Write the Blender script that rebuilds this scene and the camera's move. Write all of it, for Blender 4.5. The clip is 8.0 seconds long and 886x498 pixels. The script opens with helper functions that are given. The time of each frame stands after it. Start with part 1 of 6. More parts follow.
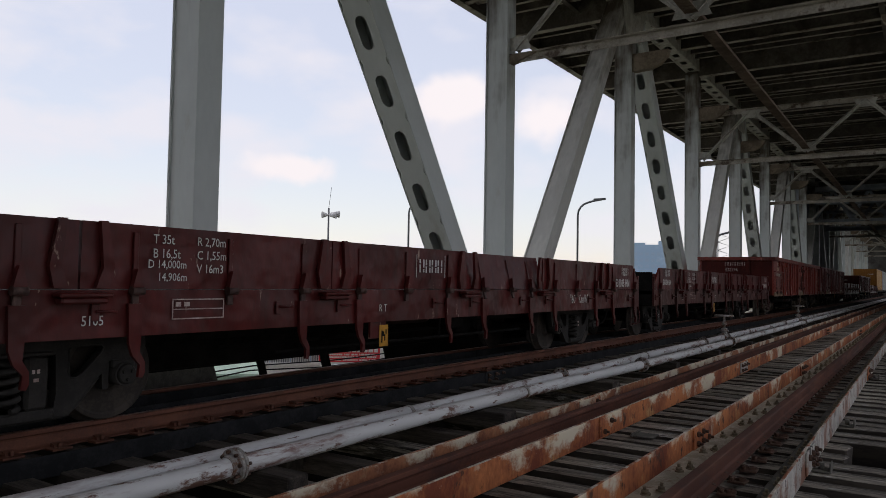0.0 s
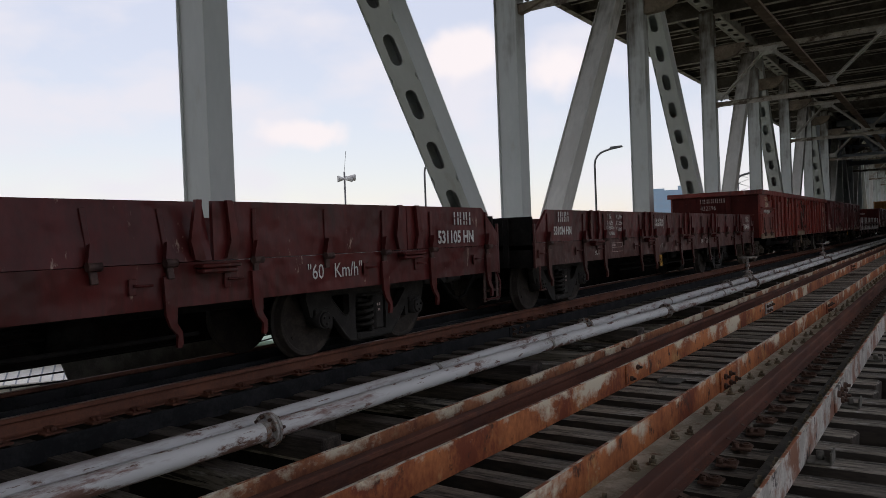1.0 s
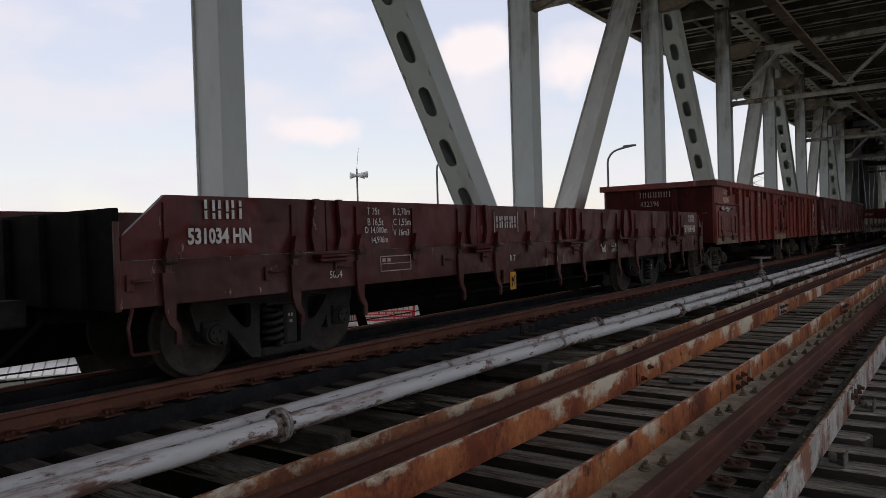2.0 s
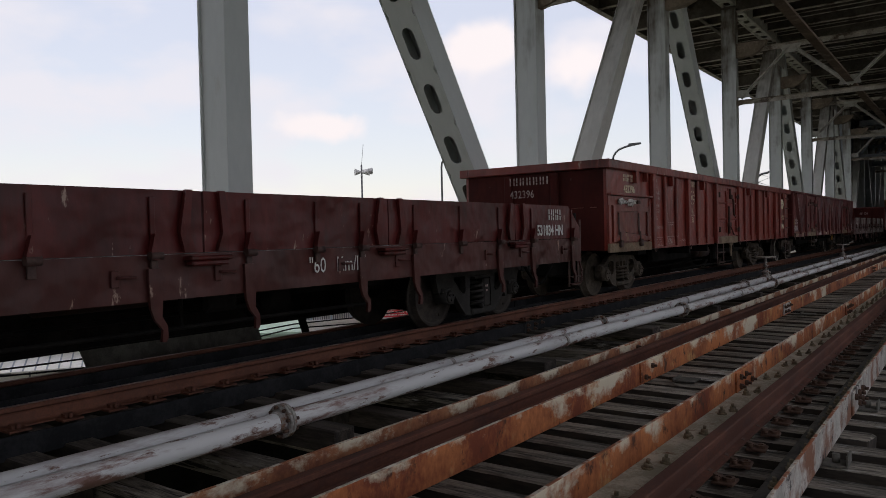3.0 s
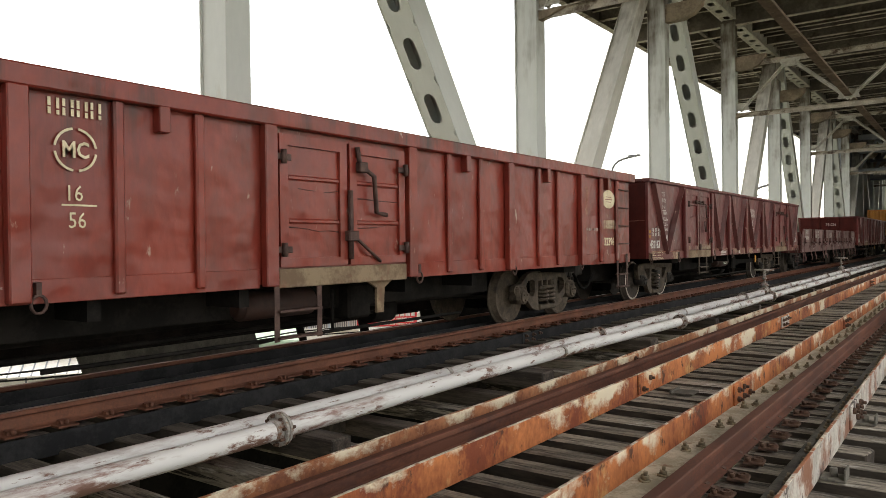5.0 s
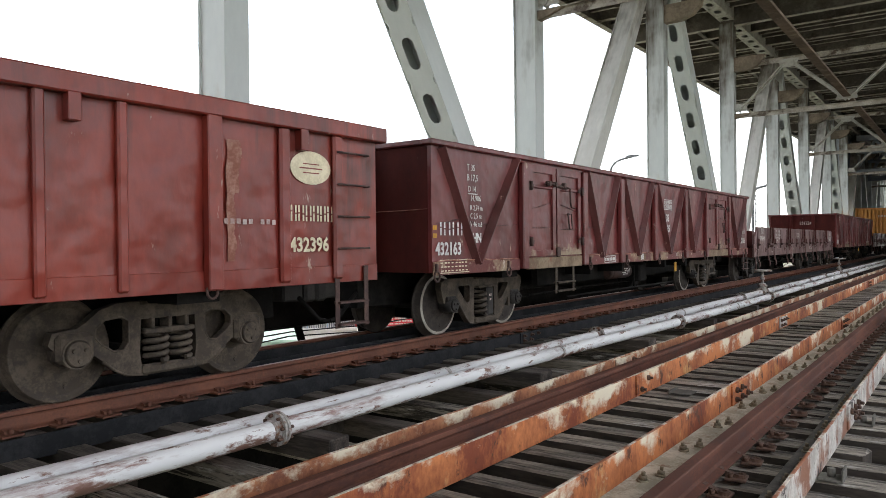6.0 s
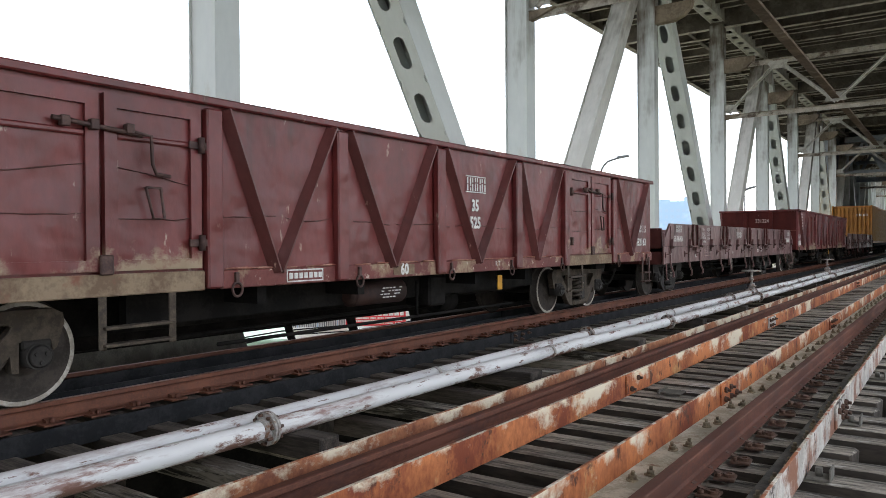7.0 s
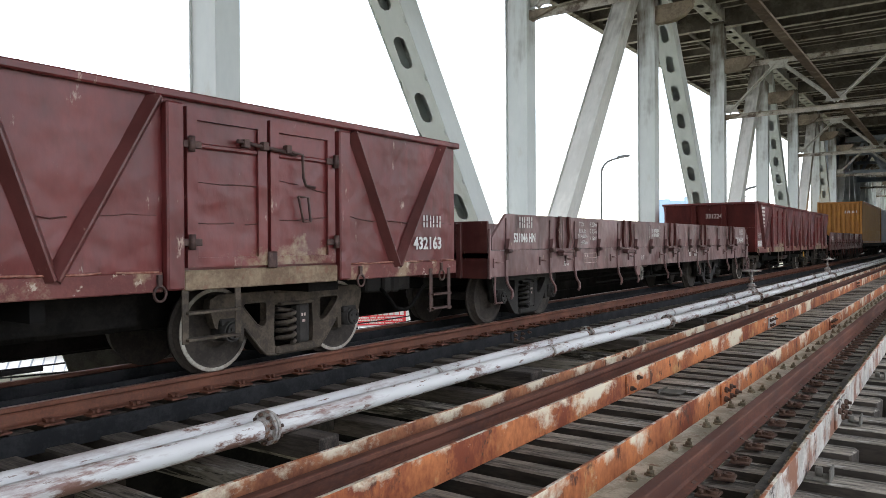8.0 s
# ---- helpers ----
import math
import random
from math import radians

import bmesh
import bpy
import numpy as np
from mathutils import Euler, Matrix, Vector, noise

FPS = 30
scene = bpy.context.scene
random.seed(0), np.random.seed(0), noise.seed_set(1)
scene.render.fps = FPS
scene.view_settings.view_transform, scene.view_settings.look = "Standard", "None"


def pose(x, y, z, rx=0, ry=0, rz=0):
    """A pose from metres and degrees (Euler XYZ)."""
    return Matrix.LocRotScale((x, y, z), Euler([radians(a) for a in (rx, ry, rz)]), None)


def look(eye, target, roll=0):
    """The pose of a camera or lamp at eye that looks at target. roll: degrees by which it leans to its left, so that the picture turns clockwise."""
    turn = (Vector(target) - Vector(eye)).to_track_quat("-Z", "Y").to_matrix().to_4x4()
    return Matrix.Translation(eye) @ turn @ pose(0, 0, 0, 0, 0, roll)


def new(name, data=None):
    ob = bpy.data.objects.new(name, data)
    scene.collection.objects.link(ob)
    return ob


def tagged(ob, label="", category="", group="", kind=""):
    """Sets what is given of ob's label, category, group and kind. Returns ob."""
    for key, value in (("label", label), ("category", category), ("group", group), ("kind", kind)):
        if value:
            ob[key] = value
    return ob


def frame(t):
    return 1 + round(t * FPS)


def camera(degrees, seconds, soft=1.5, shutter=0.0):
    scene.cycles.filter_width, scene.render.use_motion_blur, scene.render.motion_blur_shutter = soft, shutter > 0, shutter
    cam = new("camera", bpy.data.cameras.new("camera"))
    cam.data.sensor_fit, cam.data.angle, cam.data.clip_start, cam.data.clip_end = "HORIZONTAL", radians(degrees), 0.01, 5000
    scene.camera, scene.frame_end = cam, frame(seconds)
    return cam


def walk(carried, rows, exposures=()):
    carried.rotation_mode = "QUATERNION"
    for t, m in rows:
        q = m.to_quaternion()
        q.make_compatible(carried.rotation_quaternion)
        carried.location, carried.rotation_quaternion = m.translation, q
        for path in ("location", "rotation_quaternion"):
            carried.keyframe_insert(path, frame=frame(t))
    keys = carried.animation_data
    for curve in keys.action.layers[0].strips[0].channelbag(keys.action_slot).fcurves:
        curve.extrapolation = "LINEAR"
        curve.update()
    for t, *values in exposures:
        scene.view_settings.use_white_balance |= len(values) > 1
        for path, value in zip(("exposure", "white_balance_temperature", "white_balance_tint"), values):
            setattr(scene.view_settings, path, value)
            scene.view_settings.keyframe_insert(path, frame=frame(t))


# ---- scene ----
# World: x across the bridge (the tracks lie at negative x), y along it, z = 0 at the rail heads.
cam = camera(62.19, 8.0, soft=0.5)
EYE = (0.0, 0.0, 1.18)
# seconds, yaw, pitch, roll of a camera held by hand on one spot
PATH = [(0.0, 33.24, 2.53, -0.98), (0.5, 33.37, 2.02, -0.5), (0.6, 33.49, 1.25, 0.57), (0.7, 33.77, 1.01, 0.88), (0.8, 34.22, 0.58, 1.21), (0.9, 34.55, -0.15, 1.8), (1.0, 34.76, -0.74, 2.21),
        (1.5, 35.33, -0.76, 2.07), (3.0, 36.0, -1.12, 1.31), (3.5, 36.32, -0.97, 1.28), (4.0, 36.5, -0.67, 1.18),
        (4.5, 36.05, -0.39, 0.85), (6.0, 35.79, -0.38, 0.63), (6.5, 35.26, -0.49, 0.67), (7.0, 35.08, -0.42, 0.44),
        (7.5, 35.09, -0.33, 0.23), (8.0, 35.09, -0.45, 0.39)]
EXPOSURES = [(0.0, -1.63, 6600, 17), (3.0, -1.61, 6700, 17), (3.5, -1.55, 6800, 17), (4.0, -1.31, 7300, 14), (4.2, -1.08, 7650, 13), (4.5, -0.18, 8200, 11), (5.8, 0.24, 6900, 12), (6.5, 0.18, 6600, 12), (8.0, 0.33, 6550, 12)]
walk(cam, [(t, pose(*EYE, 90 + pitch, roll, yaw)) for t, yaw, pitch, roll in PATH], EXPOSURES)

# ---- world and sun ----
world = bpy.data.worlds.new("sky")
scene.world = world
world.use_nodes = True
wn, wl = world.node_tree.nodes, world.node_tree.links
wn.clear()
w_out, w_bg = wn.new("ShaderNodeOutputWorld"), wn.new("ShaderNodeBackground")
w_sky = wn.new("ShaderNodeTexSky")
w_sky.sky_type, w_sky.sun_disc = "NISHITA", False
w_sky.sun_elevation, w_sky.sun_rotation = radians(52), radians(-56)
w_sky.dust_density, w_sky.air_density = 0.4, 1.2
w_dim = wn.new("ShaderNodeVectorMath")
w_dim.operation = "SCALE"
w_dim.inputs["Scale"].default_value = 0.12
wl.new(w_sky.outputs["Color"], w_dim.inputs[0])
w_tc, w_sep = wn.new("ShaderNodeTexCoord"), wn.new("ShaderNodeSeparateXYZ")
w_map = wn.new("ShaderNodeMapping")
w_map.inputs["Scale"].default_value = (2.0, 2.0, 4.5)
w_map.inputs["Location"].default_value = (0.35, 0.1, 0.2)
wl.new(w_tc.outputs["Generated"], w_map.inputs["Vector"])
wl.new(w_tc.outputs["Generated"], w_sep.inputs[0])
w_noise = wn.new("ShaderNodeTexNoise")
w_noise.inputs["Scale"].default_value, w_noise.inputs["Detail"].default_value = 2.3, 9
w_noise.inputs["Roughness"].default_value = 0.52
wl.new(w_map.outputs["Vector"], w_noise.inputs["Vector"])
w_ramp = wn.new("ShaderNodeMapRange")
w_ramp.inputs["From Min"].default_value, w_ramp.inputs["From Max"].default_value = 0.44, 0.60
w_ramp.inputs["To Min"].default_value, w_ramp.inputs["To Max"].default_value = 0.55, 0.9
wl.new(w_noise.outputs["Fac"], w_ramp.inputs["Value"])
w_haze = wn.new("ShaderNodeMapRange")
w_haze.inputs["From Min"].default_value, w_haze.inputs["From Max"].default_value = 0.0, 0.35
w_haze.inputs["To Min"].default_value, w_haze.inputs["To Max"].default_value = 0.6, 0.0
wl.new(w_sep.outputs["Z"], w_haze.inputs["Value"])
w_max = wn.new("ShaderNodeMath")
w_max.operation = "MAXIMUM"
wl.new(w_ramp.outputs["Result"], w_max.inputs[0])
wl.new(w_haze.outputs["Result"], w_max.inputs[1])
w_mix = wn.new("ShaderNodeMix")
w_mix.data_type = "RGBA"
wl.new(w_max.outputs[0], w_mix.inputs["Factor"])
wl.new(w_dim.outputs[0], w_mix.inputs["A"])
w_mix.inputs["B"].default_value = (0.935, 0.96, 1.015, 1)
# low heaps of cumulus: bearing left of the bridge's axis, height, half width, half height (degrees)
w_puff = wn.new("ShaderNodeTexNoise")
w_puff.inputs["Scale"].default_value, w_puff.inputs["Detail"].default_value = 16, 5
w_puff.inputs["Roughness"].default_value = 0.48
wl.new(w_tc.outputs["Generated"], w_puff.inputs["Vector"])
w_sum = None
for w_az, w_el, w_wide, w_tall in ((31.8, 14.0, 3.6, 2.3), (25.8, 12.6, 3.4, 2.1), (44.6, 8.4, 2.5, 1.05)):
    w_at = pose(0, 0, 0, w_el, 0, w_az) @ Vector((0, 1, 0))
    w_sub, w_turn, w_len = wn.new("ShaderNodeVectorMath"), wn.new("ShaderNodeMapping"), wn.new("ShaderNodeVectorMath")
    w_sub.operation, w_len.operation = "SUBTRACT", "LENGTH"
    w_sub.inputs[1].default_value = w_at
    wl.new(w_tc.outputs["Generated"], w_sub.inputs[0])
    w_turn.inputs["Rotation"].default_value = (0, 0, -radians(w_az))
    w_turn.inputs["Scale"].default_value = (1 / radians(w_wide), 1, 1 / radians(w_tall))
    wl.new(w_sub.outputs[0], w_turn.inputs["Vector"])
    wl.new(w_turn.outputs[0], w_len.inputs[0])
    w_rag, w_edge = wn.new("ShaderNodeMath"), wn.new("ShaderNodeMapRange")
    w_rag.operation = "MULTIPLY_ADD"
    w_rag.inputs[1].default_value = -2.4
    wl.new(w_puff.outputs["Fac"], w_rag.inputs[0])
    wl.new(w_len.outputs["Value"], w_rag.inputs[2])
    w_edge.inputs["From Min"].default_value, w_edge.inputs["From Max"].default_value = -0.1, -0.9
    w_edge.interpolation_type = "SMOOTHSTEP"
    wl.new(w_rag.outputs[0], w_edge.inputs["Value"])
    if w_sum is None:
        w_sum = w_edge.outputs["Result"]
    else:
        w_top = wn.new("ShaderNodeMath")
        w_top.operation = "MAXIMUM"
        wl.new(w_sum, w_top.inputs[0])
        wl.new(w_edge.outputs["Result"], w_top.inputs[1])
        w_sum = w_top.outputs[0]
w_heap = wn.new("ShaderNodeMix")
w_heap.data_type = "RGBA"
wl.new(w_sum, w_heap.inputs["Factor"])
wl.new(w_mix.outputs["Result"], w_heap.inputs["A"])
w_heap.inputs["B"].default_value = (1.06, 1.04, 1.04, 1)
# the sky gain rises towards +x, away from the sun, to brighten the tracks
w_side = wn.new("ShaderNodeMapRange")
w_side.inputs["From Min"].default_value, w_side.inputs["From Max"].default_value = -0.7, 0.5
w_side.inputs["To Min"].default_value, w_side.inputs["To Max"].default_value = 2.35, 2.5
wl.new(w_sep.outputs["X"], w_side.inputs["Value"])
w_glow = wn.new("ShaderNodeVectorMath")
w_glow.operation = "SCALE"
wl.new(w_heap.outputs["Result"], w_glow.inputs[0])
wl.new(w_side.outputs["Result"], w_glow.inputs["Scale"])
wl.new(w_glow.outputs[0], w_bg.inputs["Color"])
w_bg.inputs["Strength"].default_value = 1.15
wl.new(w_bg.outputs[0], w_out.inputs["Surface"])

sun = new("sun", bpy.data.lights.new("sun", "SUN"))
sun.data.energy, sun.data.angle, sun.data.color = 1.2, radians(15), (1.0, 0.95, 0.88)
sun.matrix_basis = look((-30, 20, 46), (0, 0, 0))


# ---- materials ----
def shade(name, colours, rough=0.6, metal=0.0, scale=3.0, fine=40.0, stretch=(1, 1, 1), bump=0.25, split=(0.42, 0.62),
          third=None, third_at=(0.6, 0.7), third_scale=None, chips=None, chips_at=(0.64, 0.7), chips_scale=6.0, chips_stretch=(1, 1, 1), vary=0.0, spec=0.4, depth=0.01,
          runs=None, dents=None):
    """Two colours mixed by a broad and a fine noise, a third in patches (rust, bare wood, dust), with relief."""
    m = bpy.data.materials.new(name)
    m.use_nodes = True
    n, l = m.node_tree.nodes, m.node_tree.links
    b = n["Principled BSDF"]
    tc, mp = n.new("ShaderNodeTexCoord"), n.new("ShaderNodeMapping")
    mp.inputs["Scale"].default_value = stretch
    l.new(tc.outputs["Object"], mp.inputs["Vector"])
    big, small = n.new("ShaderNodeTexNoise"), n.new("ShaderNodeTexNoise")
    for node, s, d in ((big, scale, 5), (small, fine, 4)):
        node.inputs["Scale"].default_value, node.inputs["Detail"].default_value = s, d
        node.inputs["Roughness"].default_value = 0.62
        l.new(mp.outputs["Vector"], node.inputs["Vector"])
    add = n.new("ShaderNodeMath")
    add.operation = "MULTIPLY_ADD"
    add.inputs[1].default_value = 0.5
    l.new(small.outputs["Fac"], add.inputs[0])
    off = n.new("ShaderNodeMath")
    off.operation = "SUBTRACT"
    off.inputs[1].default_value = 0.25
    l.new(big.outputs["Fac"], off.inputs[0])
    l.new(off.outputs[0], add.inputs[2])
    rng = n.new("ShaderNodeMapRange")
    rng.inputs["From Min"].default_value, rng.inputs["From Max"].default_value = split
    l.new(add.outputs[0], rng.inputs["Value"])
    mix = n.new("ShaderNodeMix")
    mix.data_type = "RGBA"
    l.new(rng.outputs["Result"], mix.inputs["Factor"])
    mix.inputs["A"].default_value, mix.inputs["B"].default_value = (*colours[0], 1), (*colours[1], 1)
    col = mix.outputs["Result"]
    layers = []
    if third:
        layers.append((third, third_at, third_scale or scale * 1.7, (1, 1, 1), (7.3, 2.1, 5.7)))
    if chips:
        layers.append((chips, chips_at, chips_scale, chips_stretch, (3.9, 8.2, 1.4)))
    for layer, at, size, pull, shift in layers:
        pn, pr, pm = n.new("ShaderNodeTexNoise"), n.new("ShaderNodeMapRange"), n.new("ShaderNodeMix")
        pn.inputs["Scale"].default_value, pn.inputs["Detail"].default_value = size, 8
        pn.inputs["Roughness"].default_value = 0.68
        sh = n.new("ShaderNodeVectorMath")
        sh.operation = "MULTIPLY_ADD"
        sh.inputs[1].default_value, sh.inputs[2].default_value = pull, shift
        l.new(mp.outputs["Vector"], sh.inputs[0])
        l.new(sh.outputs[0], pn.inputs["Vector"])
        pr.inputs["From Min"].default_value, pr.inputs["From Max"].default_value = at
        l.new(pn.outputs["Fac"], pr.inputs["Value"])
        pm.data_type = "RGBA"
        l.new(pr.outputs["Result"], pm.inputs["Factor"])
        l.new(col, pm.inputs["A"])
        pm.inputs["B"].default_value = (*layer, 1)
        col = pm.outputs["Result"]
    if runs:
        # ragged paint, dust or rust runs that start at one height and thin out towards another
        tint, z_full, z_gone, gain, at, pull = runs
        sep, zr, sv = n.new("ShaderNodeSeparateXYZ"), n.new("ShaderNodeMapRange"), n.new("ShaderNodeMapping")
        l.new(tc.outputs["Object"], sep.inputs[0])
        zr.inputs["From Min"].default_value, zr.inputs["From Max"].default_value = z_gone, z_full
        zr.inputs["To Min"].default_value, zr.inputs["To Max"].default_value = -gain, gain
        l.new(sep.outputs["Z"], zr.inputs["Value"])
        sv.inputs["Scale"].default_value = pull
        l.new(tc.outputs["Object"], sv.inputs["Vector"])
        ns, nb = n.new("ShaderNodeTexNoise"), n.new("ShaderNodeTexNoise")
        ns.inputs["Scale"].default_value, ns.inputs["Detail"].default_value, ns.inputs["Roughness"].default_value = 1.0, 6, 0.7
        nb.inputs["Scale"].default_value, nb.inputs["Detail"].default_value = 1.1, 3
        l.new(sv.outputs[0], ns.inputs["Vector"])
        l.new(tc.outputs["Object"], nb.inputs["Vector"])
        s1, s2, rr2, pm = n.new("ShaderNodeMath"), n.new("ShaderNodeMath"), n.new("ShaderNodeMapRange"), n.new("ShaderNodeMix")
        l.new(ns.outputs["Fac"], s1.inputs[0])
        l.new(zr.outputs["Result"], s1.inputs[1])
        s2.operation = "MULTIPLY_ADD"
        s2.inputs[1].default_value = 0.9
        l.new(nb.outputs["Fac"], s2.inputs[0])
        l.new(s1.outputs[0], s2.inputs[2])
        rr2.inputs["From Min"].default_value, rr2.inputs["From Max"].default_value = at[0] + 0.45, at[1] + 0.45
        l.new(s2.outputs[0], rr2.inputs["Value"])
        pm.data_type = "RGBA"
        l.new(rr2.outputs["Result"], pm.inputs["Factor"])
        l.new(col, pm.inputs["A"])
        pm.inputs["B"].default_value = (*tint, 1)
        col = pm.outputs["Result"]
    if vary:
        oi, vr, hs = n.new("ShaderNodeObjectInfo"), n.new("ShaderNodeMapRange"), n.new("ShaderNodeHueSaturation")
        vr.inputs["To Min"].default_value, vr.inputs["To Max"].default_value = 1 - vary, 1 + vary
        l.new(oi.outputs["Random"], vr.inputs["Value"])
        l.new(vr.outputs["Result"], hs.inputs["Value"])
        l.new(col, hs.inputs["Color"])
        col = hs.outputs["Color"]
    l.new(col, b.inputs["Base Color"])
    rr = n.new("ShaderNodeMapRange")
    rr.inputs["To Min"].default_value, rr.inputs["To Max"].default_value = max(0.05, rough - 0.12), min(1, rough + 0.14)
    l.new(small.outputs["Fac"], rr.inputs["Value"])
    l.new(rr.outputs["Result"], b.inputs["Roughness"])
    b.inputs["Metallic"].default_value = metal
    b.inputs["Specular IOR Level"].default_value = spec
    if bump:
        bp = n.new("ShaderNodeBump")
        bp.inputs["Strength"].default_value, bp.inputs["Distance"].default_value = bump, depth
        l.new(add.outputs[0], bp.inputs["Height"])
        l.new(bp.outputs[0], b.inputs["Normal"])
        if dents:
            dn, db = n.new("ShaderNodeTexNoise"), n.new("ShaderNodeBump")
            dn.inputs["Scale"].default_value, dn.inputs["Detail"].default_value = dents[0], 2.3
            db.inputs["Strength"].default_value, db.inputs["Distance"].default_value = 1.0, dents[1]
            l.new(tc.outputs["Object"], dn.inputs["Vector"])
            l.new(dn.outputs["Fac"], db.inputs["Height"])
            l.new(db.outputs[0], bp.inputs["Normal"])
    return m


SOOT = (0.105, 0.082, 0.06)
M_TRUSS = shade("truss_paint", ((0.52, 0.56, 0.545), (0.60, 0.635, 0.615)), 0.45, scale=0.7, fine=9, stretch=(1, 1, 0.4), bump=0.04, split=(0.3, 0.7),
                third=(0.36, 0.34, 0.27), third_at=(0.64, 0.90), third_scale=1.3, runs=(SOOT, 11.5, 5.5, 0.26, (0.42, 0.86), (2.5, 2.5, 0.3)))
M_TRUSS_HOLED = shade("perforated_truss_paint", ((0.52, 0.56, 0.545), (0.60, 0.635, 0.615)), 0.45, scale=0.7, fine=9, stretch=(1, 1, 0.4), bump=0.04, split=(0.3, 0.7),
                      third=(0.34, 0.31, 0.24), third_at=(0.60, 0.88), third_scale=1.3, runs=(SOOT, 18.0, 11.0, 0.24, (0.46, 0.9), (2.5, 2.5, 0.3)))
M_TRUSS_DULL = shade("truss_paint_weathered", ((0.53, 0.53, 0.49), (0.64, 0.635, 0.59)), 0.55, scale=0.8, fine=10, stretch=(1, 1, 0.3),
                     bump=0.06, third=(0.34, 0.29, 0.21), third_at=(0.60, 0.88), third_scale=1.2, runs=(SOOT, 15.0, 8.0, 0.26, (0.42, 0.86), (2.5, 2.5, 0.3)))
M_PLATE = shade("gusset_plate_paint", ((0.42, 0.41, 0.37), (0.56, 0.55, 0.50)), 0.6, scale=2.0, fine=16, bump=0.1, third=(0.25, 0.20, 0.14), third_at=(0.52, 0.75))
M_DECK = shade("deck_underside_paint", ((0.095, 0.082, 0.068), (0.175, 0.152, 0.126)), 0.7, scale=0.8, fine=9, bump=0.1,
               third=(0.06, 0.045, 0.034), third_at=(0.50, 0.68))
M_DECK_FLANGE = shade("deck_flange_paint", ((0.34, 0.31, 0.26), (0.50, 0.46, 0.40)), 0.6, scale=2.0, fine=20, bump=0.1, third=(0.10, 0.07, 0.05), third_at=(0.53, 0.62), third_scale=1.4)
M_UPPER = shade("brown_upper_steel", ((0.19, 0.15, 0.108), (0.31, 0.25, 0.185)), 0.65, scale=1.2, fine=12, bump=0.12, third=(0.10, 0.072, 0.05), third_at=(0.5, 0.72))
M_STRUT = shade("rust_brown_strut", ((0.10, 0.065, 0.043), (0.19, 0.13, 0.09)), 0.75, scale=1.5, fine=14, bump=0.15, third=(0.30, 0.24, 0.18), third_at=(0.56, 0.72))
M_TOWER = shade("blue_grey_concrete", ((0.20, 0.225, 0.25), (0.29, 0.315, 0.34)), 0.85, scale=0.4, fine=4, bump=0.1, third=(0.14, 0.15, 0.16), third_at=(0.54, 0.72))
M_ROAD = shade("road_asphalt", ((0.045, 0.045, 0.047), (0.06, 0.06, 0.06)), 0.9, scale=2, fine=60)
M_RAIL = shade("rusty_rail", ((0.085, 0.034, 0.023), (0.145, 0.058, 0.038)), 0.78, metal=0.0, scale=3, fine=60, stretch=(1, 0.4, 1), spec=0.25, bump=0.2, depth=0.004,
               third=(0.07, 0.04, 0.035), third_at=(0.52, 0.75))
M_RAIL_FAR = shade("rusty_rail_bright", ((0.10, 0.036, 0.021), (0.16, 0.060, 0.034)), 0.7, metal=0.05, scale=2.5, fine=50, bump=0.2, depth=0.004,
                   third=(0.11, 0.045, 0.03), third_at=(0.52, 0.7))
M_HEAD = shade("rail_head_worn", ((0.22, 0.13, 0.10), (0.32, 0.20, 0.15)), 0.42, metal=0.5, scale=4, fine=50, stretch=(1, 0.2, 1), bump=0.05)
CREAM_PAINT = (0.70, 0.62, 0.47)
M_GUARD = shade("guard_rust_and_paint", ((0.20, 0.047, 0.02), (0.57, 0.20, 0.07)), 0.75, scale=1.5, fine=22, stretch=(1, 1, 0.7), bump=0.4, depth=0.006, split=(0.34, 0.64),
                third=(0.60, 0.36, 0.15), third_at=(0.56, 0.70), third_scale=3.2, chips=(0.10, 0.036, 0.02), chips_at=(0.57, 0.64), chips_scale=7,
                runs=(CREAM_PAINT, -0.012, -0.2, 0.07, (0.56, 0.67), (4, 1.7, 2.6)))
M_GUARD_DARK = shade("guard_brown_rust", ((0.18, 0.062, 0.034), (0.44, 0.18, 0.085)), 0.8, scale=2, fine=26, bump=0.4, depth=0.006, split=(0.34, 0.64),
                     third=(0.40, 0.24, 0.13), third_at=(0.55, 0.66), third_scale=6, runs=(CREAM_PAINT, -0.012, -0.16, 0.08, (0.51, 0.64), (6, 2.6, 4)))
M_GUARD_WHITE = shade("guard_white_paint", ((0.33, 0.31, 0.28), (0.56, 0.54, 0.50)), 0.6, scale=4, fine=50, bump=0.25, depth=0.004,
                      third=(0.22, 0.10, 0.06), third_at=(0.52, 0.60), third_scale=2.2, chips=(0.05, 0.04, 0.036), chips_at=(0.58, 0.63), chips_scale=9)
M_EDGE = shade("flaking_edge_paint", ((0.40, 0.34, 0.26), (0.66, 0.61, 0.52)), 0.7, scale=5, fine=50, bump=0.3, depth=0.004,
               third=(0.28, 0.10, 0.045), third_at=(0.47, 0.55), third_scale=5)
M_GUARD_BLACK = shade("guard_tarred", ((0.010, 0.0105, 0.012), (0.024, 0.024, 0.026)), 0.8, scale=3, fine=40, bump=0.2, depth=0.004, spec=0.2)
M_LEG = shade("guard_leg_dusty_paint", ((0.35, 0.32, 0.24), (0.56, 0.52, 0.42)), 0.85, scale=5, fine=60, bump=0.3, depth=0.004,
              third=(0.20, 0.10, 0.06), third_at=(0.58, 0.7))
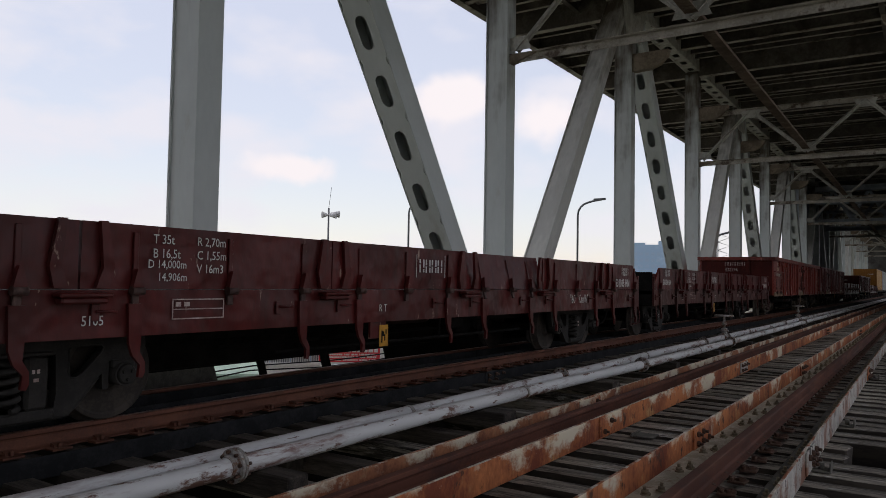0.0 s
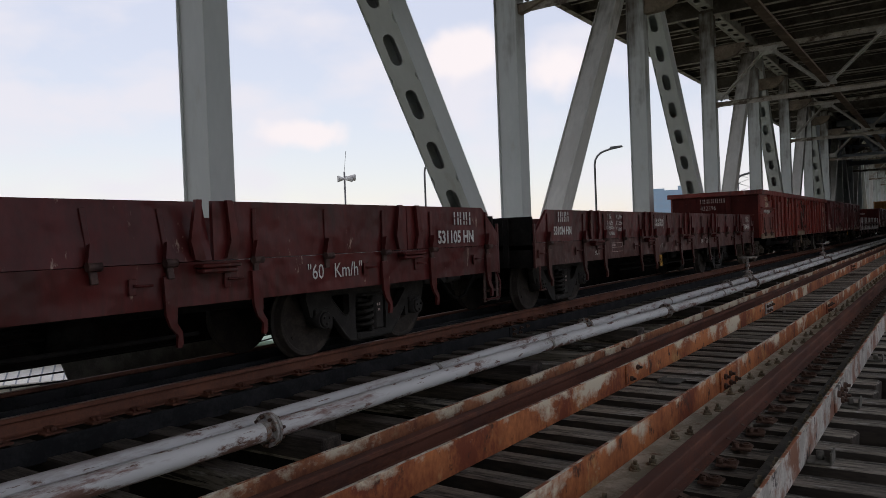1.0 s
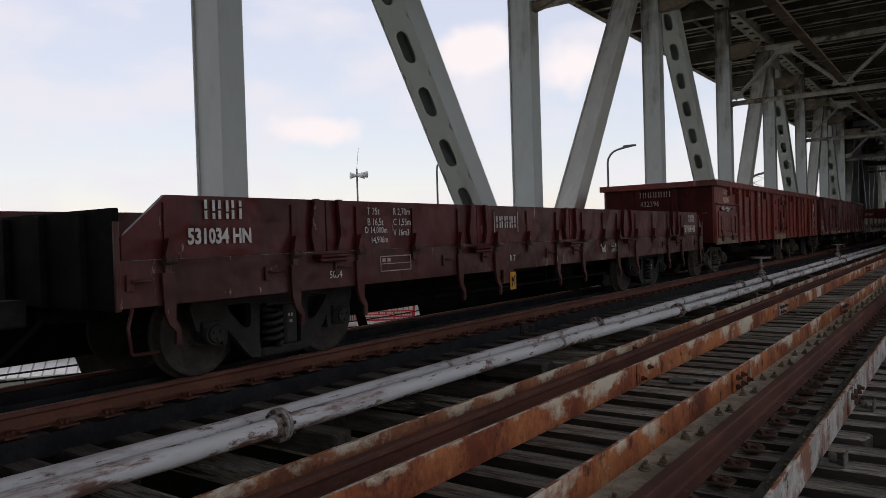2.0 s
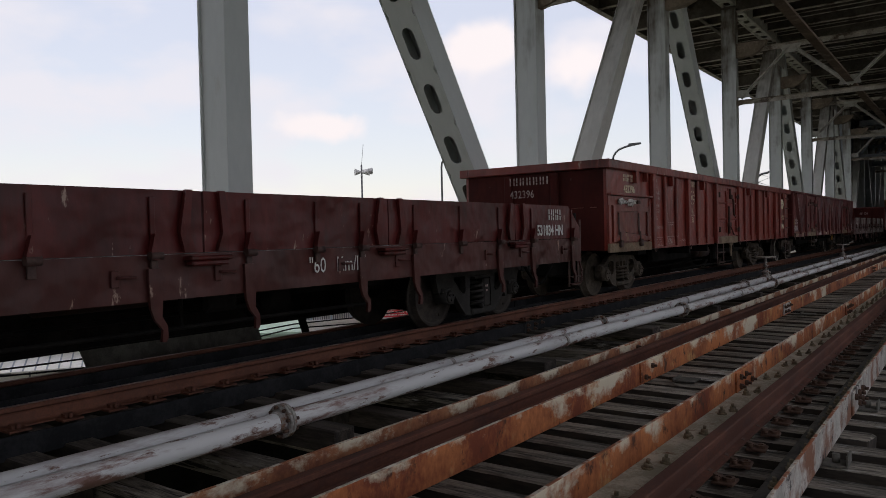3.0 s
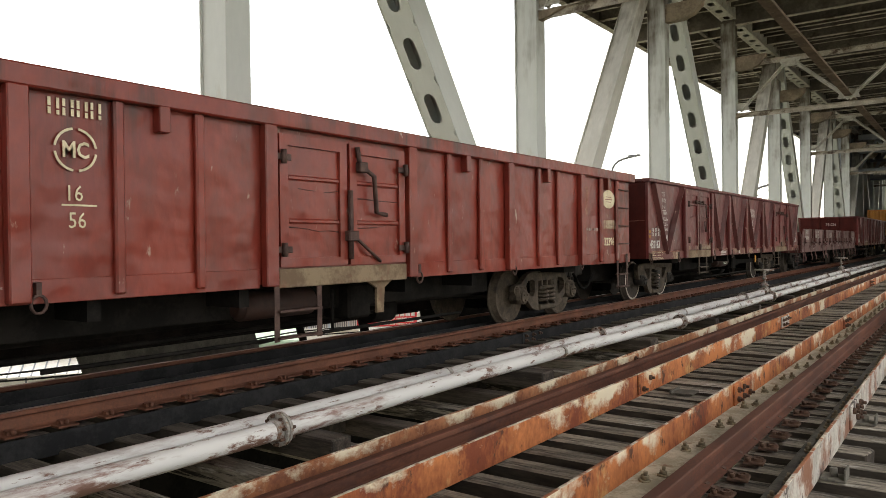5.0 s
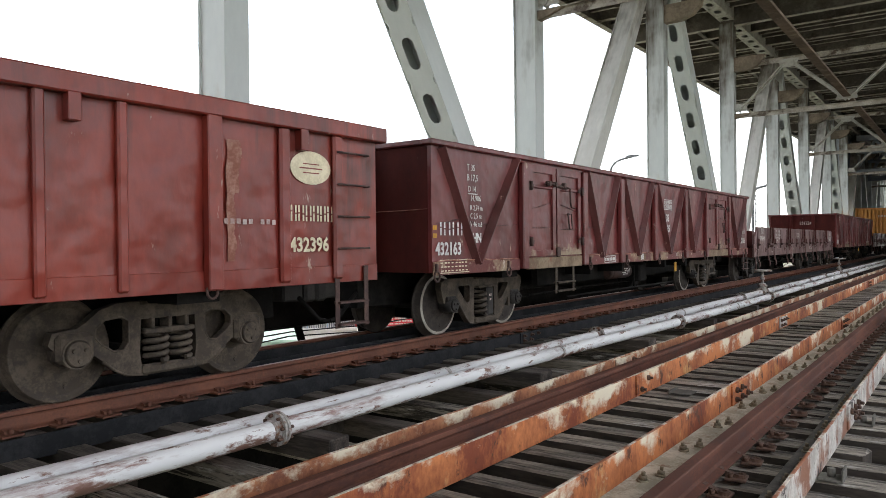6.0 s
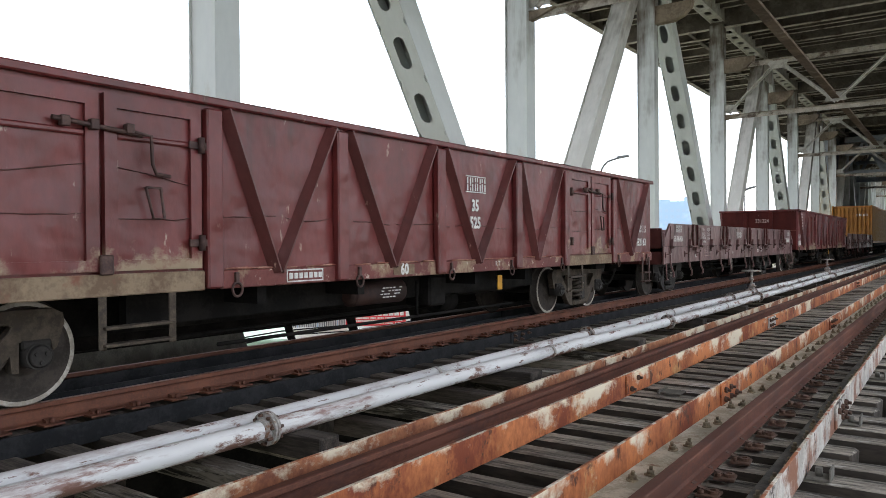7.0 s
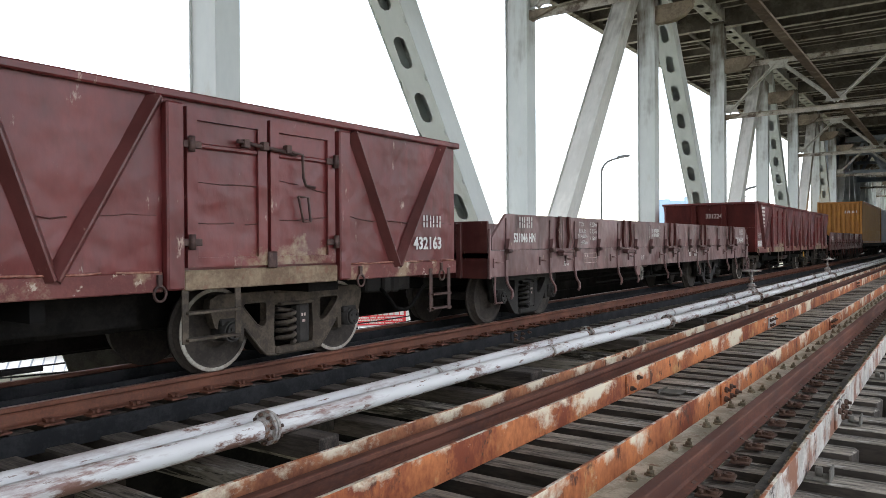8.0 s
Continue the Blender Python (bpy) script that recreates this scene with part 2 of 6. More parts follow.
M_LEG_DARK = shade("guard_leg_dark", ((0.09, 0.085, 0.075), (0.16, 0.15, 0.13)), 0.85, scale=5, fine=60, bump=0.3, depth=0.004)
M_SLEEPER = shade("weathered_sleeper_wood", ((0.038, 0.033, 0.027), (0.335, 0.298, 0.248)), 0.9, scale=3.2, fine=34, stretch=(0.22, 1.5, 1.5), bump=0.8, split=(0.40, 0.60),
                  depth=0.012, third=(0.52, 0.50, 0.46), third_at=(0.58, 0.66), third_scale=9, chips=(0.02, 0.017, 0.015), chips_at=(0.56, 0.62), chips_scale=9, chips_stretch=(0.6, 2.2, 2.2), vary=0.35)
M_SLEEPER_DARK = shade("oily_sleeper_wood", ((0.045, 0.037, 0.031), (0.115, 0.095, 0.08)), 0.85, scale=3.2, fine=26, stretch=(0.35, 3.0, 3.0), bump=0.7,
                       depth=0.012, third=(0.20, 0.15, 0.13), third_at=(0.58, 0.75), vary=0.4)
# Dark flank tone that imitates the shade in the gaps between sleepers.
M_FLANK_SHADE = shade("shaded_timber_flank", ((0.032, 0.026, 0.021), (0.065, 0.053, 0.043)), 0.85, scale=3, fine=24, stretch=(0.3, 1.3, 1.3), bump=0.6, depth=0.01, vary=0.3)
M_FIXING = shade("rusty_fixing", ((0.075, 0.045, 0.035), (0.15, 0.085, 0.06)), 0.75, metal=0.2, scale=12, fine=80, bump=0.3, depth=0.003)
M_BOLT = shade("dusty_bolt", ((0.22, 0.19, 0.13), (0.34, 0.29, 0.2)), 0.8, scale=15, fine=80, bump=0.3, depth=0.003)
M_PIPE = shade("white_pipe_paint", ((0.40, 0.345, 0.335), (0.67, 0.67, 0.665)), 0.55, scale=3.0, fine=30, stretch=(1.6, 0.3, 1.6), bump=0.3, depth=0.003, split=(0.27, 0.50),
               third=(0.27, 0.17, 0.15), third_at=(0.56, 0.63), third_scale=4.5, chips=(0.15, 0.075, 0.055), chips_at=(0.61, 0.65), chips_scale=11,
               runs=((0.19, 0.10, 0.075), -0.125, -0.02, 0.12, (0.56, 0.66), (14, 5, 14)))
M_PIPE_RUST = shade("pipe_flange_rust", ((0.30, 0.28, 0.26), (0.48, 0.46, 0.44)), 0.65, scale=9, fine=60, bump=0.3, depth=0.003,
                    third=(0.19, 0.09, 0.05), third_at=(0.5, 0.6))


def wagon_paint(name, a, b, chip, runs=None, spec=0.46):
    return shade(name, (a, b), 0.36, scale=1.3, fine=16, stretch=(1, 1, 0.45), bump=0.28, split=(0.34, 0.66), depth=0.012, third=chip, third_at=(0.46, 0.72), third_scale=1.8,
                 chips=(0.36, 0.25, 0.20), chips_at=(0.64, 0.685), chips_scale=7.0, chips_stretch=(1, 1, 0.8), runs=runs, dents=(2.6, 0.046), spec=spec)


GRIME = (0.05, 0.016, 0.013)
M_MAROON = wagon_paint("maroon_wagon_paint", (0.072, 0.0098, 0.0092), (0.115, 0.0172, 0.016), (0.044, 0.010, 0.0095), (GRIME, 1.0, 1.7, 0.08, (0.66, 0.90), (7, 7, 0.7)), spec=0.26)
M_MAROON_G = wagon_paint("maroon_gondola_paint", (0.112, 0.0175, 0.0175), (0.168, 0.0325, 0.031), (0.077, 0.0185, 0.0175), (GRIME, 2.4, 1.2, 0.08, (0.64, 0.90), (6, 6, 0.4)))
M_RED = wagon_paint("red_oxide_gondola_paint", (0.175, 0.021, 0.0145), (0.255, 0.038, 0.0235), (0.11, 0.022, 0.016), (GRIME, 2.4, 1.1, 0.10, (0.61, 0.86), (6, 6, 0.4)))
M_MAUVE = wagon_paint("faded_mauve_wagon_paint", (0.145, 0.073, 0.071), (0.21, 0.117, 0.113), (0.09, 0.046, 0.043), (GRIME, 1.0, 1.6, 0.10, (0.64, 0.88), (7, 7, 0.7)))
M_BROWN = wagon_paint("dusty_brown_wagon_paint", (0.068, 0.021, 0.019), (0.098, 0.032, 0.028), (0.046, 0.018, 0.016), spec=0.24)
TAN = (0.27, 0.195, 0.125)
M_DOOR_MAROON = wagon_paint("maroon_door_paint_dusty_foot", (0.112, 0.0175, 0.0175), (0.168, 0.0325, 0.031), (0.077, 0.0185, 0.0175), (TAN, 0.95, 1.55, 0.19, (0.63, 0.77), (3, 3, 3.4)))
M_DOOR_RED = wagon_paint("red_door_paint_dusty", (0.165, 0.023, 0.016), (0.23, 0.038, 0.024), (0.10, 0.026, 0.02), (TAN, 0.95, 2.0, 0.12, (0.59, 0.72), (5, 5, 1.2)))
# Darker copy of the gondola maroon; the shading of the braces is painted in.
M_BRACE = wagon_paint("shaded_brace_paint", (0.088, 0.024, 0.022), (0.125, 0.036, 0.033), (0.058, 0.020, 0.018))
M_PEEL = shade("peeling_maroon_paint", ((0.115, 0.027, 0.024), (0.16, 0.044, 0.038)), 0.55, scale=2.0, fine=24, bump=0.45, depth=0.01, third=(0.28, 0.195, 0.125), third_at=(0.51, 0.60), third_scale=2.4, chips=(0.46, 0.38, 0.30), chips_at=(0.61, 0.66), chips_scale=9)
# Dark copy of the wagon paint: shade between wagons put into the colour.
M_END_SHADE = shade("shaded_end_paint", ((0.058, 0.0115, 0.0095), (0.082, 0.0165, 0.0135)), 0.65, scale=1.3, fine=16, stretch=(1, 1, 0.45), bump=0.12, depth=0.004, split=(0.34, 0.66), spec=0.1,
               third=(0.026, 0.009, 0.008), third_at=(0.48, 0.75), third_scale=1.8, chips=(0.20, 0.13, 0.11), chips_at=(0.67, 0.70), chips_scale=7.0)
M_SILL = shade("dusty_tan_sill", ((0.15, 0.10, 0.065), (0.26, 0.195, 0.13)), 0.85, scale=3, fine=30, bump=0.3, depth=0.006,
               third=(0.20, 0.09, 0.06), third_at=(0.55, 0.7))
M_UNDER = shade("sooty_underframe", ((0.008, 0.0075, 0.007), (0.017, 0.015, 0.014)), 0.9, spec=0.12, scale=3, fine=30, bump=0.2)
M_RESERVOIR = shade("reservoir_paint", ((0.03, 0.016, 0.014), (0.055, 0.027, 0.022)), 0.7, scale=3, fine=30, bump=0.2)
M_BOGIE = shade("dusty_cast_bogie", ((0.05, 0.038, 0.028), (0.10, 0.078, 0.058)), 0.85, scale=5, fine=50, bump=0.35, depth=0.005,
                third=(0.035, 0.028, 0.023), third_at=(0.50, 0.66))
M_BOGIE_DARK = shade("grimy_cast_bogie", ((0.018, 0.016, 0.0145), (0.036, 0.032, 0.029)), 0.8, scale=5, fine=50, bump=0.35, depth=0.005)
M_WHEEL = shade("grimy_wheel_steel", ((0.032, 0.026, 0.022), (0.062, 0.05, 0.042)), 0.7, metal=0.3, scale=5, fine=40, bump=0.2, depth=0.004)
M_TREAD = shade("dusty_wheel_rim", ((0.30, 0.27, 0.23), (0.45, 0.42, 0.37)), 0.5, metal=0.5, scale=5, fine=40, bump=0.1, depth=0.003)
M_LATCH = shade("dark_iron_latch", ((0.06, 0.035, 0.032), (0.11, 0.065, 0.055)), 0.65, metal=0.3, scale=9, fine=60, bump=0.2, depth=0.003)
M_WHITE = shade("stencil_white_paint", ((0.55, 0.53, 0.50), (0.74, 0.73, 0.70)), 0.7, scale=9, fine=60, bump=0)
M_WHITE_OLD = shade("faded_stencil_paint", ((0.34, 0.23, 0.21), (0.58, 0.48, 0.45)), 0.7, scale=7, fine=50, bump=0)
M_CREAM = shade("stencil_cream_paint", ((0.60, 0.52, 0.36), (0.74, 0.66, 0.48)), 0.7, scale=9, fine=60, bump=0)
M_YELLOW = shade("yellow_plate_paint", ((0.42, 0.20, 0.02), (0.56, 0.28, 0.025)), 0.6, scale=9, fine=60, bump=0)
M_ORANGE_BOX = shade("ochre_container_paint", ((0.33, 0.135, 0.02), (0.40, 0.17, 0.026)), 0.5, scale=2, fine=20, bump=0.1)
# Lighter copy of the ochre for the side panels, with sunlight painted in.
M_LIT_BOX = shade("sunlit_container_paint", ((0.48, 0.27, 0.085), (0.55, 0.32, 0.11)), 0.5, scale=2, fine=20, bump=0.1)
M_GREY_BOX = shade("grey_container_paint", ((0.36, 0.38, 0.39), (0.44, 0.45, 0.46)), 0.5, scale=2, fine=20, bump=0.1)
M_RAG = shade("dirty_rag_cloth", ((0.42, 0.40, 0.37), (0.62, 0.60, 0.57)), 0.95, scale=12, fine=70, bump=0.5)
M_GROUND = shade("ground_scrub", ((0.09, 0.10, 0.05), (0.17, 0.16, 0.10)), 0.95, scale=0.05, fine=1.2, bump=0.0, third=(0.25, 0.23, 0.19), third_at=(0.5, 0.62))
M_WALLW = shade("whitewashed_wall", ((0.62, 0.60, 0.56), (0.74, 0.72, 0.68)), 0.9, scale=0.8, fine=8, bump=0.1)
M_ROOF = shade("pale_sheet_roof", ((0.55, 0.54, 0.50), (0.66, 0.65, 0.62)), 0.6, scale=0.8, fine=8, bump=0.1)
M_GREEN = shade("green_sheet", ((0.30, 0.42, 0.33), (0.40, 0.52, 0.42)), 0.6, scale=0.8, fine=8, bump=0.1)
M_SIGN = shade("red_sign_sheet", ((0.60, 0.03, 0.04), (0.68, 0.05, 0.06)), 0.5, scale=0.8, fine=8, bump=0)
M_BLUE = shade("hazy_blue_facade", ((0.33, 0.47, 0.62), (0.40, 0.54, 0.68)), 0.7, scale=0.05, fine=0.4, bump=0)
M_GLASS_FAR = shade("hazy_window_bands", ((0.34, 0.46, 0.60), (0.40, 0.52, 0.65)), 0.3, scale=0.05, fine=0.4, bump=0)
M_POLE = shade("grey_pole_paint", ((0.12, 0.125, 0.13), (0.17, 0.175, 0.18)), 0.5, scale=2, fine=20, bump=0.1)
M_HORN = shade("pale_horn_paint", ((0.60, 0.60, 0.58), (0.7, 0.7, 0.68)), 0.5, scale=2, fine=20, bump=0.1)
M_BLOCKER_WALL = shade("dark_blocker_concrete", ((0.10, 0.095, 0.09), (0.17, 0.16, 0.15)), 0.9, scale=0.4, fine=5, bump=0.15, third=(0.07, 0.06, 0.055), third_at=(0.5, 0.65))
M_PRIMER = shade("scoured_primer", ((0.21, 0.07, 0.045), (0.36, 0.19, 0.145)), 0.7, scale=5, fine=30, bump=0.1)


# ---- mesh helpers ----
def thing(name, label, category, group="", kind="", m=None):
    ob = new(name)
    if m is not None:
        ob.matrix_basis = m
    return tagged(ob, label, category, group, kind)


def part(name, bm, mat, parent=None, label="", m=None):
    """Link a bmesh as one mesh object under a thing or a part."""
    bmesh.ops.recalc_face_normals(bm, faces=bm.faces)
    me = bpy.data.meshes.new(name)
    bm.to_mesh(me)
    bm.free()
    for one in (mat if isinstance(mat, (list, tuple)) else [mat]):
        me.materials.append(one)
    return piece(name, me, parent, label, m)


def piece(name, me, parent=None, label="", m=None):
    ob = new(name, me)
    ob.parent = parent
    if m is not None:
        ob.matrix_basis = m
    if label:
        ob["label"] = label
    return ob


def box(bm, x0, x1, y0, y1, z0, z1, bevel=0.0, m=None, mat=0):
    """A box, chamfered by bevel, placed by m."""
    c = Vector(((x0 + x1) / 2, (y0 + y1) / 2, (z0 + z1) / 2))
    h = (abs(x1 - x0) / 2, abs(y1 - y0) / 2, abs(z1 - z0) / 2)
    made = {}

    def vert(a, s):
        key = (a, s) if bevel else s
        if key not in made:
            p = Vector([s[i] * (h[i] - (bevel if bevel and i != a else 0)) for i in range(3)]) + c
            made[key] = bm.verts.new(m @ p if m else p)
        return made[key]

    def face(vs):
        f = bm.faces.new(vs)
        f.material_index = mat
    for a in range(3):
        i, j = (a + 1) % 3, (a + 2) % 3
        for s in (-1, 1):
            ring = []
            for si, sj in ((-1, -1), (1, -1), (1, 1), (-1, 1)):
                t = [0, 0, 0]
                t[a], t[i], t[j] = s, si, sj
                ring.append(vert(a, tuple(t)))
            face(ring)
            if bevel:
                for sj in (-1, 1):
                    q = []
                    for k, ax in ((-1, a), (1, a), (1, i), (-1, i)):
                        t = [0, 0, 0]
                        t[a], t[i], t[j] = s, sj, k
                        q.append(vert(ax, tuple(t)))
                    face(q)
    if bevel:
        for sx in (-1, 1):
            for sy in (-1, 1):
                for sz in (-1, 1):
                    face([vert(a, (sx, sy, sz)) for a in range(3)])


def tube(bm, a, b, r, seg=12, r2=None, mat=0, cap=True):
    """A round bar from a to b."""
    a, b = Vector(a), Vector(b)
    q = (b - a).to_track_quat("Z", "Y")
    rings = []
    for p, rad in ((a, r), (b, r if r2 is None else r2)):
        rings.append([bm.verts.new(p + q @ Vector((rad * math.cos(2 * math.pi * k / seg), rad * math.sin(2 * math.pi * k / seg), 0))) for k in range(seg)])
    for k in range(seg):
        f = bm.faces.new((rings[0][k], rings[0][(k + 1) % seg], rings[1][(k + 1) % seg], rings[1][k]))
        f.smooth, f.material_index = True, mat
    if cap:
        for ring in rings:
            bm.faces.new(ring).material_index = mat


def bar(bm, a, b, w, d, bevel=0.0, mat=0, side=(0, 0, 1)):
    """A flat bar from a to b, w wide and d thick; the thickness points along side."""
    a, b = Vector(a), Vector(b)
    z = (b - a).normalized()
    y = (Vector(side) - z * z.dot(Vector(side))).normalized()
    x = y.cross(z)
    m = Matrix.Translation(a) @ Matrix((x, y, z)).transposed().to_4x4()
    box(bm, -w / 2, w / 2, -d / 2, d / 2, 0, (b - a).length, bevel, m, mat)


def path_tube(bm, pts, r, seg=8, mat=0):
    """One round bar along a bent path; a path that ends where it began closes into a ring."""
    pts = [Vector(p) for p in pts]
    closed = (pts[0] - pts[-1]).length < 1e-6
    if closed:
        pts.pop()
    n, rings, q = len(pts), [], None
    for k, p in enumerate(pts):
        a, b = (pts[k - 1], pts[(k + 1) % n]) if closed else (pts[max(0, k - 1)], pts[min(n - 1, k + 1)])
        d = (b - a).normalized()
        q = d.to_track_quat("Z", "Y") if q is None else (q @ Vector((0, 0, 1))).rotation_difference(d) @ q
        rings.append([bm.verts.new(p + q @ Vector((r * math.cos(2 * math.pi * i / seg), r * math.sin(2 * math.pi * i / seg), 0))) for i in range(seg)])
    for ra, rb in zip(rings, rings[1:]):
        for i in range(seg):
            f = bm.faces.new((ra[i], ra[(i + 1) % seg], rb[(i + 1) % seg], rb[i]))
            f.smooth, f.material_index = True, mat
    if closed:
        ra, rb = rings[-1], rings[0]
        shift = min(range(seg), key=lambda j: sum((ra[i].co - rb[(i + j) % seg].co).length for i in range(seg)))
        for i in range(seg):
            f = bm.faces.new((ra[i], ra[(i + 1) % seg], rb[(i + 1 + shift) % seg], rb[(i + shift) % seg]))
            f.smooth, f.material_index = True, mat
    else:
        for ring in (rings[0], rings[-1]):
            bm.faces.new(ring).material_index = mat


def lathe(bm, profile, seg=40):
    """A solid of revolution round the x axis: rows of (x, radius, material of the band that follows)."""
    rings = [[bm.verts.new((x, r * math.cos(2 * math.pi * k / seg), r * math.sin(2 * math.pi * k / seg))) for k in range(seg)] for x, r, m in profile]
    for (ra, rb), row in zip(zip(rings, rings[1:]), profile):
        for k in range(seg):
            f = bm.faces.new((ra[k], ra[(k + 1) % seg], rb[(k + 1) % seg], rb[k]))
            f.smooth, f.material_index = abs(row[0] - profile[rings.index(rb)][0]) > 0.02, row[2]
    for ring in (rings[0], rings[-1]):
        bm.faces.new(ring)


def prism(bm, outline, axis, a, b, mat=0, m=None):
    """An outline of (u, v) drawn out along an axis: 0: (y, z) along x; 1: (x, z) along y; 2: (x, y) along z."""
    rings = []
    for t in (a, b):
        ring = []
        for u, v in outline:
            p = {0: (t, u, v), 1: (u, t, v), 2: (u, v, t)}[axis]
            ring.append(bm.verts.new(m @ Vector(p) if m else p))
        rings.append(ring)
    n = len(outline)
    for k in range(n):
        bm.faces.new((rings[0][k], rings[0][(k + 1) % n], rings[1][(k + 1) % n], rings[1][k])).material_index = mat
    for ring in rings:
        bm.faces.new(ring).material_index = mat


def ring_prism(bm, outer, inner, axis, a, b, mat=0, m=None):
    """A plate with one hole: two outlines of equally many points drawn out along an axis."""
    def place(u, v, t):
        p = Vector({0: (t, u, v), 1: (u, t, v), 2: (u, v, t)}[axis])
        return bm.verts.new(m @ p if m else p)
    o = [[place(u, v, t) for u, v in outer] for t in (a, b)]
    i = [[place(u, v, t) for u, v in inner] for t in (a, b)]
    n = len(outer)
    for k in range(n):
        j = (k + 1) % n
        for q in ((o[0][k], o[0][j], i[0][j], i[0][k]), (o[1][k], o[1][j], i[1][j], i[1][k]),
                  (o[0][k], o[0][j], o[1][j], o[1][k]), (i[0][k], i[0][j], i[1][j], i[1][k])):
            bm.faces.new(q).material_index = mat


def arc(cu, cv, r, a0, a1, n):
    return [(cu + r * math.cos(radians(a0 + (a1 - a0) * k / n)), cv + r * math.sin(radians(a0 + (a1 - a0) * k / n))) for k in range(n + 1)]


SIDE = Matrix(((0, 0, 1, 0), (1, 0, 0, 0), (0, 1, 0, 0), (0, 0, 0, 1)))      # lettering on a face that looks to +x
END = Matrix(((1, 0, 0, 0), (0, 0, -1, 0), (0, 1, 0, 0), (0, 0, 0, 1)))      # lettering on a face that looks to -y


def lettering(text, size, mat, parent, x, y, z, face=SIDE, name="lettering", squeeze=0.85, bold=0.0):
    """Painted words, lower left corner at x, y, z of the thing."""
    lines = text.split("\n")
    if len(lines) > 1:
        for k, line in enumerate(lines):
            lettering(line, size, mat, parent, x, y, z - k * size * 1.08, face, name, squeeze, bold)
        return None
    cu = bpy.data.curves.new(name, "FONT")
    cu.body, cu.size, cu.extrude, cu.resolution_u, cu.offset = text, size, 0.0006, 2, bold
    tmp = bpy.data.objects.new(name, cu)
    me = bpy.data.meshes.new_from_object(tmp)
    bpy.data.objects.remove(tmp)
    me.materials.clear()
    me.materials.append(mat)
    return piece(name, me, parent, m=Matrix.Translation((x, y, z)) @ face @ Matrix.Diagonal((squeeze, 1, 1, 1)))


def strokes(rows, mat, parent, x, y, z, face=SIDE, name="painted_mark"):
    """Unreadable writing: rows of (u, v, width, height) bars."""
    bm = bmesh.new()
    for u, v, w, h in rows:
        box(bm, u, u + w, v, v + h, -0.0006, 0.0006)
    return part(name, bm, mat, parent, m=Matrix.Translation((x, y, z)) @ face)


def word_bars(n, w, h, gap, rng, thick=0.26):
    """n pairs of plain stencil bars, each pair w wide and h high."""
    out = []
    for k in range(n):
        u = k * (w + gap)
        for e in (0, w * (1 - thick)):
            cut = h * rng.uniform(0.3, 0.65)
            out.append((u + e, 0, w * thick, cut - h * 0.05))
            out.append((u + e, cut + h * 0.05, w * thick, h - cut - h * 0.05))
    return out


# ---- ground and distance ----
def build_ground():
    bm = bmesh.new()
    n = 48
    rings = [0, 30, 120, 500, 2000, 4500]
    prev = [bm.verts.new((0, 0, -9))]
    for r in rings[1:]:
        cur = [bm.verts.new((r * math.cos(2 * math.pi * k / n), r * math.sin(2 * math.pi * k / n), -9)) for k in range(n)]
        for k in range(n):
            if len(prev) == 1:
                bm.faces.new((prev[0], cur[k], cur[(k + 1) % n]))
            else:
                bm.faces.new((prev[k], cur[k], cur[(k + 1) % n], prev[(k + 1) % n]))
        prev = cur
    tagged(part("ground", bm, M_GROUND), "scrubby brown-green ground far below the bridge", "ground", kind="structure")


def polar(deg, dist):
    """A spot at that angle to the left of the bridge's axis."""
    return -dist * math.sin(radians(deg)), dist * math.cos(radians(deg))


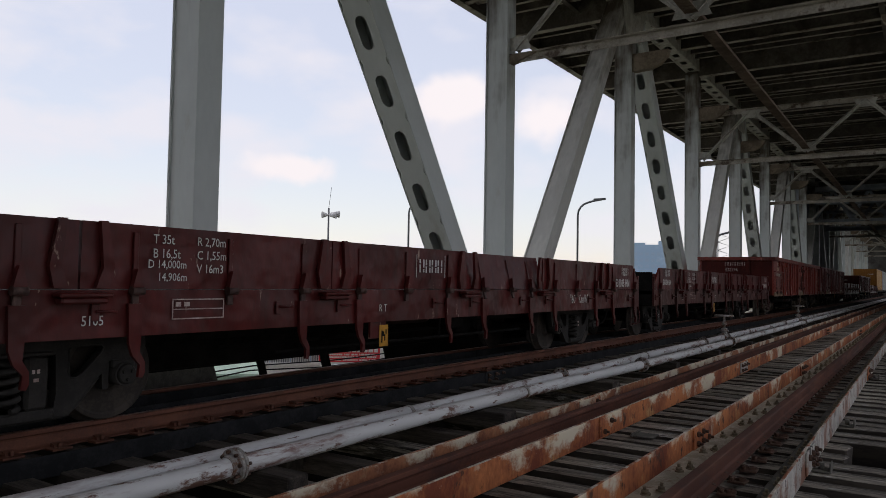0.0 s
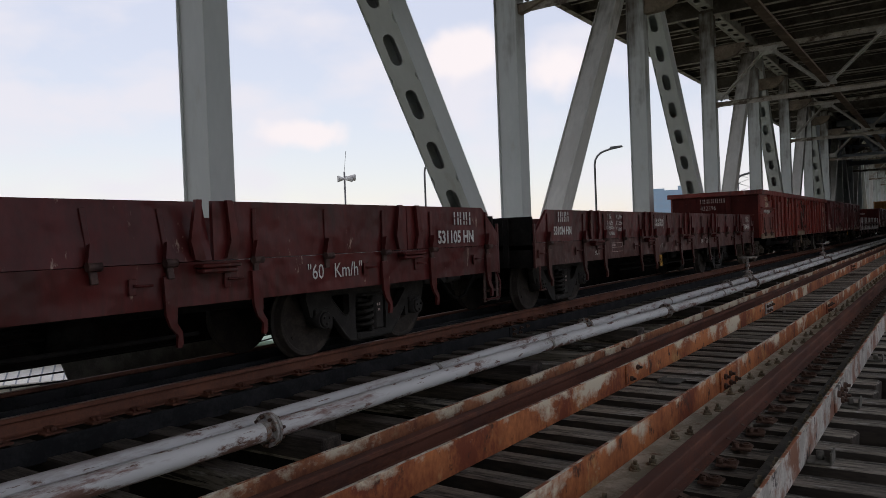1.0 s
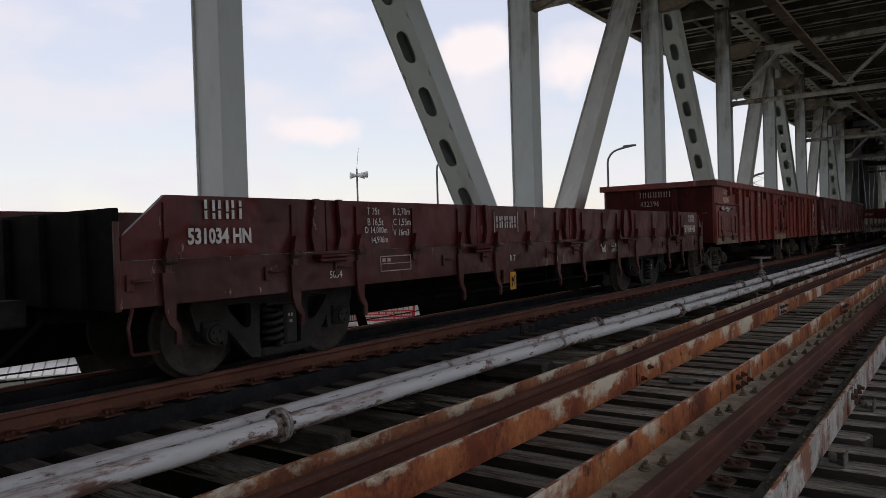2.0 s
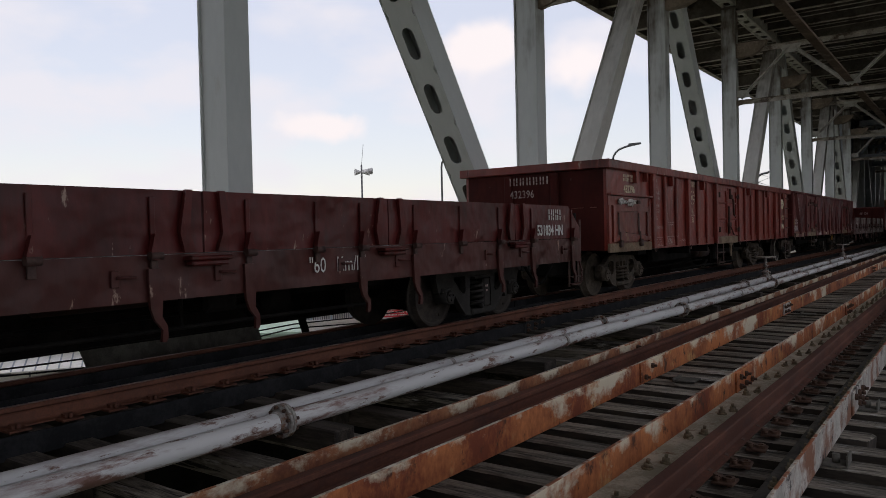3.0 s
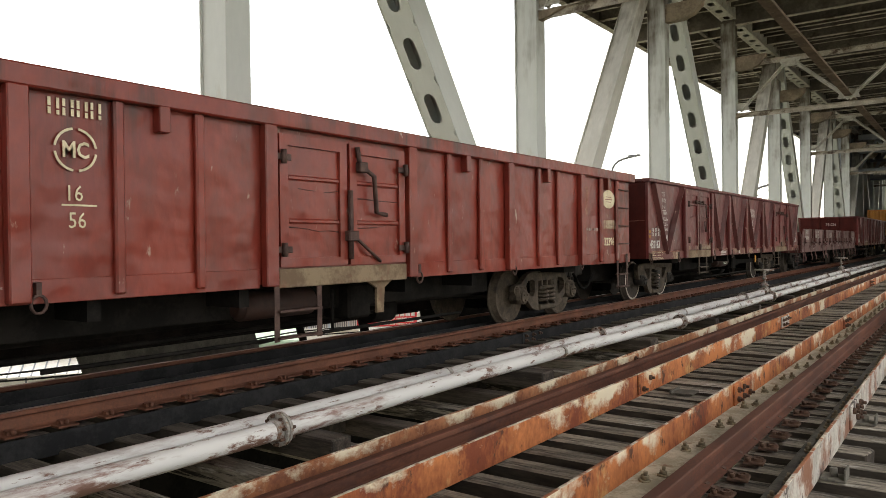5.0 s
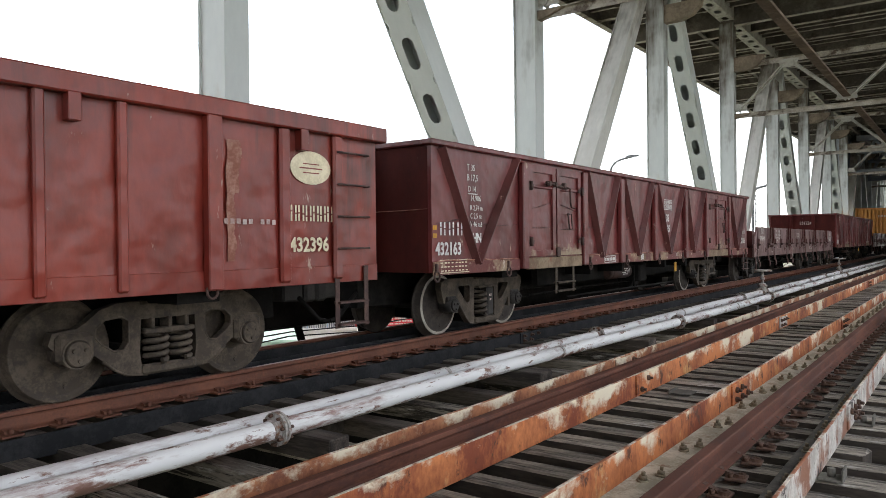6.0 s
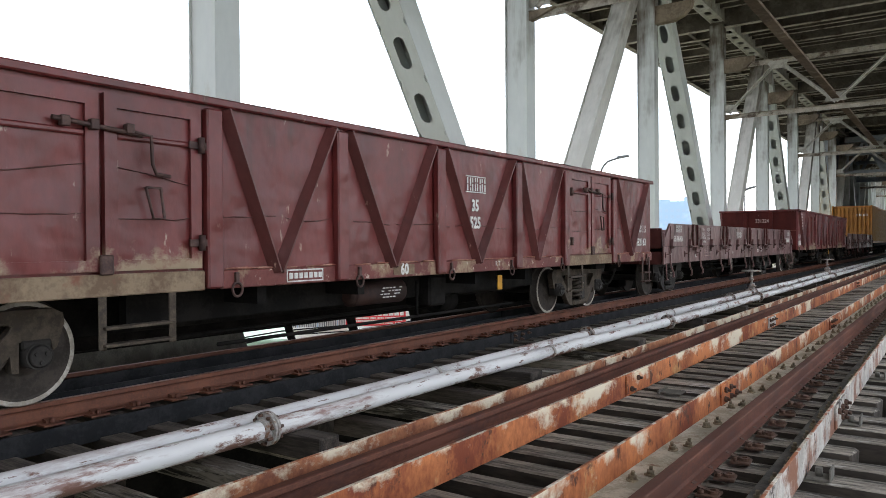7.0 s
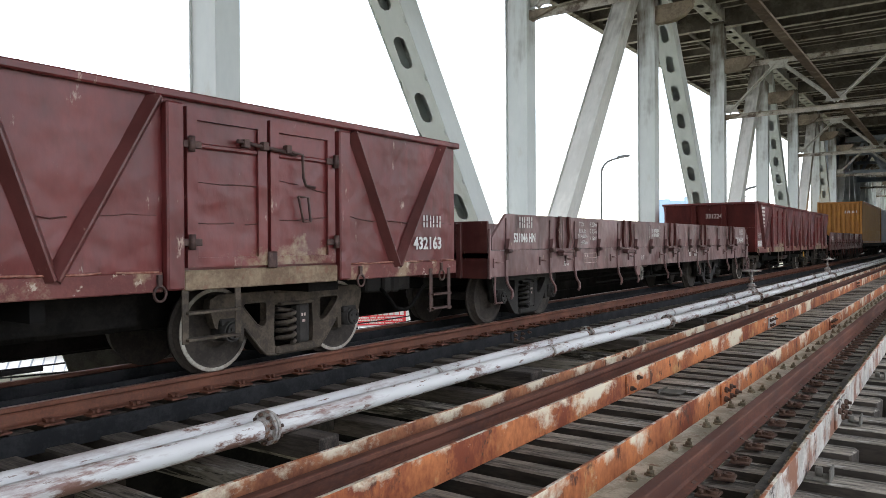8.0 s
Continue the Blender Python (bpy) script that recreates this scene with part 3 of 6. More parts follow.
def build_houses():
    rng = random.Random(5)
    for deg, dist, w, d, h, mat, roof in ((63, 62, 11, 9, 3.2, M_WALLW, M_ROOF), (57, 70, 10, 8, 3.6, M_WALLW, M_ROOF), (50.5, 58, 9, 8, 3.4, M_GREEN, M_GREEN),
                                          (46.5, 66, 9, 8, 3.8, M_WALLW, M_ROOF), (41, 78, 14, 9, 3.4, M_WALLW, M_ROOF), (69, 75, 14, 9, 3.4, M_WALLW, M_ROOF), (36, 95, 14, 9, 3.4, M_WALLW, M_ROOF)):
        x, y = polar(deg, dist)
        ob = thing("house", "low whitewashed house with a pale sheet-metal roof" if mat is M_WALLW else "low shed clad in pale green sheet metal", "house",
                   "houses below the bridge", m=pose(x, y, -9, 0, 0, deg - 8 + rng.uniform(-6, 6)))
        bm = bmesh.new()
        box(bm, -w / 2, w / 2, -d / 2, d / 2, 0, h)
        part("wall", bm, mat, ob)
        bm = bmesh.new()
        prism(bm, [(-d / 2 - 0.5, h - 0.05), (0, h + 1.4), (d / 2 + 0.5, h - 0.05), (d / 2 + 0.5, h + 0.1), (0, h + 1.55), (-d / 2 - 0.5, h + 0.1)], 0, -w / 2 - 0.4, w / 2 + 0.4)
        part("roof", bm, roof, ob)
        bm = bmesh.new()
        prism(bm, [(-d / 2, 2.45), (-d / 2 - 2.2, 1.75), (-d / 2 - 2.2, 1.82), (-d / 2, 2.55)], 0, -w / 2 + 0.3, w / 2 - 0.2)
        part("awning", bm, M_ROOF if mat is M_WALLW else M_WALLW, ob)
        for k in range(int(w / 0.7)):
            bm = bmesh.new()
            u = -w / 2 + 0.5 + k * 0.7
            bar(bm, (u, -d / 2, 2.57), (u, -d / 2 - 2.2, 1.84), 0.09, 0.05)
            part("awning_rib", bm, M_TOWER, ob)
        for u in (-w / 2 + 0.6, -w / 6, w / 5, w / 2 - 0.6):
            bm = bmesh.new()
            tube(bm, (u, -d / 2 - 2.0, 0), (u, -d / 2 - 2.0, 1.78), 0.06, 6)
            part("awning_post", bm, M_POLE, ob)
        for k in range(3):
            bm = bmesh.new()
            u = -w / 3 + k * w / 3
            box(bm, u - 0.4, u + 0.4, -d / 2 - 0.03, -d / 2 + 0.02, 1.2, 2.1)
            part("window", bm, M_POLE, ob)


def build_sign():
    x, y = polar(40.35, 34)
    ob = thing("roadside_sign", "red sheet sign with rows of white lettering on posts", "sign", m=pose(x, y, -9, 0, 0, 40))
    bm = bmesh.new()
    box(bm, -1.38, 1.38, -0.05, 0.05, 6.42, 7.6, 0.02)
    part("panel", bm, M_SIGN, ob)
    rng = random.Random(2)
    rows = []
    for z, h in ((7.32, 0.16), (7.12, 0.1), (6.88, 0.17), (6.74, 0.075), (6.62, 0.075), (6.50, 0.06)):
        u = -1.25
        while u < 1.2:
            w = min(rng.uniform(0.6, 1.3) * h, 1.28 - u)
            rows.append((u, z, w, h))
            u += w + h * (0.28 if rng.random() < 0.8 else 1.1)
    strokes(rows, M_WHITE, ob, 0, -0.056, 0, END)
    for u in (-1.2, 1.2):
        bm = bmesh.new()
        tube(bm, (u, 0.12, 0), (u, 0.12, 7.6), 0.06, 8)
        part("post", bm, M_POLE, ob)
    bm = bmesh.new()
    box(bm, -1.4, 1.4, -0.06, 0.06, 6.34, 6.415, 0.01)
    part("ledge", bm, M_HORN, ob)


def build_slat_fence():
    """A pale boundary wall with a fence of upright slats on it."""
    x, y = polar(44.75, 36)
    ob = thing("slat_fence", "pale fence of upright slats on a low cream wall", "fence", m=pose(x, y, -9, 0, 0, 46))
    bm = bmesh.new()
    box(bm, -1.5, 1.35, -0.1, 0.1, 0, 6.05)
    box(bm, -1.55, 1.4, -0.16, 0.16, 6.05, 6.2, 0.01)
    part("wall", bm, M_WALLW, ob)
    bm = bmesh.new()
    box(bm, -1.45, 1.3, 0.03, 0.05, 6.2, 7.4)
    part("backing", bm, M_ROOF, ob)
    for k in range(26):
        bm = bmesh.new()
        u = -1.42 + k * 0.106
        box(bm, u - 0.022, u + 0.022, -0.03, 0.02, 6.2, 7.4)
        part("slat", bm, M_GLASS_FAR if k % 9 == 4 else M_POLE, ob)


def build_far_block():
    x, y = polar(17.6, 420)
    ob = thing("apartment_block", "pale blue tall block in the haze", "building", m=pose(x, y, -9, 0, 0, 17.6))
    bm = bmesh.new()
    for a, b, h in ((-9, -2, 33), (-2, 5, 32), (5, 12, 34)):
        box(bm, a, b, -8, 8, 0, h)
    part("wall", bm, M_BLUE, ob)
    for k in range(8):
        for a in range(-7, 12, 3):
            bm = bmesh.new()
            box(bm, a - 0.9, a + 0.9, -8.06, -7.9, 3 + k * 3.3, 4.6 + k * 3.3)
            part("window", bm, M_GLASS_FAR, ob)


def street_lamp(deg, dist, top, reach, turn):
    x, y = polar(deg, dist)
    ob = thing("street_lamp", "tall grey street lamp with a curved arm", "street lamp", "street lamps beside the bridge", m=pose(x, y, -9, 0, 0, turn))
    bm = bmesh.new()
    pts = [(0, 0, 0), (0, 0, top - 0.9)] + [(0.8 * (1 - math.cos(radians(a))), 0, top - 0.9 + 0.8 * math.sin(radians(a))) for a in (20, 40, 60, 80)] + [(reach * 0.6, 0, top - 0.02)]
    path_tube(bm, pts, 0.055 * dist / 40, 8)
    part("pole", bm, M_POLE, ob)
    bm = bmesh.new()
    prism(bm, [(reach * 0.55, top - 0.08), (reach, top + 0.04), (reach, top + 0.12), (reach * 0.6, top + 0.1)], 1, -0.16, 0.16)
    part("lamp_head", bm, M_POLE, ob)


def build_lattice_pylon():
    x, y = polar(12.35, 160)
    ob = thing("lattice_pylon", "small grey lattice pylon in the haze", "pylon", m=pose(x, y, -9, 0, 0, 12))
    for u in (-1.1, 1.1):
        bm = bmesh.new()
        tube(bm, (u, 0, 0), (u, 0, 19.4), 0.11, 6)
        part("leg", bm, M_POLE, ob)
    for z in np.arange(9.0, 19.4, 1.7):
        bm = bmesh.new()
        path_tube(bm, [(-1.1, 0, z), (1.1, 0, z + 0.85), (-1.1, 0, z + 1.7)], 0.07, 5)
        part("lacing", bm, M_POLE, ob)


def build_horn_mast():
    x, y = polar(42.2, 50)
    ob = thing("loudspeaker_mast", "thin mast with pale horn loudspeakers", "mast", m=pose(x, y, -9, 0, 0, 42))
    bm = bmesh.new()
    tube(bm, (0, 0, 0), (0, 0, 15.0), 0.06, 8)
    part("mast", bm, M_POLE, ob)
    bm = bmesh.new()
    tube(bm, (0, 0, 15.0), (0.15, 0, 16.4), 0.015, 6)
    part("aerial", bm, M_POLE, ob)
    for u, v in ((-0.25, -0.1), (0.3, -0.15), (0.5, 0.2)):
        bm = bmesh.new()
        s = 1 if u > 0 else -1
        tube(bm, (0, 0, 14.55 + v * 0.3), (u + s * 0.2, v, 14.55 + v * 0.3), 0.06, 10, 0.24)
        part("horn", bm, M_HORN, ob)


# ---- the bridge ----
PANEL, POST0 = 8.96, 6.74
LEFT, RIGHT = -8.4, 0.26        # faces of the two trusses that look to the tracks
MID = (LEFT + RIGHT) / 2
SPAN = range(-11, 17)
NODE_LOW, NODE_HIGH = -1.5, 11.9
FAR_END = 150.0


def h_section(bm, length, w=0.4, d=0.6, t=0.035):
    """A box member along z with its flange faces at x = 0 and x = -d, w wide."""
    box(bm, -t, 0, -w / 2, w / 2, 0, length, 0.006)
    box(bm, -d, -d + t, -w / 2, w / 2, 0, length, 0.006)
    for y in (-w / 2 + 0.045, w / 2 - 0.045):                 # plates set in between the flanges
        box(bm, -d + t, -t, y - 0.01, y + 0.01, 0, length)


def perforated_section(bm, length, w=0.52, d=0.7, t=0.03, pitch=1.16, first=0.26):
    """A box member along z; the cover plates on both narrow sides have slotted holes."""
    box(bm, -t, 0, -w / 2, w / 2, 0, length, 0.006)
    box(bm, -d, -d + t, -w / 2, w / 2, 0, length, 0.006)
    u0, u1 = -d + t, -t
    c, r, h = (u0 + u1) / 2, 0.135, 0.19
    n = int((length - first) / pitch)
    box(bm, u0, u1, w / 2 - 0.032, w / 2 - 0.012, 0, length)
    for y0, y1 in ((-w / 2 + 0.012, -w / 2 + 0.032),):
        for k in range(n):
            za = first + k * pitch
            zb = za + pitch
            zc = (za + zb) / 2
            inner = arc(c, zc + h, r, 0, 180, 7) + arc(c, zc - h, r, 180, 360, 7)
            outer = []
            for u, v in inner:
                a = math.atan2((v - zc) / (pitch / 2), (u - c) / ((u1 - u0) / 2))
                ca, sa = math.cos(a), math.sin(a)
                s = 1 / max(abs(ca), abs(sa))
                outer.append((c + ca * s * (u1 - u0) / 2, zc + sa * s * pitch / 2))
            ring_prism(bm, outer, inner, 1, y0, y1)
        box(bm, u0, u1, y0, y1, 0, first)
        box(bm, u0, u1, y0, y1, first + n * pitch, length)


def build_truss(name, face, sign):
    """One truss; its flange faces lie at x = face and look towards sign."""
    ob = thing(name, "pale grey-green riveted steel truss with perforated diagonals", "bridge truss", kind="structure", m=Matrix.Translation((face, 0, 0)) @ Matrix.Diagonal((sign, 1, 1, 1)))
    ya, yb = POST0 + SPAN[0] * PANEL, POST0 + SPAN[-1] * PANEL
    bm = bmesh.new()
    h_section(bm, 12.2, 0.43)
    post = part("post", bm, M_TRUSS, ob, m=pose(0, ya, NODE_LOW))
    run = math.hypot(PANEL, NODE_HIGH - NODE_LOW)
    lean = math.degrees(math.atan2(PANEL, NODE_HIGH - NODE_LOW))
    bm = bmesh.new()
    perforated_section(bm, run)
    falling = part("perforated_diagonal", bm, M_TRUSS_HOLED, ob, m=pose(0, ya + PANEL, NODE_LOW, lean))
    bm = bmesh.new()
    h_section(bm, run, 0.52)
    rising = part("diagonal", bm, M_TRUSS_DULL, ob, "dusty tan-grey diagonal", m=pose(0, ya + PANEL, NODE_LOW, -lean))
    for k in SPAN:
        y = POST0 + k * PANEL
        if k != SPAN[0]:
            piece("post", post.data, ob, m=pose(0, y, NODE_LOW))
        if k % 2:                                            # low nodes
            if y > ya + PANEL * 1.5:
                piece("perforated_diagonal", falling.data, ob, m=pose(0, y, NODE_LOW, lean))
            if y < yb - 1:
                if y > ya + PANEL * 1.5:
                    piece("diagonal", rising.data, ob, "dusty tan-grey diagonal", m=pose(0, y, NODE_LOW, -lean))
    falling.matrix_basis = pose(0, POST0 - 11 * PANEL, NODE_LOW, lean)
    rising.matrix_basis = pose(0, POST0 - 11 * PANEL, NODE_LOW, -lean)
    for nm, z0, z1 in (("top_chord", 10.84, 11.45), ("bottom_chord", -2.4, -1.3)):
        bm = bmesh.new()
        box(bm, -0.04, 0, ya - 2, yb + 2, z0, z1)
        box(bm, -0.6, -0.56, ya - 2, yb + 2, z0, z1)
        if nm == "top_chord":                                # bottom plate with rows of holes
            y, n, u0, u1 = ya - 2, int((yb - ya + 4) / 1.15), -0.56, -0.04
            for k in range(n):
                yc = y + (k + 0.5) * 1.15
                inner = arc(-0.3, yc + 0.13, 0.135, 0, 180, 5) + arc(-0.3, yc - 0.13, 0.135, 180, 360, 5)
                outer = []
                for u, v in inner:
                    a = math.atan2((v - yc) / 0.575, (u + 0.3) / 0.26)
                    q = 1 / max(abs(math.cos(a)), abs(math.sin(a)))
                    outer.append((-0.3 + math.cos(a) * q * 0.26, yc + math.sin(a) * q * 0.575))
                ring_prism(bm, outer, inner, 2, z0 + 0.02, z0 + 0.05)
        else:
            box(bm, -0.56, -0.04, ya - 2, yb + 2, z0 + 0.02, z0 + 0.05)
        box(bm, -0.56, -0.04, ya - 2, yb + 2, z1 - 0.04, z1 - 0.01)
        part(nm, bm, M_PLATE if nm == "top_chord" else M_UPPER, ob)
    for k in SPAN:                                           # gusset plates
        y = POST0 + k * PANEL
        bm = bmesh.new()
        z, s = (-1.5, 1) if k % 2 else (11.0, -1)
        prism(bm, [(y - 1.2, z), (y + 1.2, z), (y + 0.75, z + s * 1.3), (y - 0.75, z + s * 1.3)], 0, 0.003, 0.022)
        part("gusset_plate", bm, M_PLATE, ob)


def build_sway_frames():
    for k in SPAN:
        if not k % 2:
            continue
        y = POST0 + k * PANEL
        ob = thing("sway_frame", "grey-brown steel cross frame of struts and zigzag braces", "cross frame", "sway frames between the trusses", "structure", pose(MID, y, 0))
        half = (RIGHT - LEFT) / 2
        for nm, z, w in (("lower_strut", 6.72, 0.2), ("upper_strut", 8.9, 0.2)):
            bm = bmesh.new()
            box(bm, -half, half, -0.13, 0.13, z - 0.02, z, 0.004)
            box(bm, -half, half, -0.012, 0.012, z - 0.2, z - 0.02)
            part(nm, bm, M_DECK_FLANGE, ob)
        nodes = [(-half + 0.15, 6.8), (-half / 2, 8.8), (0, 6.85), (half / 2, 8.8), (half - 0.15, 6.8)]
        for (xa, za), (xb, zb) in zip(nodes, nodes[1:]):
            bm = bmesh.new()
            bar(bm, (xa, 0.02, za), (xb, 0.02, zb), 0.16, 0.014, 0, 0, (0, 1, 0))
            bar(bm, (xa, -0.05, za), (xb, -0.05, zb), 0.014, 0.13, 0, 0, (0, 1, 0))
            part("brace", bm, M_PLATE, ob)
        for xa, za in nodes:
            bm = bmesh.new()
            s = 1 if za < 8 else -1
            prism(bm, [(xa - 0.42, za), (xa + 0.42, za), (xa + 0.28, za + s * 0.34), (xa - 0.28, za + s * 0.34)], 1, -0.075, -0.06)
            for i in range(4):
                for j in range(2):
                    tube(bm, (xa - 0.24 + i * 0.16, -0.095, za + s * (0.08 + j * 0.14)), (xa - 0.24 + i * 0.16, -0.07, za + s * (0.08 + j * 0.14)), 0.022, 6)
            part("gusset_plate", bm, M_PLATE, ob)
        for s in (-1, 1):
            bm = bmesh.new()
            prism(bm, [(s * half, 6.5), (s * (half - 0.25), 6.55), (s * (half - 0.7), 6.7), (s * half, 6.7)], 1, -0.1, 0.1)
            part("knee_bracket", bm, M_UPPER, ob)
    for k in SPAN:                                           # haunched beam ends at every post
        y = POST0 + k * PANEL
        for s, x0 in ((1, LEFT), (-1, RIGHT)):
            bm = bmesh.new()
            prism(bm, [(x0, 8.55), (x0 + s * 0.6, 8.57), (x0 + s * 0.95, 8.7), (x0 + s * 1.2, 8.95), (x0 + s * 1.25, 9.15), (x0, 9.15)], 1, y - 0.14, y + 0.14)
            tagged(part("haunch", bm, M_UPPER), "tan-grey haunched steel beam end at a post", "bracket", "haunches on the posts", "structure")
    ob = thing("centre_strut", "dark riveted strut along the bridge between the cross frames", "strut", kind="structure")
    bm = bmesh.new()
    ya, yb = POST0 + SPAN[0] * PANEL, POST0 + SPAN[-1] * PANEL
    box(bm, MID - 0.14, MID + 0.14, ya, yb, 6.94, 6.96, 0.004)
    box(bm, MID - 0.02, MID + 0.02, ya, yb, 6.96, 7.2)
    part("flange", bm, M_STRUT, ob)


def build_deck():
    ya, yb = POST0 + SPAN[0] * PANEL - 3, POST0 + SPAN[-1] * PANEL + 3
    edge_l, edge_r = -13.5, 13.5 + 2 * MID
    bm = bmesh.new()
    box(bm, edge_l, edge_r, ya, yb, 11.5, 11.72, mat=0)
    for x in (edge_l + 0.02, edge_r - 0.02):                 # edge beams
        box(bm, x - 0.02, x + 0.02, ya, yb, 10.9, 11.5, mat=0)
        box(bm, x - 0.14, x + 0.14, ya, yb, 10.88, 10.9, mat=1)
    n = int((yb - ya) / (PANEL / 3))
    y0 = POST0 + SPAN[0] * PANEL
    for k in range(n):
        y = y0 + k * PANEL / 3
        deep = 10.6 if k % 3 == 0 else 11.0
        box(bm, edge_l + 0.06, edge_r - 0.06, y - 0.012, y + 0.012, deep, 11.5, mat=0)
        box(bm, edge_l + 0.06, edge_r - 0.06, y - 0.13, y + 0.13, deep - 0.025, deep, mat=1)
        for j in range(3):                                   # shallow ribs between the beams
            yy = y + (j + 1) * PANEL / 12
            box(bm, edge_l + 0.06, edge_r - 0.06, yy - 0.01, yy + 0.01, 11.22, 11.5, mat=0)
            box(bm, edge_l + 0.06, edge_r - 0.06, yy - 0.07, yy + 0.07, 11.2, 11.22, mat=1)
    for x in (MID - 6.4, MID - 2.9, MID + 2.9, MID + 6.4):   # stringers
        box(bm, x - 0.012, x + 0.012, ya, yb, 11.05, 11.5, mat=0)
        box(bm, x - 0.09, x + 0.09, ya, yb, 11.03, 11.05, mat=0)
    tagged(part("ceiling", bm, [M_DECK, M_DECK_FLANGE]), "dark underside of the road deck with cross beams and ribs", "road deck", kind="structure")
    bm = bmesh.new()
    box(bm, edge_l + 0.3, edge_r - 0.3, ya, yb, 11.724, 11.8)
    tagged(part("road", bm, M_ROAD), "asphalt of the road deck above the railway", "road", kind="structure")


def build_blocker_walls():
    """Added walls, the east one unseen, that keep skylight off the far stretch."""
    bm = bmesh.new()
    box(bm, 6.0, 6.6, 40.0, 92.0, -9.2, 10.7)
    tagged(part("blocker_wall_east", bm, M_BLOCKER_WALL), "unseen plain concrete wall added to shade the far line", "wall", kind="structure")
    bm = bmesh.new()
    box(bm, -10.4, 6.6, 152.004, 152.6, -9.2, 10.86)
    tagged(part("blocker_wall_north", bm, M_BLOCKER_WALL), "plain dark concrete wall added to block the bright far end", "wall", kind="structure")


def build_pier_tower():
    """The tower of the pier that stands against the far truss, with pilasters, and the portal frame beside it."""
    ob = thing("pier_tower", "blue-grey concrete pier tower with upright pilasters beside the truss", "bridge pier", kind="structure")
    bm = bmesh.new()
    box(bm, -10.0, -9.35, 72.0, 98.0, -9.2, 10.7)
    part("wall", bm, M_TOWER, ob)
    for y in np.arange(72.6, 98, 3.4):
        bm = bmesh.new()
        box(bm, -9.35, -9.15, y - 0.35, y + 0.35, -9.2, 10.7, 0.03)
        part("pilaster", bm, M_TOWER, ob)
    for y in (75.0, 84.0):
        ob = thing("portal_frame", "shaded blue-grey lattice portal across the line", "cross frame", "portal frames at the pier", "structure")
        for z, h in ((10.2, 0.5), (8.9, 0.28), (7.2, 0.45)):
            bm = bmesh.new()
            box(bm, LEFT + 0.02, RIGHT - 0.02, y - 0.2, y + 0.2, z - h / 2, z + h / 2, 0.02)
            part("strut", bm, M_TOWER, ob)
        for k in range(6):
            xa = LEFT + 0.1 + k * 1.41
            za, zb = (7.4, 10.0) if k % 2 == 0 else (10.0, 7.4)
            bm = bmesh.new()
            bar(bm, (xa, y, za), (xa + 1.41, y, zb), 0.26, 0.12, 0.01, 0, (0, 1, 0))
            part("brace", bm, M_TOWER, ob)


def build_side_girder():
    """A sooty plate girder with hanger plates along the far side of the tracks."""
    ob = thing("side_girder", "sooty dark plate girder with hanger plates along the far truss", "girder", kind="structure")
    bm = bmesh.new()
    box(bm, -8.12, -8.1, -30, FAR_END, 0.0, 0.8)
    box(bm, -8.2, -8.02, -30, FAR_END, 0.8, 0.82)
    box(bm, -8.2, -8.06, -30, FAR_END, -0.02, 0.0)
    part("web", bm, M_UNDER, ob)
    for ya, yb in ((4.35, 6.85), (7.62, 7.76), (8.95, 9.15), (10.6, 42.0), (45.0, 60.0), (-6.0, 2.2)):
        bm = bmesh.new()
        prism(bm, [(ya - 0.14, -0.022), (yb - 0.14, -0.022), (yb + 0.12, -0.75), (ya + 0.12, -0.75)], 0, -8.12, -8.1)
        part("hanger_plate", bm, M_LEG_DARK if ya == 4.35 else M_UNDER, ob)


def build_cables():
    """Slack black cables slung along the outer side of the girder."""
    rng = random.Random(31)
    for x, z, sag in ((-8.22, -0.10, 0.05), (-8.26, -0.16, 0.10), (-8.3, -0.3, 0.06)):
        bm = bmesh.new()
        pts = []
        for k in range(0, 73):
            u = (k % 6) / 6
            pts.append((x + rng.uniform(-0.01, 0.01), -6 + k * 0.75, z - sag * 4 * u * (1 - u) + rng.uniform(-0.01, 0.01)))
        path_tube(bm, pts, 0.011, 6)
        tagged(part("cable", bm, M_GUARD_BLACK), "slack black cable slung along the sooty girder", "cable", "cables along the girder")


def build_sleeper_end_blocker():
    """An added, unseen plate at the near edge that keeps light out of the sleeper gaps."""
    ob = thing("sleeper_end_blocker", "unseen dark plate added at the sleeper ends to keep light out of the gaps", "girder", kind="structure")
    bm = bmesh.new()
    box(bm, 0.10, 0.12, -60, FAR_END, -1.3, -0.19)
    box(bm, 0.03, 0.24, -60, FAR_END, -0.19, -0.17)
    part("web", bm, M_UNDER, ob)


def build_floor_frame():
    """Stringers and cross girders that carry the sleepers."""
    ob = thing("floor_frame", "sooty steel stringers and cross girders under the sleepers", "bridge floor", kind="structure")
    ya, yb = POST0 + SPAN[0] * PANEL, POST0 + SPAN[-1] * PANEL
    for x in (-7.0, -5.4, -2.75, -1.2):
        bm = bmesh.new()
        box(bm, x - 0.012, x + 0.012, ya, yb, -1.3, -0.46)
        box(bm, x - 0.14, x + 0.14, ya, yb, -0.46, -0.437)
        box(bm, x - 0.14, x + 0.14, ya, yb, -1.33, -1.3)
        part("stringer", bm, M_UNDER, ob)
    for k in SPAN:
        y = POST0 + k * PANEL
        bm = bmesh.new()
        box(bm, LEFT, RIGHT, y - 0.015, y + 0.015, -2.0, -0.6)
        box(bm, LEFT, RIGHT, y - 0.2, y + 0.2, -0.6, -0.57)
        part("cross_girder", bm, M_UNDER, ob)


# ---- tracks ----
PITCH = 0.37
T_METRE, T_WIDE = -6.23, -1.977    # centre lines of the two tracks


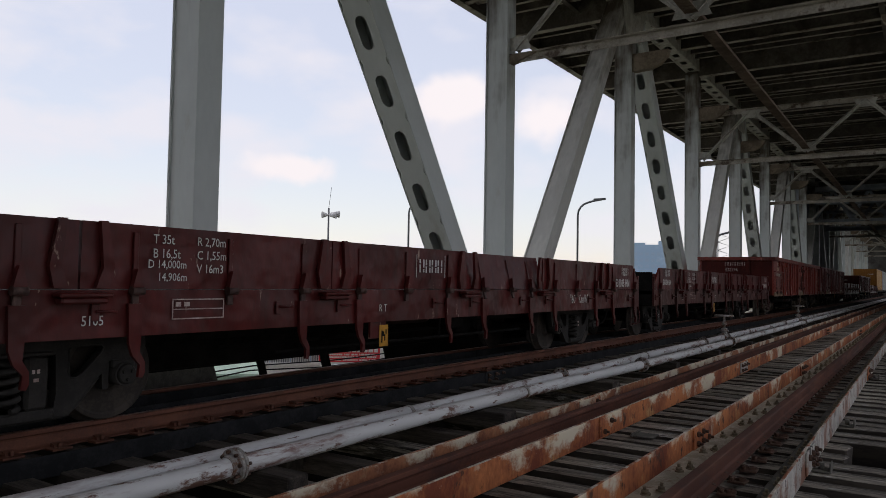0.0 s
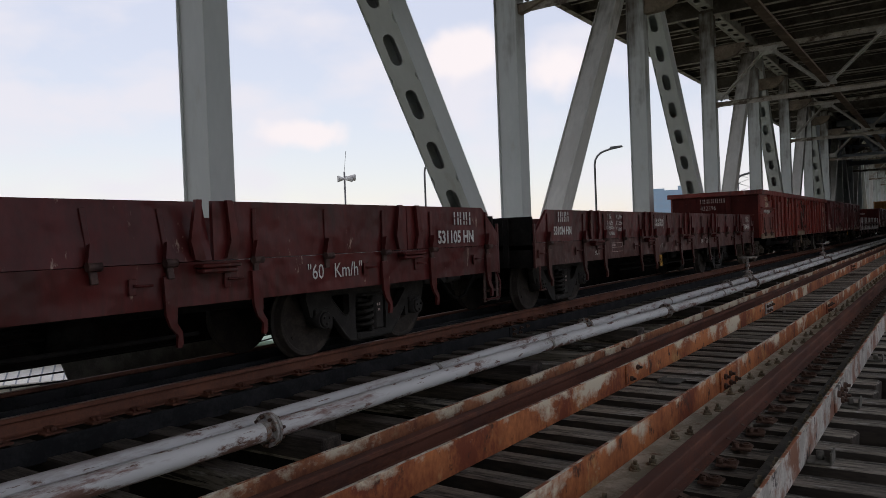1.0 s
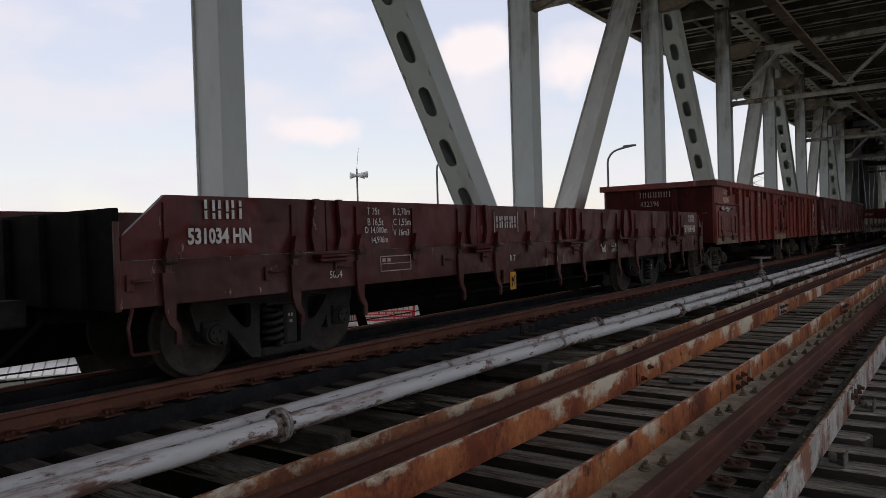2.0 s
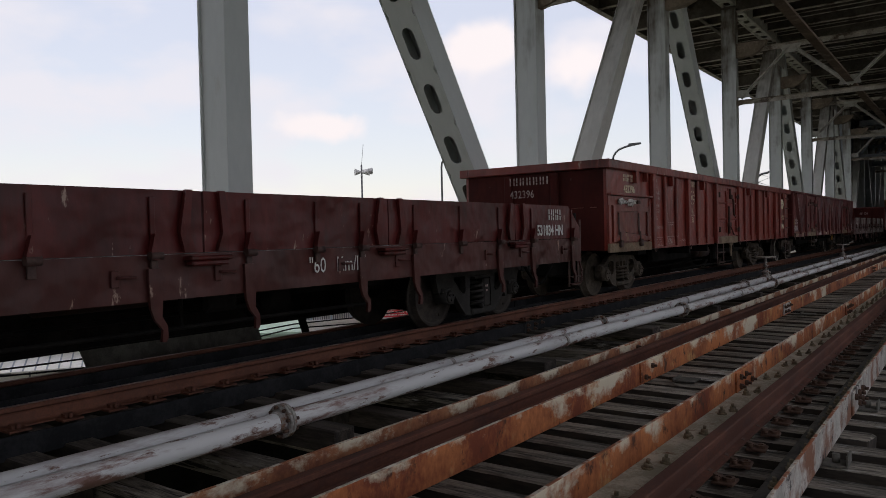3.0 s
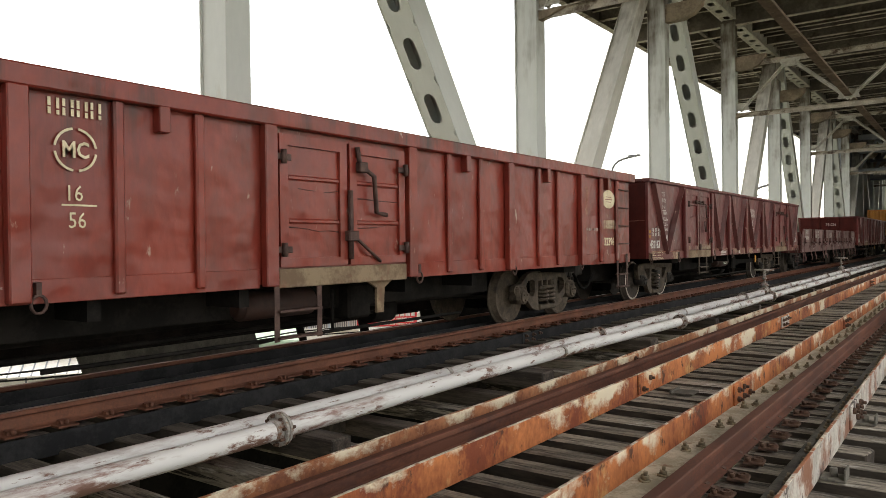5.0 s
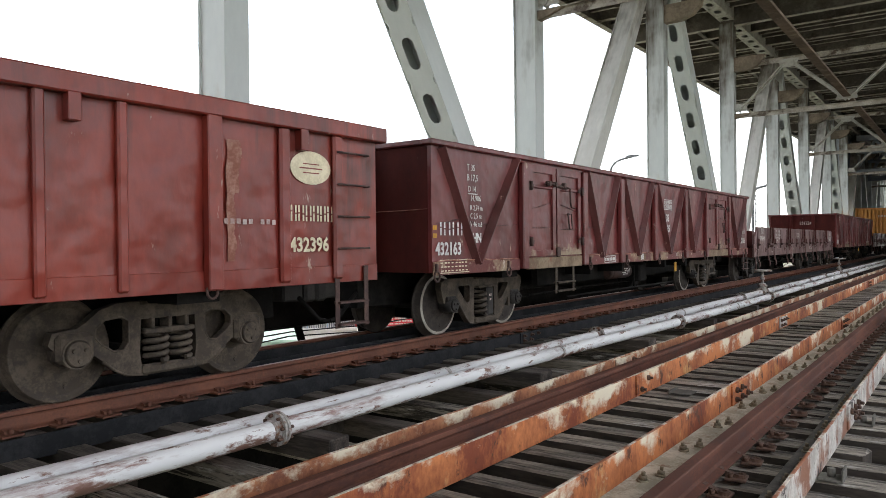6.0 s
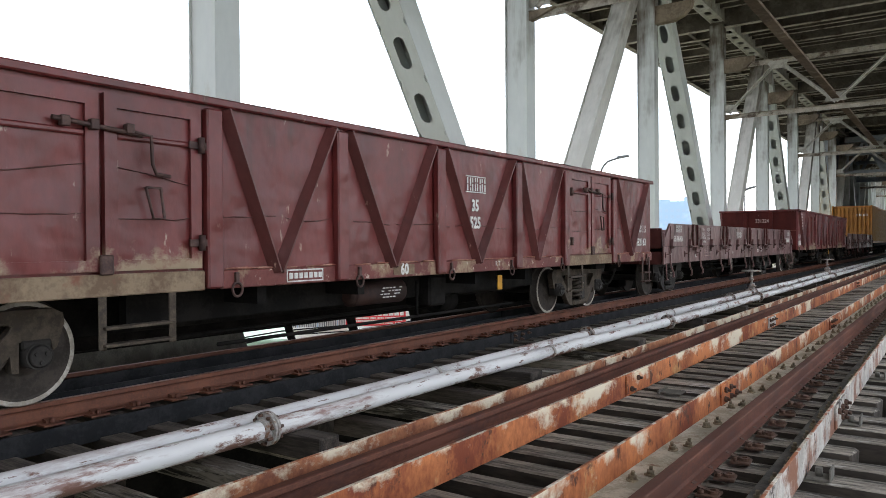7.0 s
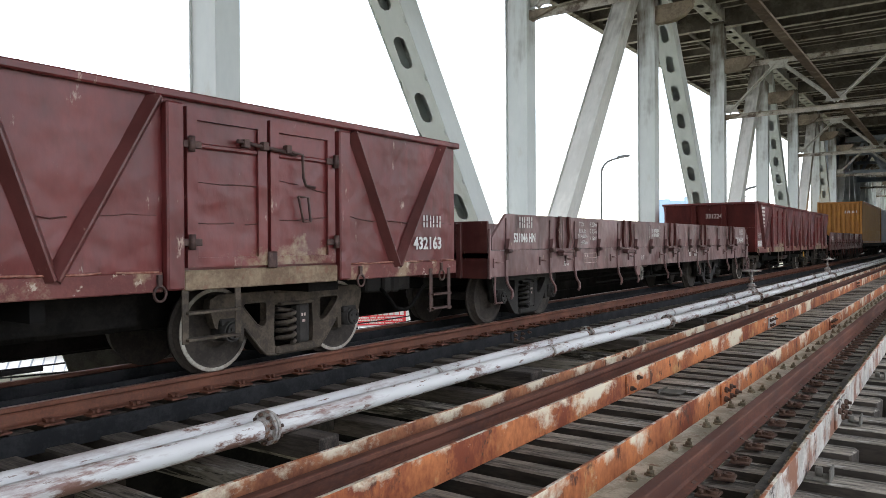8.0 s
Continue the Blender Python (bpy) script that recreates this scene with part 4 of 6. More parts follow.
def rail_profile(x):
    """A flat-bottomed rail, head at z = 0; x is the middle of the head."""
    half = [(0.028, 0.0), (0.035, -0.006), (0.035, -0.032), (0.012, -0.045), (0.008, -0.06), (0.008, -0.115), (0.02, -0.13), (0.062, -0.142), (0.062, -0.152)]
    return [(x + u, v) for u, v in half] + [(x - u, v) for u, v in reversed(half)]


def sleeper_mesh(name, length, w, h, mat, rng):
    """A squared timber with worn edges and a slightly uneven top."""
    bm = bmesh.new()
    box(bm, -length / 2, length / 2, -w / 2, w / 2, -h, 0, 0.012)
    for v in bm.verts:
        v.co.x += rng.uniform(-0.02, 0.02)
        v.co.y += rng.uniform(-0.007, 0.007)
        v.co.z += rng.uniform(-0.006, 0.003)
    bmesh.ops.recalc_face_normals(bm, faces=bm.faces)
    me = bpy.data.meshes.new(name)
    bm.to_mesh(me)
    bm.free()
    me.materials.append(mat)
    me.materials.append(M_FLANK_SHADE)
    # Only upward faces keep the wood tone; the rest take painted-in shade.
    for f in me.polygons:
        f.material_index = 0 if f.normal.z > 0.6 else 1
    return me


def build_sleepers(ob, centre, length, top, mat, rng, extra, near=95):
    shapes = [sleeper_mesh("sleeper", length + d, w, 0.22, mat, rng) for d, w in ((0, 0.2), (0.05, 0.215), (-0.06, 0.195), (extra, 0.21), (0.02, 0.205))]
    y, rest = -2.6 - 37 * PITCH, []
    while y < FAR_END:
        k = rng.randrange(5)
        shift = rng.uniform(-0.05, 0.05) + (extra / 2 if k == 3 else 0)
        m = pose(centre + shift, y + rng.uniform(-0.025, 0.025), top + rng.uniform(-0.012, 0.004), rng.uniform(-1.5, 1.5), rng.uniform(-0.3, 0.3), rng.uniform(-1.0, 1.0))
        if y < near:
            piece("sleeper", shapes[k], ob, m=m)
        else:
            rest.append(m)
        y += PITCH
    bm = bmesh.new()
    for m in rest:
        box(bm, -length / 2, length / 2, -0.1, 0.1, -0.22, 0, m=m)
    tagged(part("sleepers", bm, mat, ob), kind="stuff")


def guard(ob, name, x, top, height, leg, mats, ya=-17.0, yb=FAR_END, joints=(), label="", lengths=12.0, edge=True):
    """An angle bar: an upright of that height at x, and a flat leg reaching leg metres to the side at its foot."""
    y = ya
    cuts = sorted(j for j in joints if ya < j < yb)
    last = cuts[-1] if cuts else ya
    while last + lengths < yb:
        last += lengths
        cuts.append(last)
    cuts.append(yb)
    for c in cuts:
        bm = bmesh.new()
        box(bm, x - 0.008, x + 0.008, y + 0.006, c - 0.006, top - height, top, 0.003)
        part(name, bm, mats[0], ob, label)
        if edge:
            bm = bmesh.new()
            box(bm, x - 0.009, x + 0.0095, y + 0.006, c - 0.006, top, top + 0.005, 0.002)
            part("painted_edge", bm, M_EDGE, ob)
        bm = bmesh.new()
        x0, x1 = sorted((x + math.copysign(0.008, leg), x + leg))
        box(bm, x0, x1, y + 0.006, c - 0.006, top - height + 0.002, top - height + 0.018, 0.003)
        part(name + "_leg", bm, mats[1], ob)
        y = c
    return cuts


def splice(ob, x, y, top, height, side, mat):
    """A bolted joint plate over the meeting of two angle bars."""
    bm = bmesh.new()
    x0, x1 = sorted((x + side * 0.009, x + side * 0.024))
    box(bm, x0, x1, y - 0.28, y + 0.28, top - height * 0.92, top - 0.012, 0.004)
    part("joint_plate", bm, mat, ob)
    rng = random.Random(int(abs(x * 100 + y * 10)))
    for i in range(3):
        for j in range(2):
            if rng.random() < 0.2:
                continue
            piece("joint_bolt", joint_bolt(), ob, m=pose(x + side * 0.022, y - 0.19 + i * 0.19 + rng.uniform(-0.02, 0.02), top - height * (0.3 + 0.4 * j), rng.uniform(-5, 5), side * 90, rng.uniform(-8, 8)))
    if abs(x) > 1:
        bm = bmesh.new()
        box(bm, x + 0.22, x + 0.40, y + 0.02, y + 0.22, top - height, top - height + 0.014, 0.003)
        box(bm, x + 0.20, x + 0.22, y + 0.0, y + 0.24, top - height, top - height + 0.03, 0.003)
        part("lug_plate", bm, M_LEG_DARK, ob)


JOINT_BOLT = []


def joint_bolt():
    """A rusty hexagon nut on its bolt end."""
    if not JOINT_BOLT:
        bm = bmesh.new()
        tube(bm, (0, 0, 0), (0, 0, 0.026), 0.024, 6)
        tube(bm, (0, 0, 0.026), (0, 0, 0.052), 0.013, 6)
        bmesh.ops.recalc_face_normals(bm, faces=bm.faces)
        me = bpy.data.meshes.new("joint_bolt")
        bm.to_mesh(me)
        bm.free()
        me.materials.append(M_FIXING)
        JOINT_BOLT.append(me)
    return JOINT_BOLT[0]


def clip_mesh():
    """A rail spike plate with its upturned clip."""
    bm = bmesh.new()
    box(bm, 0.0, 0.115, -0.065, 0.065, 0.0, 0.016, 0.003)
    prism(bm, [(0.0, 0.016), (0.055, 0.016), (0.042, 0.036), (0.012, 0.042), (-0.03, 0.06), (-0.038, 0.05), (0.0, 0.03)], 1, -0.022, 0.022)
    ring_prism(bm, arc(0.078, 0.0, 0.034, 0, 330, 11), arc(0.078, 0.0, 0.018, 0, 330, 11), 2, 0.014, 0.034)
    tube(bm, (0.03, -0.045, 0.01), (0.03, -0.045, 0.04), 0.013, 6)
    bmesh.ops.recalc_face_normals(bm, faces=bm.faces)
    me = bpy.data.meshes.new("rail_clip")
    bm.to_mesh(me)
    bm.free()
    me.materials.append(M_FIXING)
    return me


def bolt_mesh():
    bm = bmesh.new()
    tube(bm, (0, 0, 0), (0, 0, 0.012), 0.034, 10)
    tube(bm, (0, 0, 0.012), (0, 0, 0.036), 0.024, 6)
    tube(bm, (0, 0, 0.036), (0, 0, 0.06), 0.012, 6)
    bmesh.ops.recalc_face_normals(bm, faces=bm.faces)
    me = bpy.data.meshes.new("bolt")
    bm.to_mesh(me)
    bm.free()
    me.materials.append(M_BOLT)
    return me


def build_wide_track():
    rng = random.Random(11)
    ob = thing("railway_track", "disused-looking rusty track on weathered timber sleepers with rusty guard angles", "railway track", kind="structure")
    for x in (-2.73, -1.225):
        bm = bmesh.new()
        prism(bm, rail_profile(x), 1, -17, FAR_END)
        part("rail", bm, M_RAIL, ob, "brown rusted rail")
    guard(ob, "guard_angle", -2.985, -0.012, 0.19, -0.14, (M_GUARD_DARK, M_LEG_DARK), joints=(7.4,), label="orange rusted angle bar with flaking paint")
    guard(ob, "guard_angle", -2.46, -0.012, 0.2, -0.14, (M_GUARD, M_LEG_DARK), joints=(6.33, 12.6), label="orange rusted angle bar with flaking white paint")
    guard(ob, "guard_angle", -1.64, -0.012, 0.195, 0.19, (M_GUARD, M_LEG), joints=(6.35, 12.9), label="orange rusted angle bar with a dusty flat leg")
    guard(ob, "guard_angle", -0.75, -0.012, 0.2, -0.19, (M_GUARD_WHITE, M_LEG_DARK), joints=(6.2, 13.0), label="white painted angle bar with rust runs")
    for x, y, s, mat in ((-2.46, 6.6, 1, M_GUARD), (-1.64, 6.6, 1, M_GUARD), (-0.75, 6.25, 1, M_GUARD_WHITE), (-2.46, 12.6, 1, M_GUARD_WHITE), (-1.64, 12.9, 1, M_GUARD),
                         (-2.985, 7.4, 1, M_GUARD), (-0.75, 13.0, 1, M_GUARD), (-1.64, 24.9, 1, M_GUARD), (-2.46, 24.6, 1, M_GUARD)):
        splice(ob, x, y, -0.012, 0.195, s, mat)
    clip, bolt = clip_mesh(), bolt_mesh()
    y, k = -2.6, 0
    while y < 42:
        if y > 1.5:
            piece("rail_clip", clip, ob, m=pose(-1.165, y + rng.uniform(-0.02, 0.02) - 0.02, -0.19, 0, 0, rng.uniform(-9, 9)))
            if k % 2 == 0:
                for s in (0, 0.14):
                    piece("bolt", bolt, ob, m=pose(-1.53 + s * 0.4 + rng.uniform(-0.01, 0.01), y + s, -0.19, rng.uniform(-16, 16), rng.uniform(-12, 12), rng.uniform(0, 60)))
            if y < 25:
                piece("rail_clip", clip, ob, m=pose(-2.665, y, -0.19, 0, 0, rng.uniform(-9, 9)))
                piece("bolt", bolt, ob, m=pose(-0.86 + rng.uniform(-0.02, 0.02), y + 0.05, -0.193, 0, 0, rng.uniform(0, 60)))
        y += PITCH
        k += 1
    for y in (6.3, 4.75, 8.5, 13.2):                          # lug plates beside the outer guard
        bm = bmesh.new()
        box(bm, -0.735, -0.60, y - 0.07, y + 0.07, -0.205, -0.19, 0.003)
        box(bm, -0.61, -0.598, y - 0.07, y + 0.07, -0.19, -0.13, 0.003)
        tube(bm, (-0.67, y, -0.19), (-0.67, y, -0.14), 0.022, 6)
        part("lug_plate", bm, M_LEG_DARK, ob)
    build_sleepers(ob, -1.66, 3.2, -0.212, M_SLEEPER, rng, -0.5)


def build_metre_track():
    rng = random.Random(12)
    ob = thing("railway_track", "rusty metre-gauge track on oily sleepers that carries the train", "railway track", kind="structure")
    for x in (T_METRE + 0.535, T_METRE - 0.535):
        bm = bmesh.new()
        prism(bm, rail_profile(x), 1, -17, FAR_END)
        part("rail", bm, M_RAIL_FAR, ob, "orange-brown rusted rail")
        bm = bmesh.new()
        box(bm, x - 0.024, x + 0.024, -17, FAR_END, 0.0005, 0.002)
        part("running_surface", bm, M_HEAD, ob)
    for x, leg in ((-5.02, -0.12), (-7.44, 0.12)):
        guard(ob, "guard_angle", x, -0.05 if x > -6 else -0.13, 0.155 if x > -6 else 0.075, leg, (M_GUARD_BLACK, M_GUARD_BLACK), joints=(9.0,), label="tar-black angle bar", edge=False)
    splice(ob, -5.02, 9.0, -0.04, 0.16, 1, M_GUARD_BLACK)
    for x in (-5.95, -6.5):
        guard(ob, "check_rail", x, 0.0, 0.15, 0.08 if x > -6.2 else -0.08, (M_GUARD_BLACK, M_GUARD_BLACK), joints=(11.0,), label="black check rail", edge=False)
    bm = bmesh.new()
    box(bm, 0.0, 0.115, -0.08, 0.08, 0.0, 0.018, 0.003)
    prism(bm, [(0.0, 0.018), (0.06, 0.018), (0.05, 0.04), (0.0, 0.05)], 1, -0.035, 0.035)
    tube(bm, (0.07, 0, 0.01), (0.07, 0, 0.055), 0.017, 6)
    bmesh.ops.recalc_face_normals(bm, faces=bm.faces)
    me = bpy.data.meshes.new("rail_clip")
    bm.to_mesh(me)
    bm.free()
    me.materials.append(M_RAIL_FAR)
    y = -2.6
    while y < 45:
        if y > 0.8:
            piece("rail_clip", me, ob, m=pose(T_METRE + 0.59, y + 0.29 + rng.uniform(-0.02, 0.02), -0.16, 0, 0, rng.uniform(-4, 4)))
        y += 0.365
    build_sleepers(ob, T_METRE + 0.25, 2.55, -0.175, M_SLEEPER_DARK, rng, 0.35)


def bend(track, y):
    """x of a pipe at y, along its gentle bends."""
    for (ya, xa), (yb, xb) in zip(track, track[1:]):
        if y <= yb:
            t = min(1, max(0, (y - ya) / (yb - ya)))
            t = t * t * (3 - 2 * t)
            return xa + (xb - xa) * t
    return track[-1][1]


FRONT_PIPE = ((-17.0, -3.80), (6.0, -3.80), (14.0, -3.62), (60.0, -3.62))
REAR_PIPE = ((-17.0, -4.03), (6.0, -4.03), (14.0, -4.06), (60.0, -4.06))


def build_pipes():
    rng = random.Random(4)
    for track, flanges, collars in ((FRONT_PIPE, (3.34, 11.24, 17.2, 29.0), (-4.5, 7.47, 14.4, 21.0, 26.0, 36.0, 44.0)),
                                    (REAR_PIPE, (9.05, 16.6, 27.5), (-2.0, 5.6, 12.6, 21.5, 24.6, 33.0, 41.0))):
        ob = thing("pipeline", "white painted steel pipe, rust-stained, with bolted flanges", "pipe", "pipelines between the tracks")
        ya = -17.0
        for c in (*collars, FAR_END):
            bm = bmesh.new()
            n = max(2, int(min(c - ya, 24) / 0.8))
            path_tube(bm, [(bend(track, ya + (c - ya) * k / n), ya + (c - ya) * k / n, -0.05 + 0.004 * math.sin(ya + k)) for k in range(n + 1)], 0.066, 20)
            part("pipe", bm, M_PIPE, ob)
            bm = bmesh.new()
            x = bend(track, c)
            tube(bm, (x, c - 0.025, -0.05), (x, c + 0.025, -0.05), 0.073, 20)
            part("collar", bm, M_PIPE_RUST, ob)
            ya = c
        for y in flanges:
            x = bend(track, y)
            for s in (-1, 1):
                bm = bmesh.new()
                tube(bm, (x, y + s * 0.003, -0.05), (x, y + s * 0.024, -0.05), 0.115, 24)
                tube(bm, (x, y + s * 0.024, -0.05), (x, y + s * 0.07, -0.05), 0.083, 20, 0.068)
                part("flange", bm, M_PIPE_RUST, ob)
                for k in range(8):
                    a = 2 * math.pi * k / 8 + 0.2
                    bm = bmesh.new()
                    p = Vector((x + 0.094 * math.cos(a), y, -0.05 + 0.094 * math.sin(a)))
                    tube(bm, p + Vector((0, s * 0.02, 0)), p + Vector((0, s * rng.uniform(0.04, 0.065), 0)), 0.012, 6)
                    part("flange_bolt", bm, M_FIXING, ob)
    for x, y in ((-4.06, 18.6), (-4.06, 31.0)):
        ob = thing("hydrant_valve", "white hydrant valve with a handwheel on the pipe", "valve", "valves on the pipes", m=pose(x, y, -0.05))
        bm = bmesh.new()
        tube(bm, (0, 0, 0.05), (0, 0, 0.22), 0.07, 14)
        tube(bm, (0, 0, 0.14), (0, 0, 0.18), 0.11, 14)
        tube(bm, (0, -0.2, 0), (0, 0.2, 0), 0.085, 16)
        for s in (-0.2, 0.2):
            tube(bm, (0, s - 0.02, 0), (0, s + 0.02, 0), 0.115, 16)
        part("body", bm, M_PIPE_RUST, ob)
        bm = bmesh.new()
        tube(bm, (0, 0, 0.2), (0, 0, 0.52), 0.03, 10)
        tube(bm, (0, 0, 0.3), (0, 0, 0.36), 0.055, 10)
        part("spindle", bm, M_PIPE_RUST, ob)
        bm = bmesh.new()
        tube(bm, (0, 0, 0.5), (0, 0, 0.54), 0.22, 20)
        part("handwheel", bm, M_PIPE_RUST, ob)
    for y in np.arange(0.6, 60, 3.0):                          # packing timbers under the pipes
        bm = bmesh.new()
        w = rng.uniform(0.09, 0.14)
        box(bm, -4.22, -3.5 + rng.uniform(-0.05, 0.1), y - w, y + w, -0.28, -0.118, 0.01)
        tagged(part("pipe_support", bm, M_SLEEPER_DARK), "dark timber block under the white pipes", "timber block", "timber blocks under the pipes")
    for y in np.arange(-2.0, 60, 0.74):                        # long ties below the pipes
        bm = bmesh.new()
        box(bm, -4.75 + rng.uniform(-0.1, 0.1), -3.25 + rng.uniform(-0.1, 0.2), y - 0.1, y + 0.1, -0.43, -0.285, 0.01)
        tagged(part("tie_timber", bm, M_SLEEPER_DARK if rng.random() < 0.5 else M_SLEEPER), "weathered timber tie between the tracks", "timber tie", "timber ties between the tracks")


# ---- the train ----
LENGTH, COUPLED = 14.0, 14.906
HALF = 1.37                    # half the width of a body
FIRST = 0.754                  # near end of the first wagon at the start
WHEEL_R = 0.395
AXLE = 0.80                    # half the wheelbase of a bogie
WHEELS = []                    # (wheelset, pose in its bogie)
TRAIN = []                     # (wagon, its start)


def holed_plate(bm, outer, holes, x0, x1):
    """A flat plate in the (y, z) plane with openings through it, from x0 to x1."""
    edges = []
    for loop in (outer, *holes):
        vs = [bm.verts.new((x0, p, q)) for p, q in loop]
        edges += [bm.edges.new((vs[k], vs[(k + 1) % len(vs)])) for k in range(len(vs))]
    faces = [g for g in bmesh.ops.triangle_fill(bm, use_beauty=True, use_dissolve=False, edges=edges)["geom"] if isinstance(g, bmesh.types.BMFace)]
    top = bmesh.ops.extrude_face_region(bm, geom=faces)["geom"]
    bmesh.ops.translate(bm, verts=[g for g in top if isinstance(g, bmesh.types.BMVert)], vec=(x1 - x0, 0, 0))
    bmesh.ops.recalc_face_normals(bm, faces=bm.faces)


def build_bogie(wagon, y, mat, tread, cast=False):
    """A two-axle bogie: windowed side frames, axle boxes, spring nests, bolster and wheelsets.
    cast: the arched frame with two coils; else the straight frame with one coil and a wedge column."""
    bogie = new("bogie")
    bogie.parent = wagon
    bogie.matrix_basis = pose(0, y, 0)
    bogie["label"] = "dusty arched cast-steel bogie with twin coil springs" if cast else "dusty straight-topped bogie with a coil spring and wedge"
    a = AXLE
    if cast:
        half = [(0.26, 0.745), (0.44, 0.745), (0.60, 0.70), (0.70, 0.62), (a - 0.02, 0.575), (a + 0.16, 0.555), (a + 0.19, 0.47), (a + 0.12, 0.40), (a - 0.10, 0.36),
                (0.64, 0.355), (0.57, 0.30), (0.47, 0.215), (0.38, 0.17), (0.2, 0.15)]
        win = [(0.36, 0.60), (0.42, 0.635), (0.56, 0.62), (0.63, 0.56), (0.635, 0.49), (0.58, 0.43), (0.48, 0.365), (0.40, 0.37), (0.36, 0.43)]
    else:
        half = [(0.26, 0.73), (0.92, 0.73), (1.0, 0.69), (1.01, 0.62), (0.955, 0.44), (0.925, 0.42), (0.91, 0.50), (a - 0.115, 0.50), (a - 0.115, 0.285), (a - 0.165, 0.285),
                (a - 0.175, 0.41), (0.60, 0.385), (0.44, 0.20), (0.36, 0.125), (0.2, 0.105)]
        win = [(0.355, 0.615), (0.38, 0.635), (0.615, 0.635), (0.635, 0.615), (0.62, 0.58), (0.475, 0.425), (0.42, 0.395), (0.375, 0.40), (0.355, 0.44)]
    low = 0.235 if cast else 0.19
    nest = [(-0.25, low), (0.25, low), (0.265, low + 0.1), (0.25, 0.6), (-0.25, 0.6), (-0.265, low + 0.1)]
    for s in (-1, 1):
        x0, x1 = (0.70, 0.79) if s > 0 else (-0.79, -0.70)
        face = x1 if s > 0 else x0
        bm = bmesh.new()
        holed_plate(bm, half + [(-p, q) for p, q in reversed(half)], (win, [(-p, q) for p, q in win], nest), x0, x1)
        for e in (-1, 1):                                    # raised edges along the legs and round the windows
            path_tube(bm, [(face - s * 0.004, e * p, q) for p, q in half[-4:]], 0.012, 6)
            path_tube(bm, [(face - s * 0.004, e * p, q) for p, q in win + win[:1]], 0.009, 6)
        path_tube(bm, [(face, p, q) for p, q in [(-half[0][0], half[0][1] - 0.012), (half[0][0], half[0][1] - 0.012)]], 0.016, 6)
        box(bm, min(x0, x1) - 0.03, max(x0, x1) + 0.035, -0.25, 0.25, low - 0.085, low, 0.02)
        part("side_frame", bm, mat, bogie)
        for e in (-1, 1):
            bm = bmesh.new()
            xo = 0.855 if s > 0 else -0.855
            r = 0.105 if cast else 0.085
            tube(bm, (xo - s * 0.2, e * a, WHEEL_R), (xo, e * a, WHEEL_R), r + 0.012, 18)
            tube(bm, (xo, e * a, WHEEL_R), (xo + s * 0.022, e * a, WHEEL_R), r, 18, r - 0.015)
            for k in range(3):
                b = 2 * math.pi * k / 3 + 0.5
                p = (e * a + r * 0.5 * math.cos(b), WHEEL_R + r * 0.5 * math.sin(b))
                tube(bm, (xo + s * 0.02, *p), (xo + s * 0.04, *p), 0.017, 6)
            if cast:
                box(bm, min(xo - s * 0.02, xo - s * 0.2), max(xo - s * 0.02, xo - s * 0.2), e * a - 0.145, e * a + 0.145, WHEEL_R - 0.07, WHEEL_R + 0.15, 0.03)
            else:
                box(bm, min(xo - s * 0.04, xo - s * 0.2), max(xo - s * 0.04, xo - s * 0.2), e * a - 0.105, e * a + 0.105, WHEEL_R + 0.05, WHEEL_R + 0.115, 0.012)
            part("axle_box", bm, mat if cast else M_BOGIE_DARK, bogie)
        bm = bmesh.new()
        box(bm, min(s * 0.3, s * 0.62), max(s * 0.3, s * 0.62), -0.24, 0.24, 0.12, 0.6, 0.02)
        part("bolster_end", bm, M_UNDER, bogie)
        for u in ((-0.115, 0.105) if cast else (-0.10,)):
            bm = bmesh.new()
            n, turns, r = 60, 3.6 if cast else 4.6, 0.088
            pts = [((x0 + x1) / 2 + s * 0.03 + r * math.cos(2 * math.pi * turns * k / n), u + r * math.sin(2 * math.pi * turns * k / n), low + 0.02 + (0.21 if cast else 0.33) * k / n) for k in range(n + 1)]
            path_tube(bm, pts, 0.023, 6)
            part("coil_spring", bm, mat, bogie)
        bm = bmesh.new()
        if cast:
            box(bm, min(x0, x1) - 0.02, max(x0, x1) + 0.03, -0.235, 0.235, 0.475, 0.52, 0.01)
            for u in (-0.16, 0.0, 0.16):
                box(bm, min(x0, x1) - 0.02, max(x0, x1) + 0.025, u - 0.02, u + 0.02, 0.52, 0.61, 0.008)
            part("spring_cap", bm, mat, bogie)
        else:
            box(bm, min(x0, x1), max(x0, x1) + 0.04, 0.02, 0.19, low, 0.59, 0.025)
            part("wedge_column", bm, M_BOGIE_DARK, bogie, "dark wedge column with faint stencilled marks")
            bm = bmesh.new()
            box(bm, min(x0, x1) - 0.02, max(x0, x1) + 0.06, -0.22, 0.22, 0.585, 0.615, 0.008)
            part("spring_cap", bm, mat, bogie)
            if s > 0:
                strokes([(0.0, 0.10, 0.022, 0.03), (0.035, 0.10, 0.022, 0.03), (0.012, 0.04, 0.04, 0.026)], M_WHITE_OLD, bogie, x1 + 0.043, 0.06, 0.36)
    bm = bmesh.new()
    box(bm, -0.66, 0.66, -0.2, 0.2, 0.43, 0.62, 0.02)
    part("bolster", bm, M_UNDER, bogie)
    bm = bmesh.new()
    for e in (-1, 1):                                        # brake beams and their hangers behind the wheels
        box(bm, -0.62, 0.62, e * 0.32 - 0.04, e * 0.32 + 0.04, 0.30, 0.40, 0.01)
    part("brake_beam", bm, M_UNDER, bogie)
    for e in (-1, 1):
        bm = bmesh.new()
